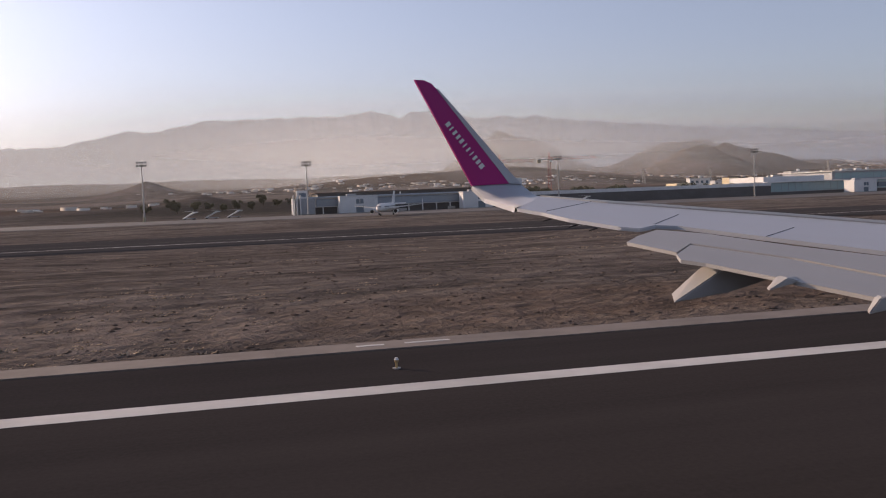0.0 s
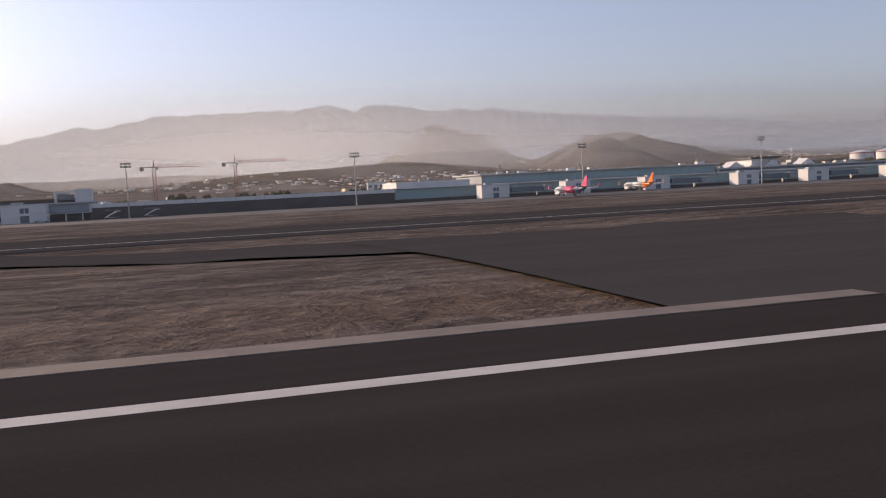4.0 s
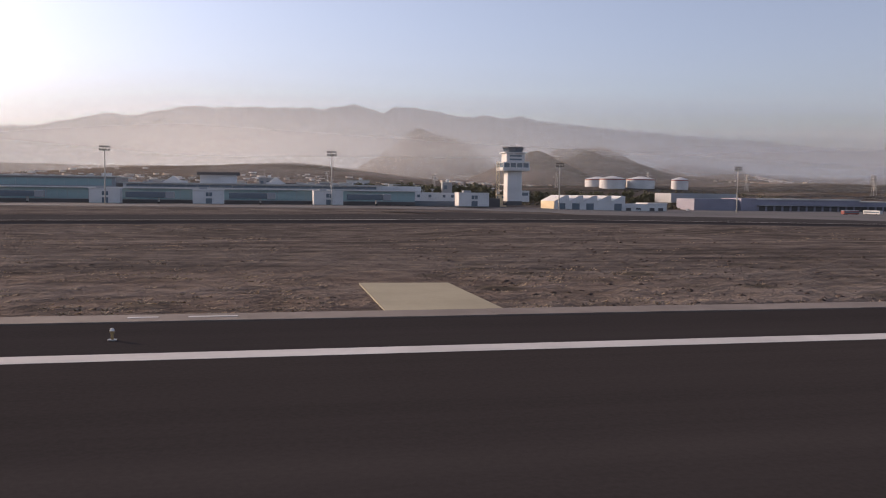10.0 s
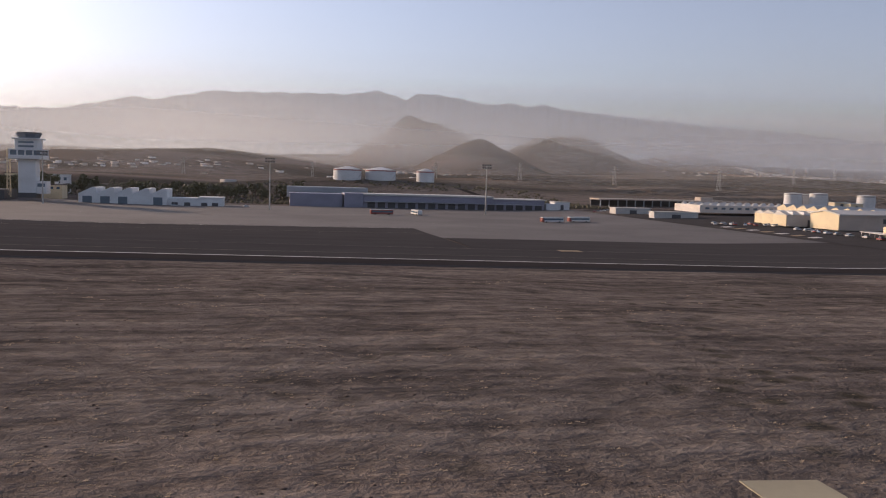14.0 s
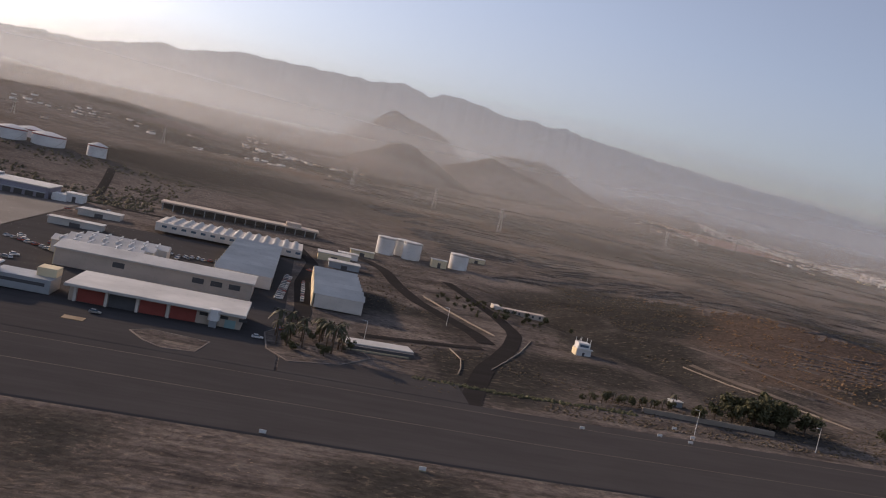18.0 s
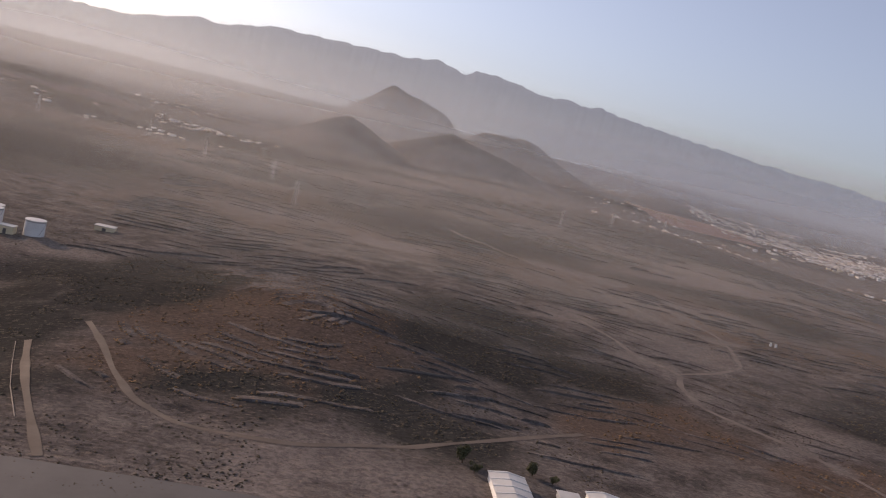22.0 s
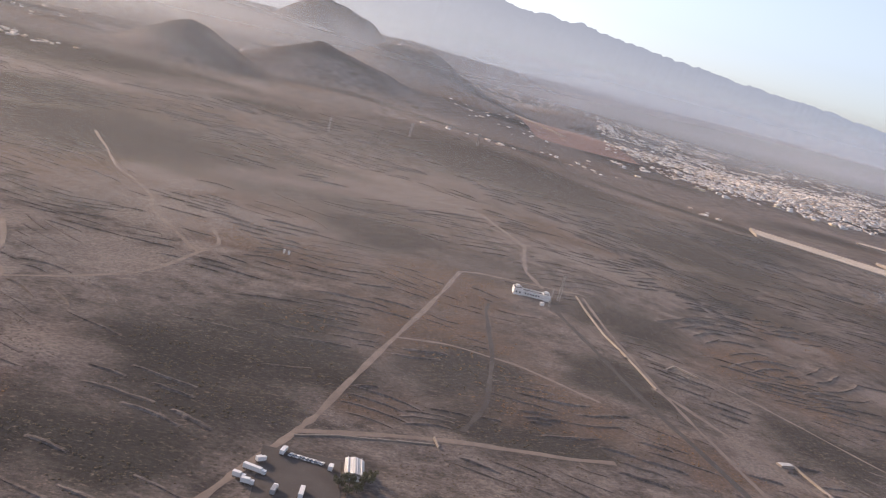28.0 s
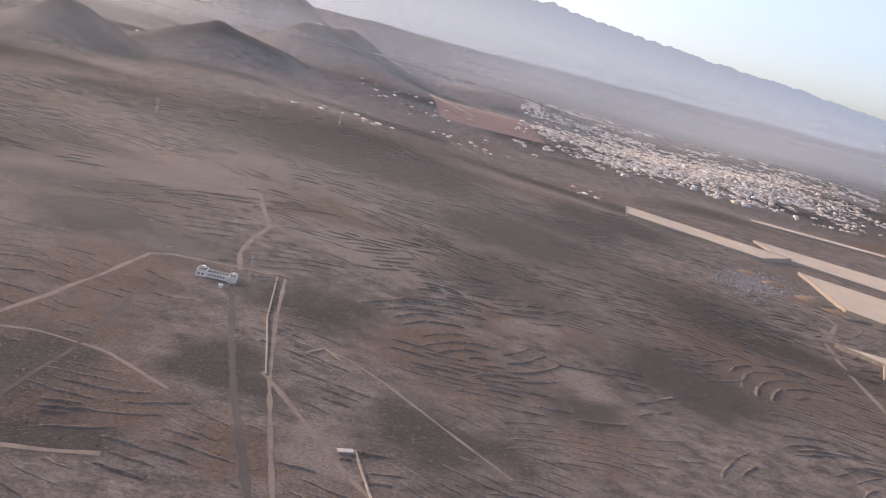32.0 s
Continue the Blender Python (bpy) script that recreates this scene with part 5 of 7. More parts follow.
    part("cockpit_window", box(0.75, 1.6, -0.95, 0.95, 4.0, 4.35), M_BLACK, a)
    a.scale = (size, size, size)
    return a


M_NAVY = coat("navy_paint", (0.035, 0.05, 0.12), 0.4, 0, 0.1, 2)
airliner(78, 432, 68, M_WHITE, M_WHITE, "white twin-engined airliner standing before the pier", size=1.1)
airliner(472, 493, -84, M_WHITE, M_PINK, "white airliner with pink middle and navy tail at the terminal", (M_PINK, M_NAVY))
airliner(542, 539, -88, M_WHITE, M_ORANGE, "white and orange airliner parked at the terminal", (M_WHITE, M_ORANGE))

# ---- roads and tracks ----
M_DIM_TRACK = coat("dim_dirt_track", (0.16, 0.128, 0.104), 0.95, 0, 0.4, 4, 0.3)
M_TRACK = coat("pale_dirt_track", (0.215, 0.174, 0.146), 0.95, 0, 0.4, 4, 0.3)
M_ROAD = asphalt("old_road_asphalt", (0.03, 0.028, 0.028), (0.06, 0.056, 0.054))
M_LANE = coat("dark_dirt_lane", (0.066, 0.059, 0.056), 0.95, 0, 0.4, 5, 0.3)
M_WALLSTONE = coat("pale_block_wall", (0.33, 0.28, 0.23), 0.9, 0, 0.35, 2, 0.3)
ROADS = [("service_road", 8, M_ROAD, [(1505, 276), (1515, 312), (1523, 338), (1534, 362), (1546, 392), (1558, 432), (1558, 479), (1551, 550), (1546, 595)], "narrow dark service road climbing from taxiway"),
         ("service_road", 9, M_ROAD, [(1534, 389), (1532, 410), (1522, 449), (1511, 483), (1505, 533), (1502, 600), (1490, 640), (1440, 660)], "dark service road bending up to the sheds"),
         ("service_road", 6, M_ROAD, [(1529, 376), (1512, 371), (1500, 368), (1488, 363), (1472, 360)], "dark service road to the covered passage"),
         ("service_road", 8, M_ROAD, [(1440, 300), (1448, 390), (1446, 470), (1452, 560), (1440, 640), (1310, 660), (1280, 720), (1250, 900)], "dark service road between the sheds"),
         ("dark_lane", 6, M_LANE, [(2640, 420), (2617, 503), (2590, 645), (2572, 760), (2556, 884), (2552, 915)], "dark straight lane to the white building")]
FIELD_TRACKS = [("dirt_track", 3.6, M_DIM_TRACK, [(1673, 473), (1690, 440), (1706, 402), (1722, 373), (1745, 355), (1790, 350), (1838, 370), (1876, 396), (1942, 444)], "pale dirt track curving round the mound"),
                ("dirt_road", 3.6, M_DIM_TRACK, [(1657, 434), (1668, 400), (1679, 370), (1693, 338), (1708, 304)], "pale straight dirt road down to the taxiway"),
                ("dirt_track", 5, M_TRACK, [(2130, 395), (2120, 430), (2108, 480), (2054, 556), (2060, 610), (2076, 651), (2050, 690), (2046, 728), (2020, 790)], "pale winding dirt track through dry fields"),
                ("dirt_track", 4, M_TRACK, [(2076, 651), (2118, 678), (2159, 721), (2173, 762), (2186, 807), (2200, 864), (2195, 885), (2184, 913)], "pale winding dirt track through dry fields"),
                ("dirt_track", 4, M_TRACK, [(2188, 815), (2154, 876), (2121, 925), (2103, 987), (2077, 1028), (2039, 1080), (1998, 1187), (1950, 1300)], "pale dirt track climbing through dry fields"),
                ("dirt_track", 5, M_TRACK, [(2258, 375), (2272, 408), (2285, 439), (2304, 481), (2318, 516), (2346, 610), (2377, 703), (2411, 807), (2458, 960)], "straight pale dirt road across the fields")]
FAR_TRACKS = [("dirt_track", 6, M_TRACK, [(2306, 488), (2350, 503), (2397, 512), (2440, 518), (2520, 528)], "pale dirt road past the yard"),
              ("dirt_track", 5, M_TRACK, [(2457, 957), (2482, 972), (2522, 969), (2567, 966), (2604, 972)], "short dirt road to the white building"),
              ("dirt_track", 6, M_TRACK, [(2555, 958), (2546, 1018), (2553, 1081), (2569, 1157), (2555, 1232), (2534, 1370), (2468, 1384)], "dirt track running inland"),
              ("dirt_track", 8, M_TRACK, [(3392, 980), (3430, 1143), (3484, 1292), (3590, 1440), (3600, 1480), (3560, 1560)], "dirt road beside the plastic-covered fields"),
              ("dirt_track", 4, M_TRACK, [(2372, 693), (2420, 705), (2480, 690), (2540, 640)], "faint cross track between fields")]
MORE_TRACKS = [("dirt_track", 5, M_TRACK, [(2606, 705), (2641, 637), (2667, 583), (2702, 521), (2735, 460)], "faint dirt track crossing the terraces"),
               ("dirt_track", 3.5, M_TRACK, [(2629, 790), (2677, 774), (2714, 732), (2745, 688), (2766, 660), (2810, 600)], "narrow dirt track past the ruined walls"),
               ("dark_lane", 4, M_LANE, [(2478, 860), (2470, 828), (2458, 691), (2438, 587), (2414, 532)], "old dark track overgrown between fields"),
               ("dirt_track", 4, M_TRACK, [(2605, 960), (2606, 836), (2612, 700), (2625, 573), (2635, 480)], "bare strip beside the pale wall")]
TRACKS = ROADS + FIELD_TRACKS + FAR_TRACKS + MORE_TRACKS
for nm, w, mat_, pts, lab in TRACKS:
    v, f = ribbon(pts, w, 0.13 + 0.05 * (len(pts) % 3), 4.0, 0.0 if "asphalt" in mat_.name else 0.3)
    tagged(raw_mesh(nm, v, f, mat_), lab, "track", kind="structure")


def low_wall(points, h, th, label):
    p = np.array(points, float)
    w = thing("boundary_wall", p[0][0], p[0][1], 0, label=label, category="wall", group="pale boundary walls")
    for (x0, y0), (x1, y1) in zip(p, p[1:]):
        d = math.hypot(x1 - x0, y1 - y0)
        n = max(1, int(d / 9))
        for i in range(n):
            a, b = i / n, (i + 1) / n
            xa, ya, xb, yb = x0 + (x1 - x0) * a, y0 + (y1 - y0) * a, x0 + (x1 - x0) * b, y0 + (y1 - y0) * b
            l = d / n
            zz = min(low_z(xa, ya), low_z(xb, yb))
            me_ = box(0, l, -th / 2, th / 2, zz - 0.5, zz + h, 0.05)
            ob = part("wall_length", me_, M_WALLSTONE, w)
            ob.matrix_basis = pose((xa - p[0][0]) * K, (ya - p[0][1]) * K, 0, 0, 0, math.degrees(math.atan2(y1 - y0, x1 - x0)))
low_wall([(1652, 432), (1663, 399), (1674, 368), (1688, 336)], 0.6, 0.35, "pale block wall running down the bare slope")
low_wall([(2596, 960), (2597, 836), (2609, 700)], 1.6, 1.6, "long pale wall beside the dark lane")
low_wall([(2686, 597), (2697, 528), (2712, 440)], 1.6, 1.6, "pale wall crossing the terraced fields")
low_wall([(1525, 336), (1537, 359), (1549, 384), (1563, 420)], 0.5, 0.4, "pale low wall along the service road")
low_wall([(1518, 505), (1528, 467), (1536, 438), (1543, 415)], 0.7, 0.45, "pale low wall along the service road")
low_wall([(1512, 364), (1514, 347), (1511, 329), (1508, 318)], 0.5, 0.4, "pale low wall along the service road")
low_wall([(1578, 306), (1605, 304), (1631, 302)], 2.0, 0.6, "grey block wall below the roadside trees")
low_wall([(2393, 513), (2395, 500)], 1.6, 1.0, "short pale wall stub by the dirt road")
low_wall([(2306, 482), (2333, 493), (2368, 500), (2393, 504)], 0.9, 0.9, "long thin pale wall beside the yard road")
low_wall([(2640, 765), (2656, 783), (2673, 762)], 1.4, 1.4, "ruined pale wall corner on bare ground")
low_wall([(2640, 765), (2652, 752), (2662, 758)], 0.8, 1.2, "ruined pale wall corner on bare ground")
tk = thing("water_tank", 2673, 588, low_z(2679, 590) - 0.3, 15, label="low pale concrete water tank by the wall", category="tank")
part("wall", box(0, 13, 0, 6, 0, 1.8, 0.1), M_WALLSTONE, tk)
part("cover", box(0.5, 12.5, 0.5, 5.5, 1.8, 2.0), M_ROOF, tk)

# sheds and yard under the flight path
for x, w in ((1875.5, 15), (1919, 14.5)):
    s = thing("farm_shed", x, 322, low_z(x + 8, 340) - 0.5, label="white farm shed with low-pitched sheet roof", category="shed", group="white farm sheds")
    part("wall", box(0, w, 0, 30, 0, 4.0, 0.1), M_WHITE, s)
    part("roof", prism([(-0.6, 4.0), (w / 2, 5.2), (w + 0.6, 4.0), (w + 0.6, 4.3), (w / 2, 5.5), (-0.6, 4.3)], -0.6, 30.6), M_ROOF, s)
    for i in range(5):
        part("roof_ridge", prism([(-0.7, 4.3), (w / 2, 5.52), (w + 0.7, 4.3), (w + 0.7, 4.5), (w / 2, 5.72), (-0.7, 4.5)], 0.2 + 7.2 * i, 0.7 + 7.2 * i), M_WHITE, s)
    part("door", box(w * 0.3, w * 0.6, -0.1, 0.1, 0, 3.2), M_DARK, s)
sh = thing("lean_to", 1905, 338, low_z(1905, 338) - 0.3, label="small grey lean-to beside the white shed", category="shed")
part("wall", box(0, 9, 0, 10, 0, 3), M_GREY, sh)
part("roof", box(-0.4, 9.4, -0.4, 10.4, 3, 3.3), M_ROOF, sh)
v, f = drape(2290, 2335, 398, 462, 0.4, 8)
tagged(raw_mesh("lorry_yard", v, f, M_LANE), "dark lorry yard beside the dirt road", "yard", kind="structure")
yh = thing("yard_house", 2337, 440, low_z(2341, 450) - 0.2, label="pale house with a ribbed sheet roof", category="house")
part("wall", box(0, 10, 0, 18, 0, 4, 0.1), M_WHITE, yh)
part("roof", prism([(-0.5, 4), (5, 5.6), (10.5, 4), (10.5, 4.3), (5, 5.9), (-0.5, 4.3)], -0.5, 18.5), M_ROOF, yh)
for i in range(4):
    part("roof_rib", box(0.8 + 2.6 * i, 1.2 + 2.6 * i, -0.4, 18.4, 4.5, 5.6), M_WHITE, yh)
part("door", box(4, 5.6, -0.1, 0.1, 0, 2.2), M_DARK, yh)


def lorry(x, y, rz, l, cab, load, label):
    s = thing("lorry", x, y, low_z(x, y) + 0.4, rz, label=label, category="lorry", group="lorries in the yard")
    part("load_box", box(-l / 2, l / 2 - 2.4, -1.25, 1.25, 1.0, 3.5, 0.06), load, s)
    part("chassis", box(-l / 2, l / 2, -0.5, 0.5, 0.6, 1.0), M_BLACK, s)
    cab_ = part("cab", box(l / 2 - 2.2, l / 2, -1.2, 1.2, 0.7, 2.9, 0.2), cab, s)
    part("windscreen", box(l / 2 - 0.05, l / 2 + 0.04, -1.05, 1.05, 1.8, 2.6), M_BLUE, cab_)
    for wx in (-l / 2 + 1.2, -l / 2 + 2.6, l / 2 - 1.2):
        for wy in (-1.3, 1.0):
            wheel_ = part("wheel", tube((wx, wy, 0.5), (wx, wy + 0.3, 0.5), 0.5, n=10), M_TYRE, s)
            part("rim", tube((wx, wy - 0.02, 0.5), (wx, wy + 0.32, 0.5), 0.28, n=8), M_STEEL, wheel_)
for x, y, rz, l, lab in ((2302, 457, 75, 8, "white box lorry parked in the yard"), (2289, 431, -20, 13, "long white lorry parked in the yard"), (2282, 422, -15, 7, "white van parked in the yard"), (2287, 417, -8, 7, "white van parked in the yard"),
                         (2301, 413, 80, 9, "grey lorry parked in the yard"), (2315, 414, 85, 11, "long white lorry parked in the yard"), (2329, 447, 80, 6, "white van parked in the yard"), (2291, 443, 40, 6, "small white van beside the fence")):
    lorry(x, y, rz, l, M_WHITE, M_GREY if "grey" in lab else M_WHITE, lab)
for i in range(9):
    x, y = 2306.5 + 2.2 * i, 456 - 0.5 * i
    copy_thing(cars[i % 2], pose(x * K, y * K, (low_z(x, y) + 0.4) * K, 0, 0, 60))

# white building with masts
sb = thing("transmitter_building", 2515, 918, low_z(2534, 924) - 0.4, -4, label="white flat-roofed transmitter building with parapet", category="building")
part("main_wall", box(8, 32, 0, 11, 0, 4.9, 0.1), M_WHITE, sb)
part("main_roof", box(8.2, 31.8, 0.2, 10.8, 4.9, 5.0), M_DARK, sb, "dark flat roof")
for a, b, c, d in ((8, 32, -0.2, 0.3), (8, 32, 10.7, 11.2), (8, 8.4, 0.3, 10.7), (31.6, 32, 0.3, 10.7)):
    part("parapet", box(a, b, c, d, 4.9, 5.9), M_WHITE, sb)
for a, b, h in ((-2, 8, 6.6), (32, 40, 6.0)):
    part("end_block", box(a, b, -3, 12, 0, h, 0.1), M_WHITE, sb)
    part("end_roof", box(a + 0.8, b - 0.8, -2.2, 11.2, h, h + 0.1), M_DARK, sb, "dark flat roof")
    for c, d in ((-3, -2.5), (11.5, 12)):
        part("parapet", box(a, b, c, d, h, h + 0.8), M_WHITE, sb)
part("roof_room", box(1, 5, 6, 11, 6.6, 9.2, 0.1), M_WHITE, sb)
part("roof_room", box(34, 38, 7, 11, 6.0, 8.2, 0.1), M_WHITE, sb)
for px in (11, 14, 17, 20, 23, 26):
    part("window", box(px, px + 1.8, -0.1, 0.1, 2.0, 3.8), M_DARK, sb)
for px in (0, 4):
    part("window", box(px, px + 2, -3.1, -2.9, 2.4, 4.4), M_DARK, sb)
ct = thing("equipment_hut", 2540, 893, low_z(2540, 893) - 0.2, label="small white equipment hut near the transmitter", category="hut")
part("wall", box(0, 4, 0, 4, 0, 3), M_WHITE, ct)
part("roof", box(-0.3, 4.3, -0.3, 4.3, 3, 3.3), M_ROOF, ct)
lattice("lattice_mast", 2567, 925, low_z(2567, 925), 30, 3.0, 1.4, "red and white lattice mast by the transmitter building", "transmitter masts")
lattice("lattice_mast", 2550, 895, low_z(2550, 895), 22, 1.6, 1.0, "thin lattice mast by the transmitter building", "transmitter masts")
for x, y in ((1519, 1645), (1659, 1510), (1720, 1237), (1380, 1800), (2260, 1900), (2640, 2300), (1130, 1900), (2450, 2150), (880, 1750)):
    lattice("power_pylon", x, y, low_z(x, y) - 0.5, 34, 6, 1.2, "pale steel power pylon on the plain", "power pylons", arms=((0.7, 7), (0.83, 6), (0.96, 5)))
for x, y in ((2263, 878), (2268, 876)):
    s = thing("water_post", x, y, low_z(x, y), label="small white post standing in the field", category="post", group="white field posts")
    part("post", box(-1, 1, -1, 1, -0.3, 3.4, 0.1), M_WHITE, s)
    part("cap", box(-1.2, 1.2, -1.2, 1.2, 3.4, 3.8), M_ROOF, s)

# plastic-covered plantations
M_FABRIC = coat("plantation_fabric", (0.50, 0.42, 0.33), 0.8, 0, 0.2, 20)
for outline in ([(3432, 2227), (3479, 2375), (3846, 2092), (3713, 1992)], [(3846, 2312), (3833, 2088), (4016, 1933), (4300, 2050)], [(3776, 1923), (3702, 1591), (3753, 1536), (4060, 1720)], [(3500, 1293), (3548, 1225), (3492, 1141), (3640, 1060), (3800, 1200)], [(3800, 1500), (3950, 1400), (4250, 1550), (4100, 1680)], [(4027, 2706), (4440, 2574), (4480, 2640), (4060, 2780)]):
    cx, cy = np.mean(np.array(outline), axis=0)
    zz = low_z(cx, cy)
    g = thing("covered_plantation", cx, cy, zz, label="large plantation under sand-coloured fabric", category="greenhouse", group="fabric-covered plantations")
    loc = [(a - cx, b - cy) for a, b in outline]
    part("cover", prism(loc, -6, 5.5, "z"), M_FABRIC, g)
    for (a, b), (c, d) in zip(loc, loc[1:] + loc[:1]):
        l, an = math.hypot(c - a, d - b), math.degrees(math.atan2(d - b, c - a))
        ob = part("wind_wall", box(0, l, -1, 1, -6, 7, 0.2), M_WALLSTONE, g)
        ob.matrix_basis = pose(a * K, b * K, 0, 0, 0, an)

# ---- vegetation ----
M_LEAF = coat("dusty_green_leaf", (0.115, 0.115, 0.055), 0.75, 0, 0.5, 1.0)
M_PALM = coat("palm_leaf", (0.085, 0.085, 0.045), 0.7, 0, 0.5, 1.0)
M_BARK = coat("brown_bark", (0.12, 0.085, 0.06), 0.9, 0, 0.4, 0.6, 0.5)
M_STRAW = coat("dry_straw_grass", (0.56, 0.43, 0.29), 0.9, 0, 0.5, 0.8)
M_SCRUB = coat("dry_scrub", (0.135, 0.108, 0.074), 0.95, 0, 0.5, 2.0)
M_OCHRE = coat("sunburnt_bush", (0.27, 0.17, 0.092), 0.95, 0, 0.45, 1.5, 0.2)
M_CLOD = coat("dark_clods", (0.11, 0.082, 0.066), 0.95, 0, 0.5, 0.7)
M_BANK = coat("dry_stone_bank", (0.165, 0.136, 0.114), 0.95, 0, 0.5, 2.5, 0.5)


def leaf_cloud(rnd, blobs, count, size):
    """Many small leaf quads scattered in uneven clumps."""
    v, f = [], []
    for _ in range(count):
        cx, cy, cz, rr = blobs[rnd.randrange(len(blobs))]
        d = Vector((rnd.gauss(0, 1), rnd.gauss(0, 1), rnd.gauss(0, 0.8)))
        p = Vector((cx, cy, cz)) + d.normalized() * rr * rnd.uniform(0.45, 1.05)
        a = Vector((rnd.uniform(-1, 1), rnd.uniform(-1, 1), rnd.uniform(-0.6, 0.6))).normalized()
        b = a.cross(Vector((rnd.uniform(-1, 1), rnd.uniform(-1, 1), rnd.uniform(-1, 1)))).normalized()
        s = size * rnd.uniform(0.6, 1.4)
        i = len(v)
        v += [p - a * s, p + b * s * 0.6, p + a * s, p - b * s * 0.6]
        f.append((i, i + 1, i + 2, i + 3))
    me_ = bpy.data.meshes.new("crown")
    me_.from_pydata([tuple(q * K) for q in v], [], f)
    return me_


def tree(x, y, h, spread, label, seed, material=None):
    rnd = random.Random(seed)
    t = thing("tree", x, y, low_z(x, y), rnd.uniform(0, 360), label=label, category="tree", group="roadside trees")
    bm = tube((0, 0, -0.4), (0.2, 0.1, h * 0.5), 0.28, 0.16, 8)
    for i in range(5):
        a = i * 1.26 + rnd.random()
        tube((0.15, 0.05, h * 0.35), (math.cos(a) * spread * 0.55, math.sin(a) * spread * 0.55, h * rnd.uniform(0.6, 0.85)), 0.12, 0.04, 6, bm)
    part("trunk", bm, M_BARK, t)
    blobs = [(rnd.uniform(-1, 1) * spread * 0.6, rnd.uniform(-1, 1) * spread * 0.6, h * rnd.uniform(0.45, 0.9), spread * rnd.uniform(0.3, 0.55)) for _ in range(9)]
    part("crown", leaf_cloud(rnd, blobs, 900, 0.42), material or M_LEAF, t)
    return t


def palm(x, y, h, label, seed):
    rnd = random.Random(seed)
    t = thing("palm_tree", x, y, low_z(x, y), rnd.uniform(0, 360), label=label, category="palm", group="palm trees")
    part("trunk", tube((0, 0, -0.4), (0.3, 0.1, h), 0.3, 0.2, 8), M_BARK, t)
    v, f = [], []
    for i in range(16):
        a = i * 2.4 + rnd.random() * 0.5
        l, up = rnd.uniform(2.6, 3.6), rnd.uniform(-0.1, 1.0)
        for s in range(5):
            for q in (s / 5, (s + 1) / 5):
                w = 0.42 * math.sin(math.pi * min(0.97, max(0.06, q)))
                px, pz = l * q, h + up * l * q * 1.1 - 1.5 * l * q * q * 0.75
                for sg in (-1, 1):
                    v.append(((px * math.cos(a) - sg * w * math.sin(a) + 0.3) * K, (px * math.sin(a) + sg * w * math.cos(a)) * K, (pz - 0.1 * abs(sg) * w) * K))
            n = len(v)
            f.append((n - 4, n - 3, n - 1, n - 2))
    me_ = bpy.data.meshes.new("fronds")
    me_.from_pydata(v, [], f)
    part("fronds", me_, M_PALM, t)
    return t


trees = [tree(1600, 306, 5.5, 3.4, "dusty green roadside tree with uneven crown", 11), tree(1612, 314, 6.5, 3.8, "dusty green roadside tree with uneven crown", 12), tree(1681, 303, 8.5, 5.6, "large dark round-crowned tree near the taxiway", 13)]
palms = [palm(1455, 330, 9, "tall palm with drooping grey-green fronds", 21), palm(1460, 334, 7, "palm with drooping grey-green fronds", 22)]
r = random.Random(31)


def plant(x, y, kinds, s=1.0):
    o = kinds[r.randrange(len(kinds))]
    c = copy_thing(o, pose(x * K, y * K, low_z(x, y) * K, 0, 0, r.uniform(0, 360)))
    q = s * r.uniform(0.75, 1.25)
    c.scale = (q, q, q * r.uniform(0.85, 1.15))


for i in range(15):
    plant(1620 + 2.0 * i + r.uniform(-2, 2), 313 + r.uniform(-3, 11), trees[:2], 1.35)
for i in range(16):
    plant(1555 + 2.7 * i, 309 + 0.5 * i + r.uniform(-2, 3), palms if i % 2 else trees[:2], 0.55)
for i in range(30):
    plant(1530 + 1.7 * i + r.uniform(-6, 6), 492 + r.uniform(-30, 30), trees[:2], 0.42)
for i in range(16):
    plant(1438 + r.uniform(0, 26), 312 + r.uniform(0, 32), palms, 1.0)
for i in range(12):
    plant(1437 + r.uniform(0, 30), 308 + r.uniform(0, 36), trees[:2], 0.5)
for i in range(22):
    plant(205 + 9 * i + r.uniform(-5, 5), 690 + r.uniform(-20, 40), trees[:2], 1.5)
for i in range(40):
    plant(800 + 2.6 * i, 650 + r.uniform(-12, 40), trees[:2], 1.9)
for i in range(120):
    plant(880 + 2.2 * i + r.uniform(-4, 4), 735 + r.uniform(-40, 60), (palms if i % 3 else trees[:2]), 1.0 if i % 3 else 1.7)
for i in range(44):
    plant(395 + 11 * i + r.uniform(-7, 7), 665 + r.uniform(-8, 30), trees[:2], 1.5)
for i in range(14):
    plant(-60 + 12 * i, 800 + r.uniform(-60, 60), trees[:2], 1.4)
for x, y, s in ((2340, 433, 1.2), (2348, 436, 1.1), (2334, 428, 1.0), (2352, 444, 0.8), (2344, 427, 1.2), (2338, 422, 1.0), (1866, 366, 0.9), (1870, 355, 0.9), (1898, 366, 1.0), (1906, 360, 0.8), (1945, 350, 0.7), (1951, 343, 0.8), (1560, 470, 0.6), (1575, 478, 0.6), (1590, 492, 0.7), (1600, 470, 0.5), (1548, 500, 0.6)):
    plant(x, y, trees[:2], s)


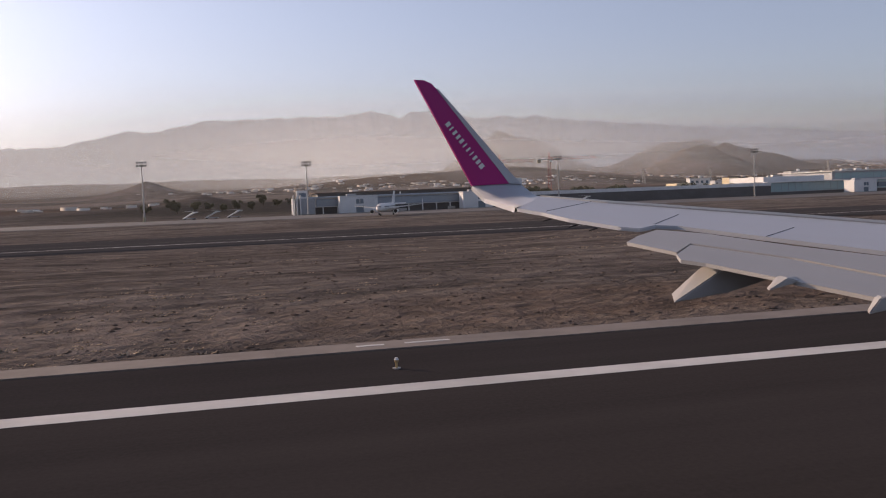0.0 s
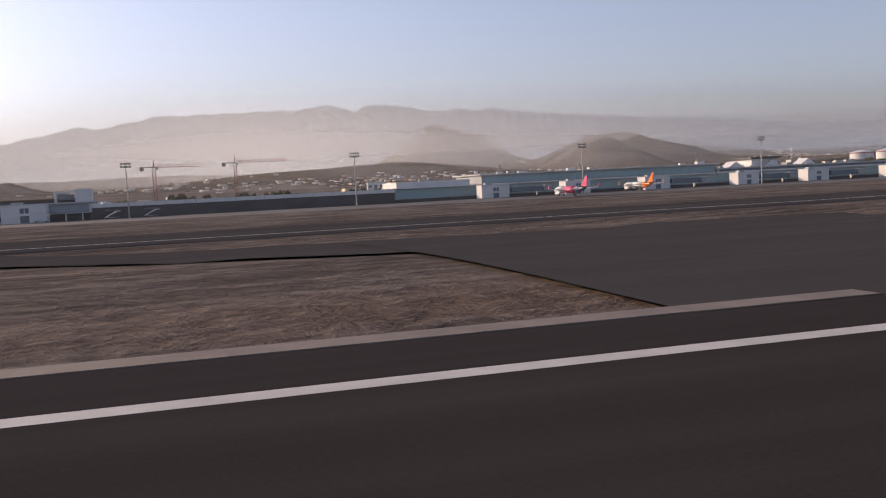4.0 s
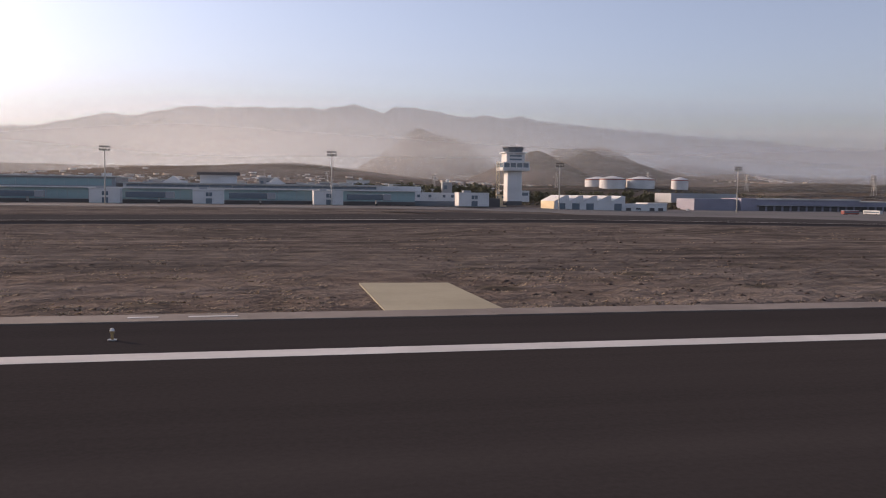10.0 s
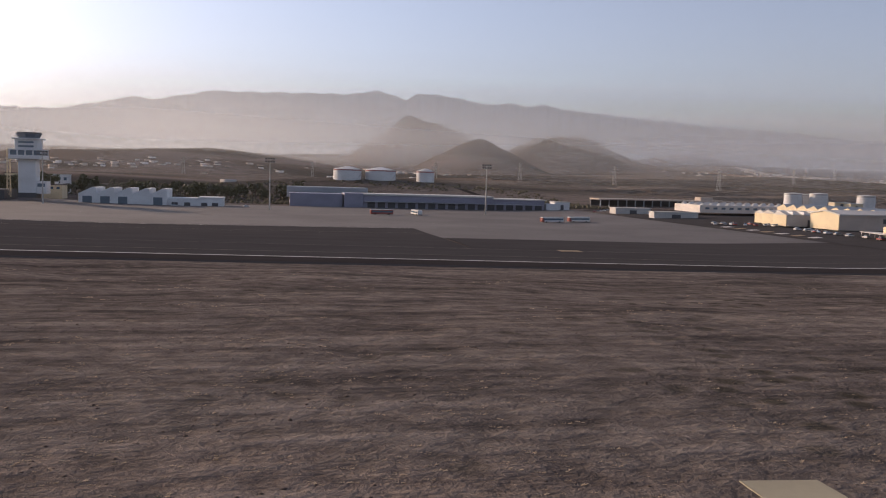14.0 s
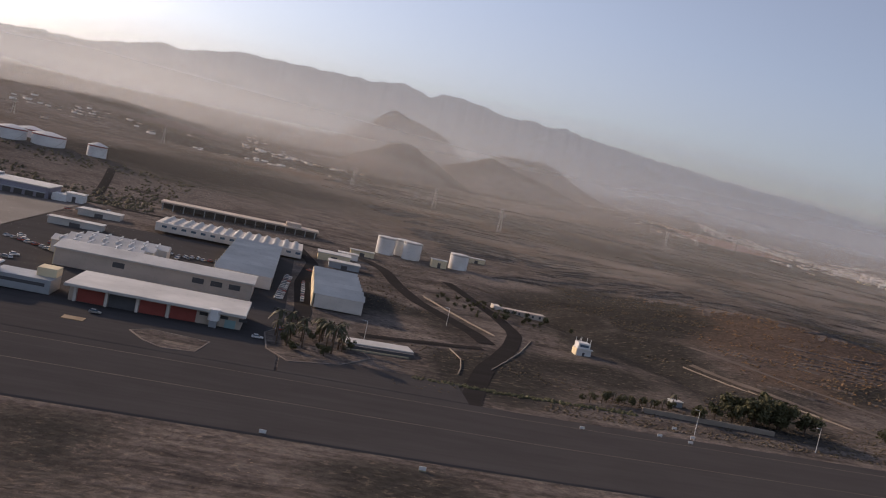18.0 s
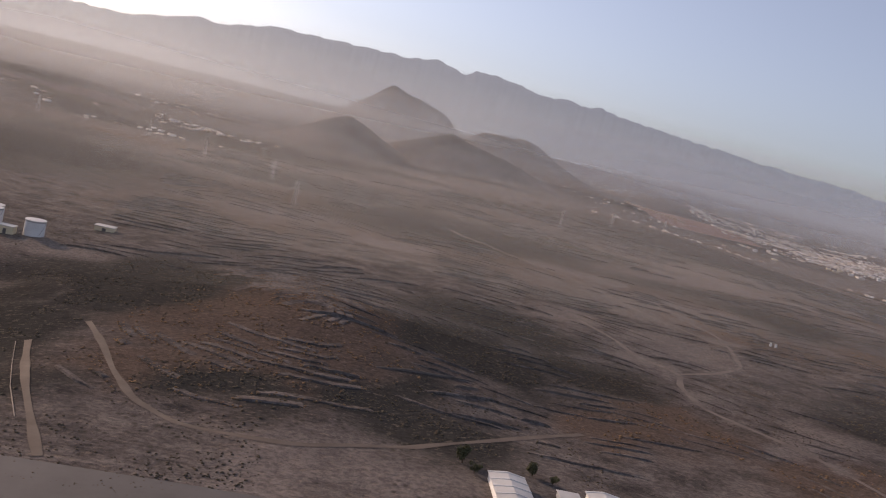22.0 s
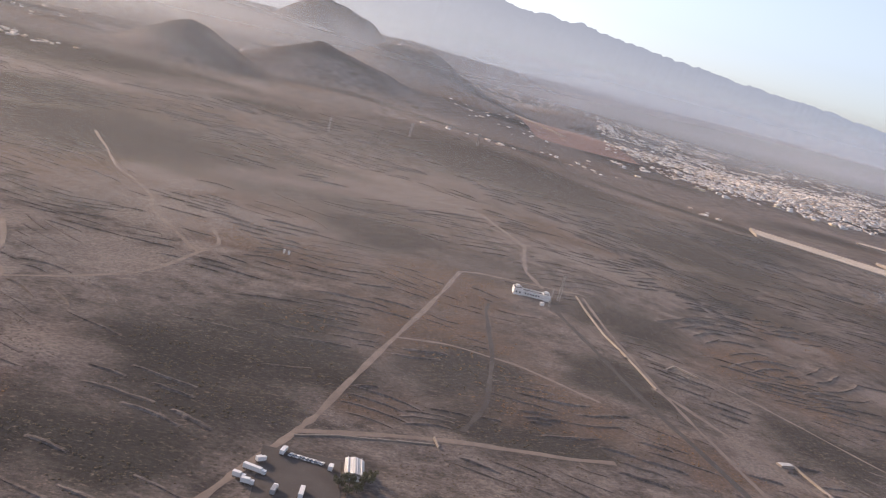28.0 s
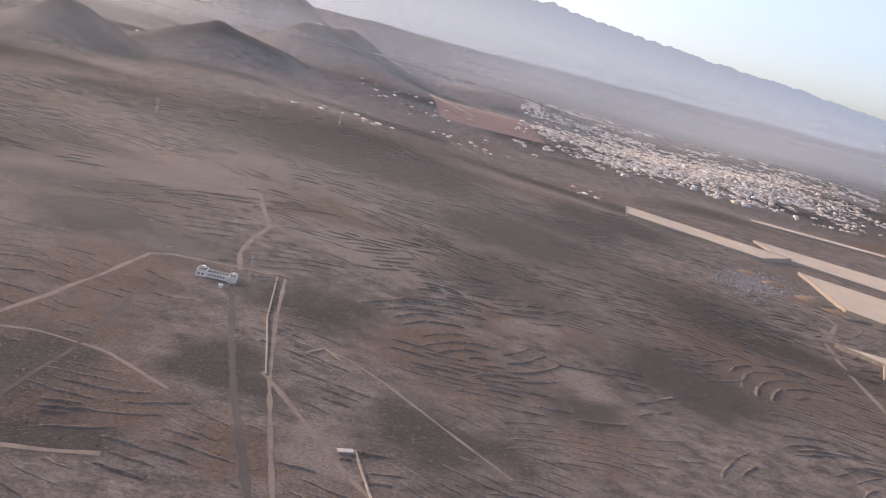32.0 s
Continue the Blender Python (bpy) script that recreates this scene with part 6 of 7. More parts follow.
def scatter(name, proto_v, proto_f, places, material, label):
    """One joined mesh of many small copies: places rows are x, y, size, height factor, turn."""
    pv, pf = np.array(proto_v, float), np.array(proto_f, int)
    p = np.array(places, float)
    c, s = np.cos(p[:, 4]), np.sin(p[:, 4])
    x = (pv[None, :, 0] * c[:, None] - pv[None, :, 1] * s[:, None]) * p[:, 2:3] + p[:, 0:1]
    y = (pv[None, :, 0] * s[:, None] + pv[None, :, 1] * c[:, None]) * p[:, 2:3] + p[:, 1:2]
    z = pv[None, :, 2] * (p[:, 2] * p[:, 3])[:, None] + land(p[:, 0], p[:, 1])[:, None]
    v = np.stack([x, y, z], -1).reshape(-1, 3) * K
    n, m = len(p), pf.shape[1]
    fa = (pf[None] + (np.arange(n) * len(pv))[:, None, None]).reshape(-1, m)
    me_ = bpy.data.meshes.new(name)
    me_.vertices.add(len(v)); me_.vertices.foreach_set("co", v.ravel())
    me_.loops.add(fa.size); me_.polygons.add(len(fa))
    me_.loops.foreach_set("vertex_index", fa.ravel())
    me_.polygons.foreach_set("loop_start", np.arange(0, fa.size, m))
    me_.update(calc_edges=True)
    me_.materials.append(material)
    return tagged(new(name, me_), label, name.replace("_", " "), kind="stuff")


R2 = np.random.RandomState(5)
# straw tufts beside the runway
bl_v, bl_f = [], []
for i in range(12):
    a, l, q = i * 2.4, 0.30 + 0.05 * (i % 5), 0.9 * math.sin(i * 5.1)
    bl_v += [(q + 0.16 * math.cos(a + 1.6), 0.16 * math.sin(a + 1.6), -0.05), (q - 0.16 * math.cos(a + 1.6), -0.16 * math.sin(a + 1.6), -0.05), (q + 1.5 * l * math.cos(a), l * math.sin(a), 0.16 + 0.05 * (i % 4))]
    bl_f.append((3 * i, 3 * i + 1, 3 * i + 2))
n = 150000
tx, ty = R2.uniform(-60, 1560, n), 29.2 + 170 * R2.power(1.0, n) ** 1.9
clump = bumps(tx * 0.45, ty, 12, 7) + 0.8 * bumps(tx * 0.6, ty * 2.0, 13, 3.5)
ok = (clump + R2.normal(0, 0.5, n) > 0.45 + 0.5 * sstep(50, 110, ty)) & ~((tx > 150) & (tx < 560) & (ty < 70 - np.clip(tx - 330, 0, 215) * 0.245)) & ~((tx > 1336) & (tx < 1376)) & (np.abs(((tx - 848.6 + 61) % 122) - 61) > 3.2) & (ty < 195)
scatter("dry_grass", bl_v, bl_f, np.stack([tx, ty, 0.10 + 0.32 * R2.uniform(0, 1, n) ** 1.5, R2.uniform(0.4, 0.9, n), R2.normal(0, 0.35, n)], 1)[ok], M_STRAW, "sparse straw-coloured grass tufts on dry verge")
# stones and clods
oct_v = [(1, 0, 0.1), (-1, 0.1, 0.1), (0, 0.8, 0.1), (0.1, -0.9, 0.1), (0.1, 0, 0.9), (0, 0, -0.6)]
oct_f = [(0, 2, 4), (2, 1, 4), (1, 3, 4), (3, 0, 4), (2, 0, 5), (1, 2, 5), (3, 1, 5), (0, 3, 5)]
n = 80000
tx, ty = R2.uniform(-60, 1700, n), 29.5 + 165 * R2.uniform(0, 1, n) ** 1.6
ok = (bumps(tx * 0.5, ty, 14, 8) > -0.05) & ~((tx > 150) & (tx < 560) & (ty < 70 - np.clip(tx - 330, 0, 215) * 0.245)) & ~((tx > 1336) & (tx < 1376)) & (np.abs(((tx - 848.6 + 61) % 122) - 61) > 3.2)
scatter("loose_stones", oct_v, oct_f, np.stack([tx, ty, 0.05 + 0.17 * R2.uniform(0, 1, n) ** 2, R2.uniform(0.25, 0.6, n), R2.uniform(0, 6.3, n)], 1)[ok], M_CLOD, "loose stones and clods on dry earth")
# dusty hedge along the taxiway road
n = 420
px = R2.uniform(1488, 1574, n)
scatter("hedge", oct_v, oct_f, np.stack([px, 300.5 + R2.normal(0, 0.9, n), R2.uniform(0.5, 1.0, n), R2.uniform(0.8, 1.3, n), R2.uniform(0, 6.3, n)], 1), M_LEAF, "low dusty hedge along the taxiway road")
# scrub on the slopes
n = 170000
tx, ty = R2.uniform(1480, 3450, n), 285 + 1500 * R2.uniform(0, 1, n) ** 1.6
dens = bumps(tx, ty, 15, 45) + 0.6 * bumps(tx, ty, 16, 14) - 1.2 * earth_kind(tx, ty, PALE)
keep = dens > 0.1
for nm, w, mat_, pts, lab in TRACKS:
    q = np.array(pts, float)
    for (a, b), (c, d) in zip(q, q[1:]):
        t = np.clip(((tx - a) * (c - a) + (ty - b) * (d - b)) / ((c - a) ** 2 + (d - b) ** 2), 0, 1)
        keep &= np.hypot(tx - a - t * (c - a), ty - b - t * (d - b)) > w * 0.5 + 1.5
keep &= ~((tx > 2270) & (tx < 2360) & (ty < 490) & (ty > 400)) & ~((tx > 1866) & (tx < 1940) & (ty < 366))
scatter("scrub", oct_v, oct_f, np.stack([tx, ty, 0.25 + 0.8 * R2.uniform(0, 1, n) ** 2, R2.uniform(0.5, 0.9, n), R2.uniform(0, 6.3, n)], 1)[keep], M_SCRUB, "low dry scrub bushes scattered over brown slopes")

# sunburnt orange bushes on the red earth, close dark ones in the hollows
n = 60000
tx, ty = R2.uniform(1640, 3000, n), R2.uniform(340, 1100, n)
for name_, spots_, lo, mat_, label_ in (("dry_orange_scrub", RED, 0.35, M_OCHRE, "sunburnt orange bushes on red earth"), ("dark_scrub", SCRUB_AND_SHADE, 0.4, M_SCRUB, "close dark bushes in the hollows")):
    keep = (earth_kind(tx, ty, spots_) > lo + 0.35 * R2.uniform(0, 1, n)) & (bumps(tx, ty, 17, 9) > -0.1)
    for nm, w, m__, pts, lab in TRACKS:
        q = np.array(pts, float)
        for (a, b), (c, d) in zip(q, q[1:]):
            t = np.clip(((tx - a) * (c - a) + (ty - b) * (d - b)) / ((c - a) ** 2 + (d - b) ** 2), 0, 1)
            keep &= np.hypot(tx - a - t * (c - a), ty - b - t * (d - b)) > w * 0.5 + 1.5
    keep &= ~((tx > 2270) & (tx < 2360) & (ty < 490)) & ~((tx > 1866) & (tx < 1940) & (ty < 366))
    scatter(name_, oct_v, oct_f, np.stack([tx, ty, 0.5 + 1.0 * R2.uniform(0, 1, n) ** 2, R2.uniform(0.5, 0.9, n), R2.uniform(0, 6.3, n)], 1)[keep], mat_, label_)

# bushy undergrowth of the groves behind the apron
n = 5200
px, py = R2.uniform(560, 1330, n), 668 + 260 * R2.uniform(0, 1, n) ** 1.5
keep = bumps(px, py, 66, 40) > -0.55
scatter("grove_bushes", oct_v, oct_f, np.stack([px, py, R2.uniform(0.8, 2.4, n), R2.uniform(0.7, 1.4, n), R2.uniform(0, 6.3, n)], 1)[keep], coat("dusty_grove", (0.12, 0.108, 0.066), 0.9, 0, 0.5, 3), "dusty brown-green bushes of groves behind the apron")

# old terraced fields: each field has its own run of parallel banks, the mound has rings
R3 = np.random.RandomState(17)
seeds = []
yy = 330.0
while yy < 2100:
    size = 62 + 0.062 * (yy - 330)
    for xx in np.arange(1640, 3650, size):
        seeds.append((xx + R3.uniform(-0.42, 0.42) * size, yy + R3.uniform(-0.42, 0.42) * size, size))
    yy += size * 0.8
seeds = np.array(seeds)
sx_, sy_, ssz = seeds.T
gxs, gys = (land(sx_ + 30, sy_) - land(sx_ - 30, sy_)) / 60, (land(sx_, sy_ + 30) - land(sx_, sy_ - 30)) / 60
level = (np.arctan2(gxs, -gys) + math.pi / 2) % math.pi - math.pi / 2
steep = np.clip((np.hypot(gxs, gys) - 0.02) / 0.05, 0, 1) * (np.abs(level) < 1.2)
turn = (-0.10 + 0.75 * bumps(sx_, sy_, 18, 150)) * (1 - steep) + level * steep + R3.uniform(-0.25, 0.25, len(seeds))
turn = np.clip(turn, -0.65, 0.65)
turn = np.where(np.hypot((sx_ - 1900) / 120, (sy_ - 500) / 150) < 1, 0.25 * turn, turn)
banks = []
for k, (fx, fy, size) in enumerate(seeds):
    if R3.uniform() < 0.2:
        continue
    gap = R3.uniform(8.0, 17.0) * (1 + 0.0006 * (fy - 330))
    bow, reach, tall = R3.uniform(-0.009, 0.009), size * 0.85, R3.uniform(0.6, 1.4) * (1 + 0.0005 * (fy - 330))
    c, q = math.cos(turn[k]), math.sin(turn[k])
    for u in np.arange(-reach, reach, gap):
        v = -reach + R3.uniform(0, 12)
        while v < reach:
            l = R3.uniform(16, 58) * (1 + 0.0005 * (fy - 330))
            w = u + 0.5 * bow * (v + l / 2) ** 2 + R3.uniform(-1.4, 1.4)
            banks.append((fx + (v + l / 2) * c - w * q, fy + (v + l / 2) * q + w * c, l, turn[k] + bow * (v + l / 2), bow * l, tall * R3.uniform(0.6, 1.25), k))
            v += l * R3.uniform(0.97, 1.3)
B = np.array(banks)
near = np.array([np.argmin((sx_ - a) ** 2 + (sy_ - b) ** 2) for a, b in B[:, :2]])
mound = np.hypot((B[:, 0] - 1785) / 125, (B[:, 1] - 545) / 165) < 1
mound &= B[:, 0] < 1800
B = B[(near == B[:, 6]) & ~mound][:, :6]
rings_ = []
for d_ in np.arange(0.10, 1.02, 0.056):
    a_ = R3.uniform(0, 1)
    while a_ < math.tau + 0.5:
        l = R3.uniform(16, 60)
        st = l / (145 * d_)
        am = a_ + st / 2
        px, py = 125 * d_ * math.cos(am), 165 * d_ * math.sin(am)
        rings_.append((1785 + px + R3.uniform(-1, 1), 545 + py + R3.uniform(-1, 1), l, math.atan2(165 * math.cos(am), -125 * math.sin(am)), min(st, 1.2), R3.uniform(0.4, 0.95)))
        a_ += st * R3.uniform(0.98, 1.45)
rings_ = [r for r in rings_ if r[0] < 1815]
B = np.concatenate([np.c_[B, np.zeros(len(B))], np.c_[np.array(rings_), np.ones(len(rings_))]])
bx, by = B[:, 0], B[:, 1]
clear = (bumps(bx, by, 19, 60) > -0.5) & ~((bx > 2490) & (bx < 2580) & (by > 880) & (by < 950)) & ~((bx > 1860) & (bx < 1950) & (by < 372)) & ~((bx > 2260) & (bx < 2370) & (by < 500))
for nm, w, mat_, pts, lab in TRACKS:
    q = np.array(pts, float)
    for (a, b), (c, d) in zip(q, q[1:]):
        t = np.clip(((bx - a) * (c - a) + (by - b) * (d - b)) / ((c - a) ** 2 + (d - b) ** 2), 0, 1)
        B[:, 2] = np.minimum(B[:, 2], 2.1 * (np.hypot(bx - a - t * (c - a), by - b - t * (d - b)) - w * 0.5 - 1.5))
clear &= (B[:, 2] > 7) & (earth_kind(bx, by, PALE) < 0.55) & ((by > 385) | (bx > 1960)) & (earth_kind(bx, by, SCRUB_AND_SHADE) < R3.uniform(0.15, 0.9, len(B)))
B = B[clear]
bx, by, bl, ba, bc, bh, ring = B.T
m_ = 8
s = (np.arange(m_ + 1) / m_ - 0.5)[None, :] * bl[:, None]
an = ba[:, None] + 0.5 * bc[:, None] * s / bl[:, None]
lx, ly = bx[:, None] + s * np.cos(an), by[:, None] + s * np.sin(an)
lx, ly = lx + 0.7 * bumps(lx, ly, 51, 5) + 2.2 * bumps(lx, ly, 53, 26), ly + 0.7 * bumps(lx, ly, 52, 5) + 2.2 * bumps(lx, ly, 54, 26)
face = np.where((np.cos(an) < 0) & (ring[:, None] < 0.5), -1.0, 1.0)
taper = np.minimum(1.0, 1.6 * np.sin(math.pi * (0.05 + 0.9 * np.arange(m_ + 1) / m_)))[None, :]
rows_ = []
for k, up in ((-0.7, None), (-0.2, 1.0), (0.5, 0.85), (3.0, None)):   # foot, stone edge, tread, back
    k = np.where(ring > 0.5, 5.5, 3.0)[:, None] if k == 3.0 else k
    off = face * (k + R3.uniform(-0.2, 0.2, lx.shape)) * (0.8 + 0.35 * bh[:, None])
    px, py = lx - np.sin(an) * off, ly + np.cos(an) * off
    rows_.append(np.stack([px, py, land(px, py) + (-0.15 if up is None else up * bh[:, None] * taper * R3.uniform(0.75, 1.15, lx.shape))], -1))
bv = np.stack(rows_, 2).reshape(-1, 3)
i0 = (np.arange(len(B))[:, None] * (m_ + 1) * 4 + np.arange(m_)[None, :] * 4).ravel()
bf = np.concatenate([np.stack([i0 + k, i0 + 4 + k, i0 + 5 + k, i0 + 1 + k], 1) for k in (0, 1, 2)])
pale_one = np.tile(np.repeat(R3.uniform(0, 1, len(B)) < 0.15 * (ring < 0.5), m_), 3)
pale_one[2 * len(B) * m_:] = False
tagged(raw_mesh("terrace_banks", bv, bf[~pale_one], M_SOIL), "old brown terrace banks across dry fields", "terraces", kind="stuff")
tagged(raw_mesh("stone_banks", bv, bf[pale_one], M_BANK), "old pale dry-stone banks across brown fields", "terraces", kind="stuff")

# dark bushes that have grown along the banks
hold = R3.uniform(0, 1, lx.shape) < 0.5 * (R3.uniform(0, 1, len(B)) < 0.55)[:, None]
ux, uy = lx[hold] + R3.uniform(-1.2, 1.2, hold.sum()), ly[hold] - R3.uniform(0.2, 1.8, hold.sum())
nb = len(ux)
on_mound = (ring > 0.5)[:, None] & (R3.uniform(0, 1, lx.shape) < np.where(lx < 1800, 0.9, 0.35))
for sh in (-1.1, 0.2, 1.3):
    ox, oy = lx[on_mound] + sh + R3.uniform(-0.8, 0.8, on_mound.sum()), ly[on_mound] + sh + R3.uniform(-0.8, 0.8, on_mound.sum())
    scatter("mound_scrub", oct_v, oct_f, np.stack([ox, oy, R3.uniform(0.5, 1.3, len(ox)), R3.uniform(0.5, 0.9, len(ox)), R3.uniform(0, 6.3, len(ox))], 1), M_OCHRE, "sunburnt orange bushes along the rings of the mound")
scatter("bank_scrub", oct_v, oct_f, np.stack([ux, uy, R3.uniform(0.45, 1.2, nb), R3.uniform(0.5, 0.9, nb), R3.uniform(0, 6.3, nb)], 1), M_SCRUB, "dark dry bushes growing along old terrace banks")

# ---- town and villages ----
M_TOWN, nt, b = graph("town_walls", 0.85)
gi = nt.nodes.new("ShaderNodeNewGeometry")
nt.links.new(ramp(nt, gi.outputs["Random Per Island"], [(0.0, (0.72, 0.69, 0.65)), (0.3, (0.58, 0.51, 0.43)), (0.5, (0.40, 0.31, 0.24)), (0.72, (0.74, 0.72, 0.69)), (0.86, (0.20, 0.16, 0.13))]), b.inputs["Base Color"])
box_v = [(-.5, -.5, -.3), (.5, -.5, -.3), (.5, .5, -.3), (-.5, .5, -.3), (-.5, -.5, .5), (.5, -.5, .5), (.5, .5, .5), (-.5, .5, .5)]
box_f = [(0, 1, 5, 4), (1, 2, 6, 5), (2, 3, 7, 6), (3, 0, 4, 7), (4, 5, 6, 7)]


def inside(px, py, poly):
    c = np.zeros(len(px), bool)
    for (x0, y0), (x1, y1) in zip(poly, poly[1:] + poly[:1]):
        c ^= ((y0 > py) != (y1 > py)) & (px < (x1 - x0) * (py - y0) / (y1 - y0 + 1e-9) + x0)
    return c


TOWN = [(3280, 3200), (3650, 3200), (3913, 3030), (4176, 3040), (4580, 2990), (5600, 3900), (5700, 4700), (4700, 5600), (3900, 5500), (3600, 4700), (3450, 4000)]
n = 85000
hx, hy = R2.uniform(3200, 5800, n), R2.uniform(2900, 5800, n)
u_, w_ = hx * 0.85 + hy * 0.53, hy * 0.85 - hx * 0.53
w_ = np.round(w_ / 34) * 34 + R2.choice([-7.0, 7.0], n) + R2.normal(0, 1.5, n)
hx, hy = u_ * 0.85 - w_ * 0.53, w_ * 0.85 + u_ * 0.53
heart = np.exp(-((hx - 4250) / 720) ** 2 - ((hy - 3800) / 620) ** 2)
core = inside(hx, hy, TOWN) & (0.55 * bumps(hx, hy, 22, 150) + 0.6 * bumps(hx, hy, 23, 40) + 1.25 * heart > R2.uniform(0.1, 1.6, n))
scatter("town_houses", box_v, box_f, np.stack([hx, hy, 4.5 + 9 * R2.uniform(0, 1, n) ** 2 + 4 * heart, R2.uniform(0.35, 0.8, n) * (1 + 0.5 * heart), R2.choice([0.55, 0.58, 0.52, 2.13], n)], 1)[core], M_TOWN, "close-set white and cream houses of a far town")
vill = []
for cx, cy, sx, sy, m_ in ((520, 2050, 230, 160, 90), (180, 2250, 260, 160, 70), (1400, 2380, 170, 50, 60), (900, 2200, 160, 90, 30), (760, 900, 160, 60, 20), (1330, 2050, 130, 90, 16), (3060, 2880, 120, 120, 18), (2900, 3500, 220, 260, 30), (600, 1050, 240, 90, 40), (3350, 2500, 140, 120, 10), (2500, 5200, 500, 500, 90), (3300, 5600, 700, 500, 160), (1000, 3400, 700, 400, 60), (-200, 1250, 90, 60, 14), (2650, 2600, 200, 120, 12), (300, 900, 120, 60, 20), (4700, 6600, 900, 700, 180)):
    q = R2.normal(0, 1, (m_, 2))
    vill += [(cx + a * sx * 0.6, cy + b_ * sy * 0.6, R2.uniform(6, 15), R2.uniform(0.3, 0.7), R2.uniform(0, 6.3)) for a, b_ in q]
scatter("village_houses", box_v, box_f, vill, M_TOWN, "scattered white village houses on the plain")
rr_ = random.Random(3)
for i in range(26):
    x, y = rr_.uniform(3300, 4500), rr_.uniform(3000, 3180)
    w, d, h = rr_.uniform(10, 22), rr_.uniform(9, 16), rr_.uniform(4, 9)
    hs = thing("house", x, y, low_z(x, y) - 0.6, rr_.uniform(-20, 20), label="white flat-roofed house at the edge of town", category="house", group="houses at the town edge")
    part("wall", box(0, w, 0, d, 0, h), M_WHITE if i % 3 else M_CREAM, hs)
    part("parapet", box(-0.3, w + 0.3, -0.3, d + 0.3, h, h + 0.8), M_WHITE, hs)
    for j in range(int(w / 4)):
        part("window", box(1.2 + 4 * j, 3 + 4 * j, -0.1, 0.1, h * 0.45, h * 0.7), M_DARK, hs)
v, f = drape(3020, 3440, 3330, 3900, 1.2, 40)
tagged(raw_mesh("bare_field", v, f, coat("pink_bare_earth", (0.26, 0.16, 0.13), 0.95, 0, 0.3, 40)), "bare pinkish building land beside the town", "field", kind="structure")
low_wall([(3018, 3905), (3120, 3700), (3180, 3560)], 6, 8, "pale wall along the bare building land")
M_HEAP = coat("orange_spoil", (0.24, 0.165, 0.105), 0.95, 0, 0.35, 6, 0.4)
# spoil heaps and scrapyard between field and plantations
n = 1500
px, py = R2.normal(0, 1, n), R2.normal(0, 1, n)
scatter("scrap_heap", box_v, box_f, np.stack([3540 + 62 * px + 18 * py, 1690 + 40 * px + 75 * py, R2.uniform(1.5, 5, n), R2.uniform(0.3, 0.9, n), R2.uniform(0, 6.3, n)], 1), coat("grey_scrap", (0.17, 0.175, 0.19), 0.6, 0.2, 0.5, 6), "grey jumbled scrapyard on dry ground")

for x, y, rad, h in ((3649, 1636, 34, 11), (3610, 1722, 26, 8), (3585, 1800, 22, 6), (3660, 1560, 24, 7)):
    a_ = np.linspace(0, math.tau, 25)[:-1]
    v = [(x, y, low_z(x, y) + h)]
    for q, up in ((0.45, 0.62), (0.8, 0.2), (1.0, -0.06)):
        w = q * rad * (1 + 0.16 * bumps(x + 40 * np.cos(a_), y + 40 * np.sin(a_), 71, 18))
        v += [(x + 1.3 * d * math.cos(t), y + d * math.sin(t), low_z(x, y) + up * h) for d, t in zip(w, a_)]
    f = [(0, 1 + i, 1 + (i + 1) % 24) for i in range(24)] + [(1 + 24 * k + i, 25 + 24 * k + i, 25 + 24 * k + (i + 1) % 24, 1 + 24 * k + (i + 1) % 24) for k in range(2) for i in range(24)]
    tagged(raw_mesh("spoil_heap", np.array(v), f, M_HEAP, True), "large heap of orange-brown sand beside the scrapyard", "sand heap", group="sand heaps")

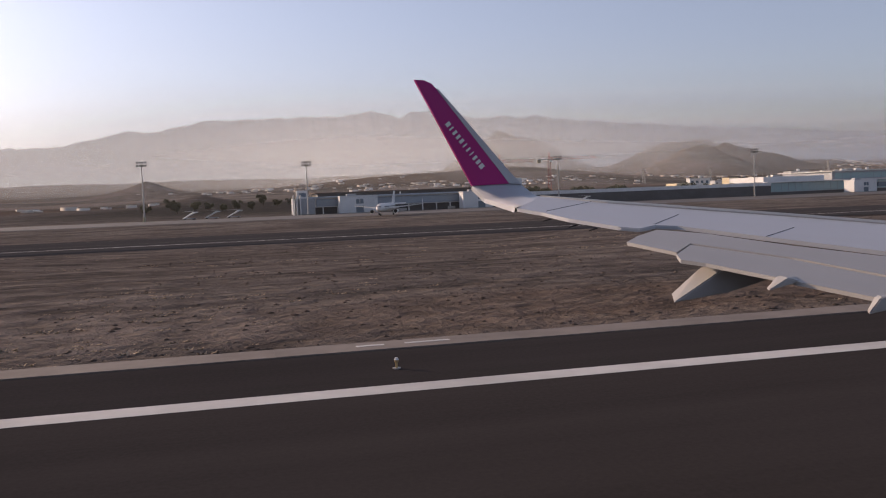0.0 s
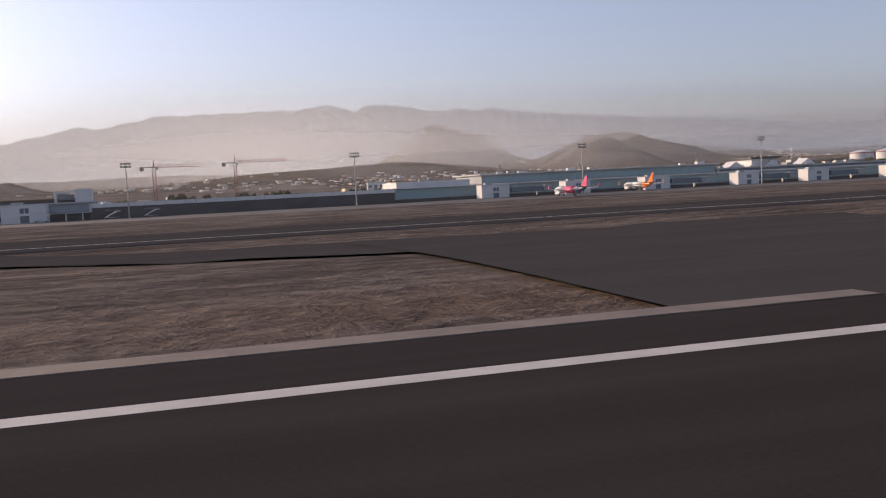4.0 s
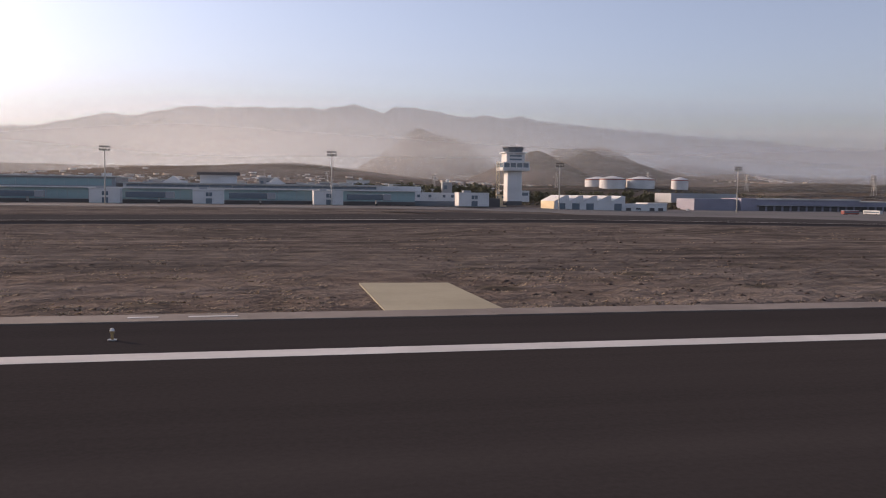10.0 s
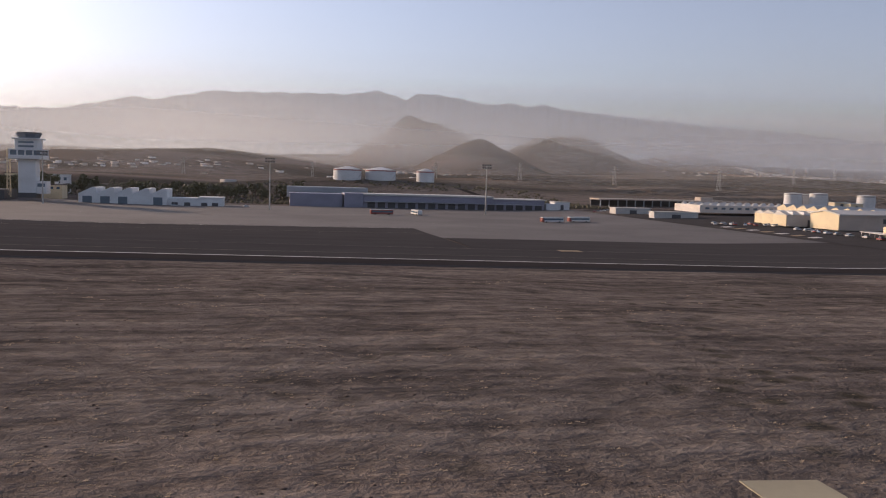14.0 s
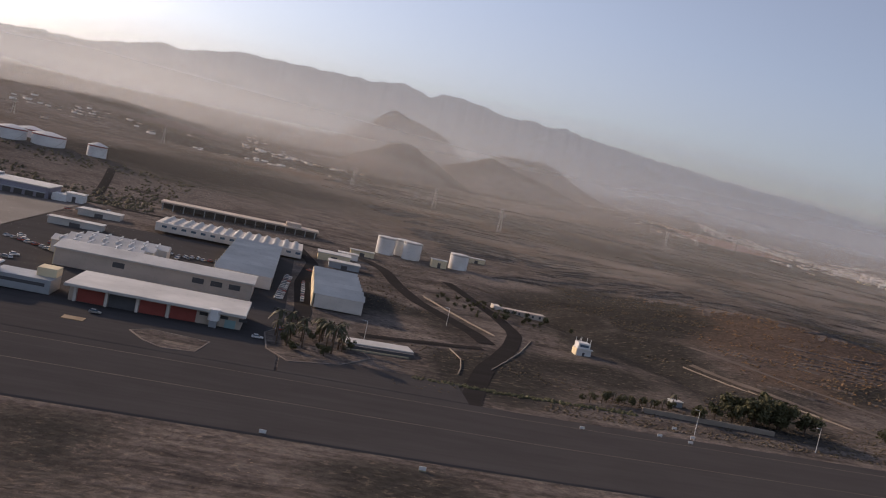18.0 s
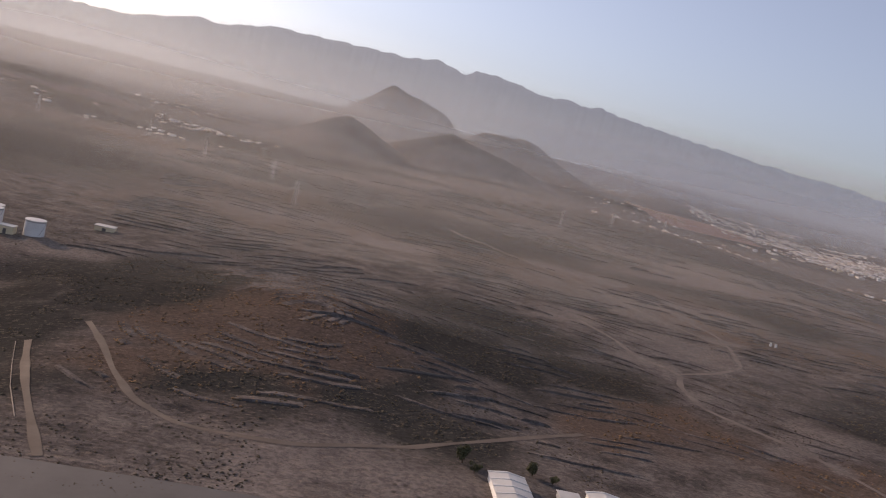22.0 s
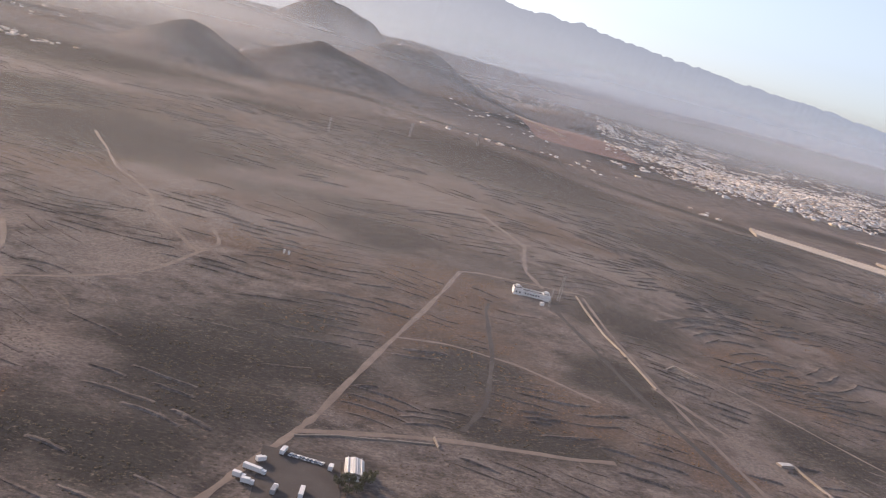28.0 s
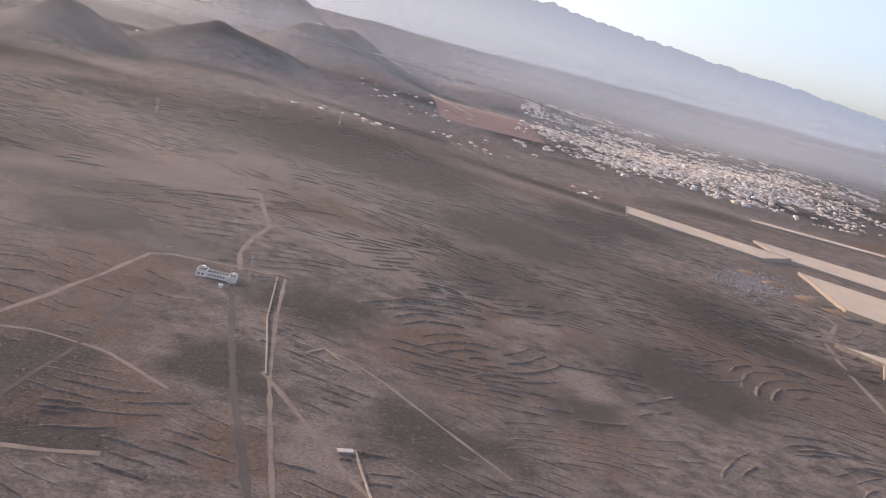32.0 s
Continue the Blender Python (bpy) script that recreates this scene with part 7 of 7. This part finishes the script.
# ---- evening haze over the plain: added translucent sheets stand in, scattering the real light ----
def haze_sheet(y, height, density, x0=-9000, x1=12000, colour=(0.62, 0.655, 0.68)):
    m, nt, b = graph("haze_stand_in", 1.0)
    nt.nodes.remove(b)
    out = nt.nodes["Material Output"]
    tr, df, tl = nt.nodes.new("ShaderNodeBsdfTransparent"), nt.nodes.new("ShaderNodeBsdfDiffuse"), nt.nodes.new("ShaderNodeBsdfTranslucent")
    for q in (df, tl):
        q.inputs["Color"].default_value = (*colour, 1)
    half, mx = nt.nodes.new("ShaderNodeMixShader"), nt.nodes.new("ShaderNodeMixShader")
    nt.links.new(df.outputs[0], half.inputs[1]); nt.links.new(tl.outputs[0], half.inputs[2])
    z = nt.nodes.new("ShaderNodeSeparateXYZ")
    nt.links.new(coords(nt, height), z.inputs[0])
    # share of light passed on is set by x, imitating scatter towards the low sun
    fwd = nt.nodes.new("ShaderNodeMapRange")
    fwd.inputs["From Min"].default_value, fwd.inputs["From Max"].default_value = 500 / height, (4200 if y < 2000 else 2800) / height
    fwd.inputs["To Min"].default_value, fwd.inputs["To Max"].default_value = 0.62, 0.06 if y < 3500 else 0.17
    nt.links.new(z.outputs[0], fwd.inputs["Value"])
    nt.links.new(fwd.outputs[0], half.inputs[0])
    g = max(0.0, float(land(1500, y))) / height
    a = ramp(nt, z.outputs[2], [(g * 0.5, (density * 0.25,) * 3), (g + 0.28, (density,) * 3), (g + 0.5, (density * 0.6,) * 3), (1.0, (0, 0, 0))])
    # density set by x puts sun-side glow over the western plain, thinning out eastwards; a near bank thins at both ends
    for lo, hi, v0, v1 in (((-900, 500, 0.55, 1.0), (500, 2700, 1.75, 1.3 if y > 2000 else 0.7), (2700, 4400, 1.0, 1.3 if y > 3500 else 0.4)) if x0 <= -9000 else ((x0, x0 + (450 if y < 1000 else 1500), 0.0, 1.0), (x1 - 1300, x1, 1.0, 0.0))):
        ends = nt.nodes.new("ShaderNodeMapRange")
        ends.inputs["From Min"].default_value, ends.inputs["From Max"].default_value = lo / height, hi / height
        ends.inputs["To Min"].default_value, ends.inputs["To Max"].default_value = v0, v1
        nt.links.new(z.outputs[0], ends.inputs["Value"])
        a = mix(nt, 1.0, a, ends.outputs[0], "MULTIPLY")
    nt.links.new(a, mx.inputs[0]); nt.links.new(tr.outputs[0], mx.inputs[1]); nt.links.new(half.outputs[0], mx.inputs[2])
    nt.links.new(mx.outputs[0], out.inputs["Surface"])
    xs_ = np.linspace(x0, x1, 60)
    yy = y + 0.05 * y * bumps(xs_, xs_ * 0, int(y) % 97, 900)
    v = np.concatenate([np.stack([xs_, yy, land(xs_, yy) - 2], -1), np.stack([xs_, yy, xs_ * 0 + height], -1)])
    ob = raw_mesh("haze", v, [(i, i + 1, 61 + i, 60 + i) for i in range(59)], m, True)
    return tagged(ob, "translucent upright sheet standing in for evening haze and glare", "haze", kind="structure")


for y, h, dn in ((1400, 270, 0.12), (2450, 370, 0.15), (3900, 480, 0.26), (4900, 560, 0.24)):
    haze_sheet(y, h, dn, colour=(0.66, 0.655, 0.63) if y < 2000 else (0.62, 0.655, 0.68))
# near sheets added to imitate the veil of glare on the window
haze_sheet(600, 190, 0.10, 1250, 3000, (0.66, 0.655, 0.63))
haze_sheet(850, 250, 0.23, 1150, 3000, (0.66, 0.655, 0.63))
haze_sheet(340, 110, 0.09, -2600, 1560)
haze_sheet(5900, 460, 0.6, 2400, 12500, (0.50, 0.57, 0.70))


def haze_glare_layer(x0, x1, y0, y1, z, density):
    """Added level sheet imitating haze and window glare over the fields, thinning out at its borders."""
    m, nt, b = graph("level_glare_stand_in", 1.0)
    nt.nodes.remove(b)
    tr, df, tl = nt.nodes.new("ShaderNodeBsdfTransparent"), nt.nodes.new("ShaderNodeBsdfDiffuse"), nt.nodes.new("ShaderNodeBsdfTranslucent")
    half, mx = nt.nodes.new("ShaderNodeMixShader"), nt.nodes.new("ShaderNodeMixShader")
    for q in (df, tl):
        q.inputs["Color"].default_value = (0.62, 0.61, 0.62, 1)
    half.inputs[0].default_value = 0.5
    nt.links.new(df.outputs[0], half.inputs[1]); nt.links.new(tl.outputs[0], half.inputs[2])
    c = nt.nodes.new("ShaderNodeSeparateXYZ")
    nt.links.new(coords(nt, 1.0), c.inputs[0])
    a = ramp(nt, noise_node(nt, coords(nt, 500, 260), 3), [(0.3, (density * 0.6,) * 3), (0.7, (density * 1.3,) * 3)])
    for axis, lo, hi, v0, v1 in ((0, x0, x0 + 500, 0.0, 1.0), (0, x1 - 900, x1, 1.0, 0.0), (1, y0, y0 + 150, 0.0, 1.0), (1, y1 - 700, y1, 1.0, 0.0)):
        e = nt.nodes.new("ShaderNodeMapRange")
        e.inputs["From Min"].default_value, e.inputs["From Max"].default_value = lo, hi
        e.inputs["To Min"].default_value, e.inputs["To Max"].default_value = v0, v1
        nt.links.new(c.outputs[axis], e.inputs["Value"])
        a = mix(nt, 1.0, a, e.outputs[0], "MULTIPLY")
    nt.links.new(a, mx.inputs[0]); nt.links.new(tr.outputs[0], mx.inputs[1]); nt.links.new(half.outputs[0], mx.inputs[2])
    nt.links.new(mx.outputs[0], nt.nodes["Material Output"].inputs["Surface"])
    gx_, gy_ = np.meshgrid(np.linspace(x0, x1, 20), np.linspace(y0, y1, 20))
    v = np.stack([gx_, gy_, z + 0 * gx_], -1).reshape(-1, 3)
    ob = raw_mesh("haze", v, [(j * 20 + i, j * 20 + i + 1, j * 20 + 21 + i, j * 20 + 20 + i) for j in range(19) for i in range(19)], m, True)
    return tagged(ob, "translucent level sheet standing in for haze and window glare", "haze", kind="structure")


haze_glare_layer(1900, 4600, 120, 3200, 62, 0.085)

# ---- the airliner's own wing, as it stands at the start of the run ----
wg = thing("aircraft_wing", 6.9, 0, 0.01, label="white airliner wing with magenta winglet and lowered flaps", category="aircraft wing")
dih = lambda x, y: 2.9 + 0.14 * y


def panel(outline, th, drop=0.0, crown=0.0):
    bm = bmesh.new()
    up = [bm.verts.new((x, y, dih(x, y) - drop)) for x, y in outline]
    lo = [bm.verts.new((x, y, dih(x, y) - drop - th)) for x, y in outline]
    bm.faces.new(up); bm.faces.new(lo[::-1])
    for i in range(len(up)):
        j = (i + 1) % len(up)
        bm.faces.new((up[i], lo[i], lo[j], up[j]))
    bmesh.ops.recalc_face_normals(bm, faces=bm.faces)
    e = [q for q in bm.edges if abs((q.verts[0].co - q.verts[1].co).z) < th * 0.6]
    bmesh.ops.bevel(bm, geom=e, offset=th * 0.25, segments=2, affect="EDGES")
    return bm


M_WING = coat("white_wing_paint", (0.46, 0.47, 0.50), 0.4, 0, 0.12, 2)
M_FLAP = coat("grey_flap_paint", (0.40, 0.385, 0.37), 0.45, 0, 0.15, 2)
part("main_panel", panel([(4.83, 13.35), (5.66, 12.48), (6.71, 11.49), (7.54, 10.68), (8.37, 9.83), (14.1, 4.0), (10.15, 4.0), (7.01, 8.24), (6.27, 9.32), (5.61, 10.31), (5.35, 10.42), (5.05, 10.25), (4.87, 10.42), (4.46, 11.22), (4.3, 11.82), (4.08, 12.27), (4.33, 12.6), (4.59, 12.96)], 0.05), M_WING, wg)
part("leading_edge", panel([(4.85, 13.37), (5.68, 12.50), (6.73, 11.51), (7.56, 10.70), (8.39, 9.85), (14.12, 4.0), (13.9, 4.0), (8.20, 9.77), (7.40, 10.60), (6.58, 11.38), (5.56, 12.38)], 0.05, -0.02), M_STEEL, wg, "bare metal leading edge")
# black sheet added below the gap to paint its shade
part("gap_shade", panel([(5.3, 10.5), (6.3, 9.5), (7.0, 8.4), (10.2, 4.0), (9.8, 4.0), (6.7, 7.9), (6.0, 8.9), (5.2, 10.1)], 0.08, 0.12), M_BLACK, wg, "black panel painting the shade in the gap above the flap")
part("outer_flap", panel([(4.52, 9.53), (4.83, 9.86), (5.25, 10.19), (5.71, 9.78), (6.25, 8.85), (6.86, 8.06), (9.95, 4.0), (7.55, 4.0), (6.22, 7.32), (5.84, 8.28), (5.2, 9.27), (4.79, 8.84)], 0.04, 0.012), M_FLAP, wg, "grey lowered flap")
# second black sheet, painted shade for the slot between both flaps
part("slot_shade", panel([(5.2, 9.32), (5.86, 8.30), (6.24, 7.35), (7.6, 4.0), (7.3, 4.0), (6.05, 7.2), (5.7, 8.15), (5.1, 9.1)], 0.06, 0.09), M_BLACK, wg, "black panel painting the shade in the slot between the flaps")
part("rear_flap", panel([(4.73, 8.73), (5.15, 9.18), (5.79, 8.2), (6.15, 7.23), (7.45, 4.0), (6.62, 4.0), (5.55, 6.52), (5.17, 7.42), (4.81, 8.25), (4.64, 8.48)], 0.04, 0.012), M_FLAP, wg, "grey lowered rear flap")
for (x0, y0), (x1, y1) in (((6.27, 9.36), (6.97, 9.81)), ((5.38, 10.5), (6.07, 11.13)), ((4.4, 11.9), (5.4, 12.6))):
    part("panel_seam", tube((x0, y0, dih(x0, y0) - 0.004), (x1, y1, dih(x1, y1) - 0.004), 0.009, n=5), M_BLACK, wg)
for px, py in ((4.36, 11.6), (4.52, 11.05), (4.68, 10.75)):
    part("static_wick", tube((px, py, dih(px, py) - 0.06), (px - 0.13, py - 0.02, dih(px, py) - 0.09), 0.012, 0.006, 5), M_BLACK, wg)
tp = bmesh.new()
rings = [[(4.107, 14.8, 4.992), (4.448, 14.8, 5.0), (4.782, 14.8, 5.008), (5.002, 14.8, 4.991)], [(4.218, 14.4, 4.759), (4.492, 14.4, 4.768), (4.799, 14.4, 4.796), (5.108, 14.4, 4.794)],
         [(4.16, 13.5, 4.70), (4.42, 13.5, 4.715), (4.70, 13.6, 4.74), (4.98, 13.8, 4.77)], [(4.07, 12.32, 4.625), (4.33, 12.6, 4.664), (4.59, 12.96, 4.714), (4.83, 13.35, 4.769)]]
low = [[tp.verts.new(Vector(p) + Vector((0, 0.05, -0.07))) for p in row] for row in rings]
rings = [[tp.verts.new(p) for p in row] for row in rings]
for a in range(3):
    for b in range(3):
        for grid_, flip in ((rings, 1), (low, -1)):
            q = tp.faces.new([grid_[a][b], grid_[a][b + 1], grid_[a + 1][b + 1], grid_[a + 1][b]][::flip])
            q.smooth = True
    for b in (0, 3):
        tp.faces.new((rings[a][b], rings[a + 1][b], low[a + 1][b], low[a][b]))
bmesh.ops.recalc_face_normals(tp, faces=tp.faces)
part("tip_blend", tp, M_WING, wg, "white curve into the winglet")
fin = part("winglet", prism([(4.107, 4.99), (4.782, 5.006), (3.513, 6.684), (3.446, 6.761), (3.319, 6.82), (3.151, 6.831)], 14.76, 14.84), M_MAGENTA, wg, "magenta winglet panel")
part("leading_strip", prism([(4.782, 5.006), (5.002, 4.99), (4.739, 5.279), (4.291, 5.814), (3.803, 6.39), (3.553, 6.674), (3.513, 6.684)], 14.75, 14.85), M_WING, fin, "white leading edge strip")
for i, w in enumerate((1.3, 0.5, 0.9, 0.9, 1.0, 0.45, 0.6, 0.4, 0.9, 1.0, 1.4)):
    t = (i + 0.5) / 11
    x, z = 3.68 + 0.63 * t, 6.10 - 0.81 * t
    ux, uz, hx_, hz2 = 0.0165 * w, -0.0213 * w, 0.036, 0.028
    part("lettering_bar", prism([(x - ux - hx_, z - uz - hz2), (x + ux - hx_, z + uz - hz2), (x + ux + hx_, z + uz + hz2), (x - ux + hx_, z - uz + hz2)], 14.745, 14.757), M_WHITE, fin)


def fairing(points, label):
    bm = bmesh.new()
    for p in points:
        bm.verts.new(p)
    bmesh.ops.convex_hull(bm, input=bm.verts)
    bmesh.ops.bevel(bm, geom=list(bm.edges), offset=0.012, segments=2, affect="EDGES")
    return part("track_fairing", bm, M_FLAP, wg, label)


fairing([(4.45, 8.30, 3.64), (5.05, 8.30, 3.97), (5.70, 8.30, 3.85), (5.10, 8.30, 3.71), (4.59, 8.62, 3.69), (4.96, 8.62, 3.97), (5.90, 8.62, 3.88)], "long grey flap track fairing with a blunt tail")
fairing([(4.90, 7.30, 3.84), (5.12, 7.30, 3.95), (5.26, 7.30, 3.91), (5.09, 7.30, 3.88), (5.01, 7.50, 3.83), (5.14, 7.50, 3.96), (5.35, 7.50, 3.94)], "small grey flap hinge fairing")
fairing([(5.18, 6.30, 3.72), (5.31, 6.30, 3.86), (5.48, 6.30, 3.83), (5.40, 6.30, 3.75), (5.33, 6.50, 3.71), (5.42, 6.50, 3.85), (5.66, 6.50, 3.85)], "grey flap track fairing with a blunt tail")
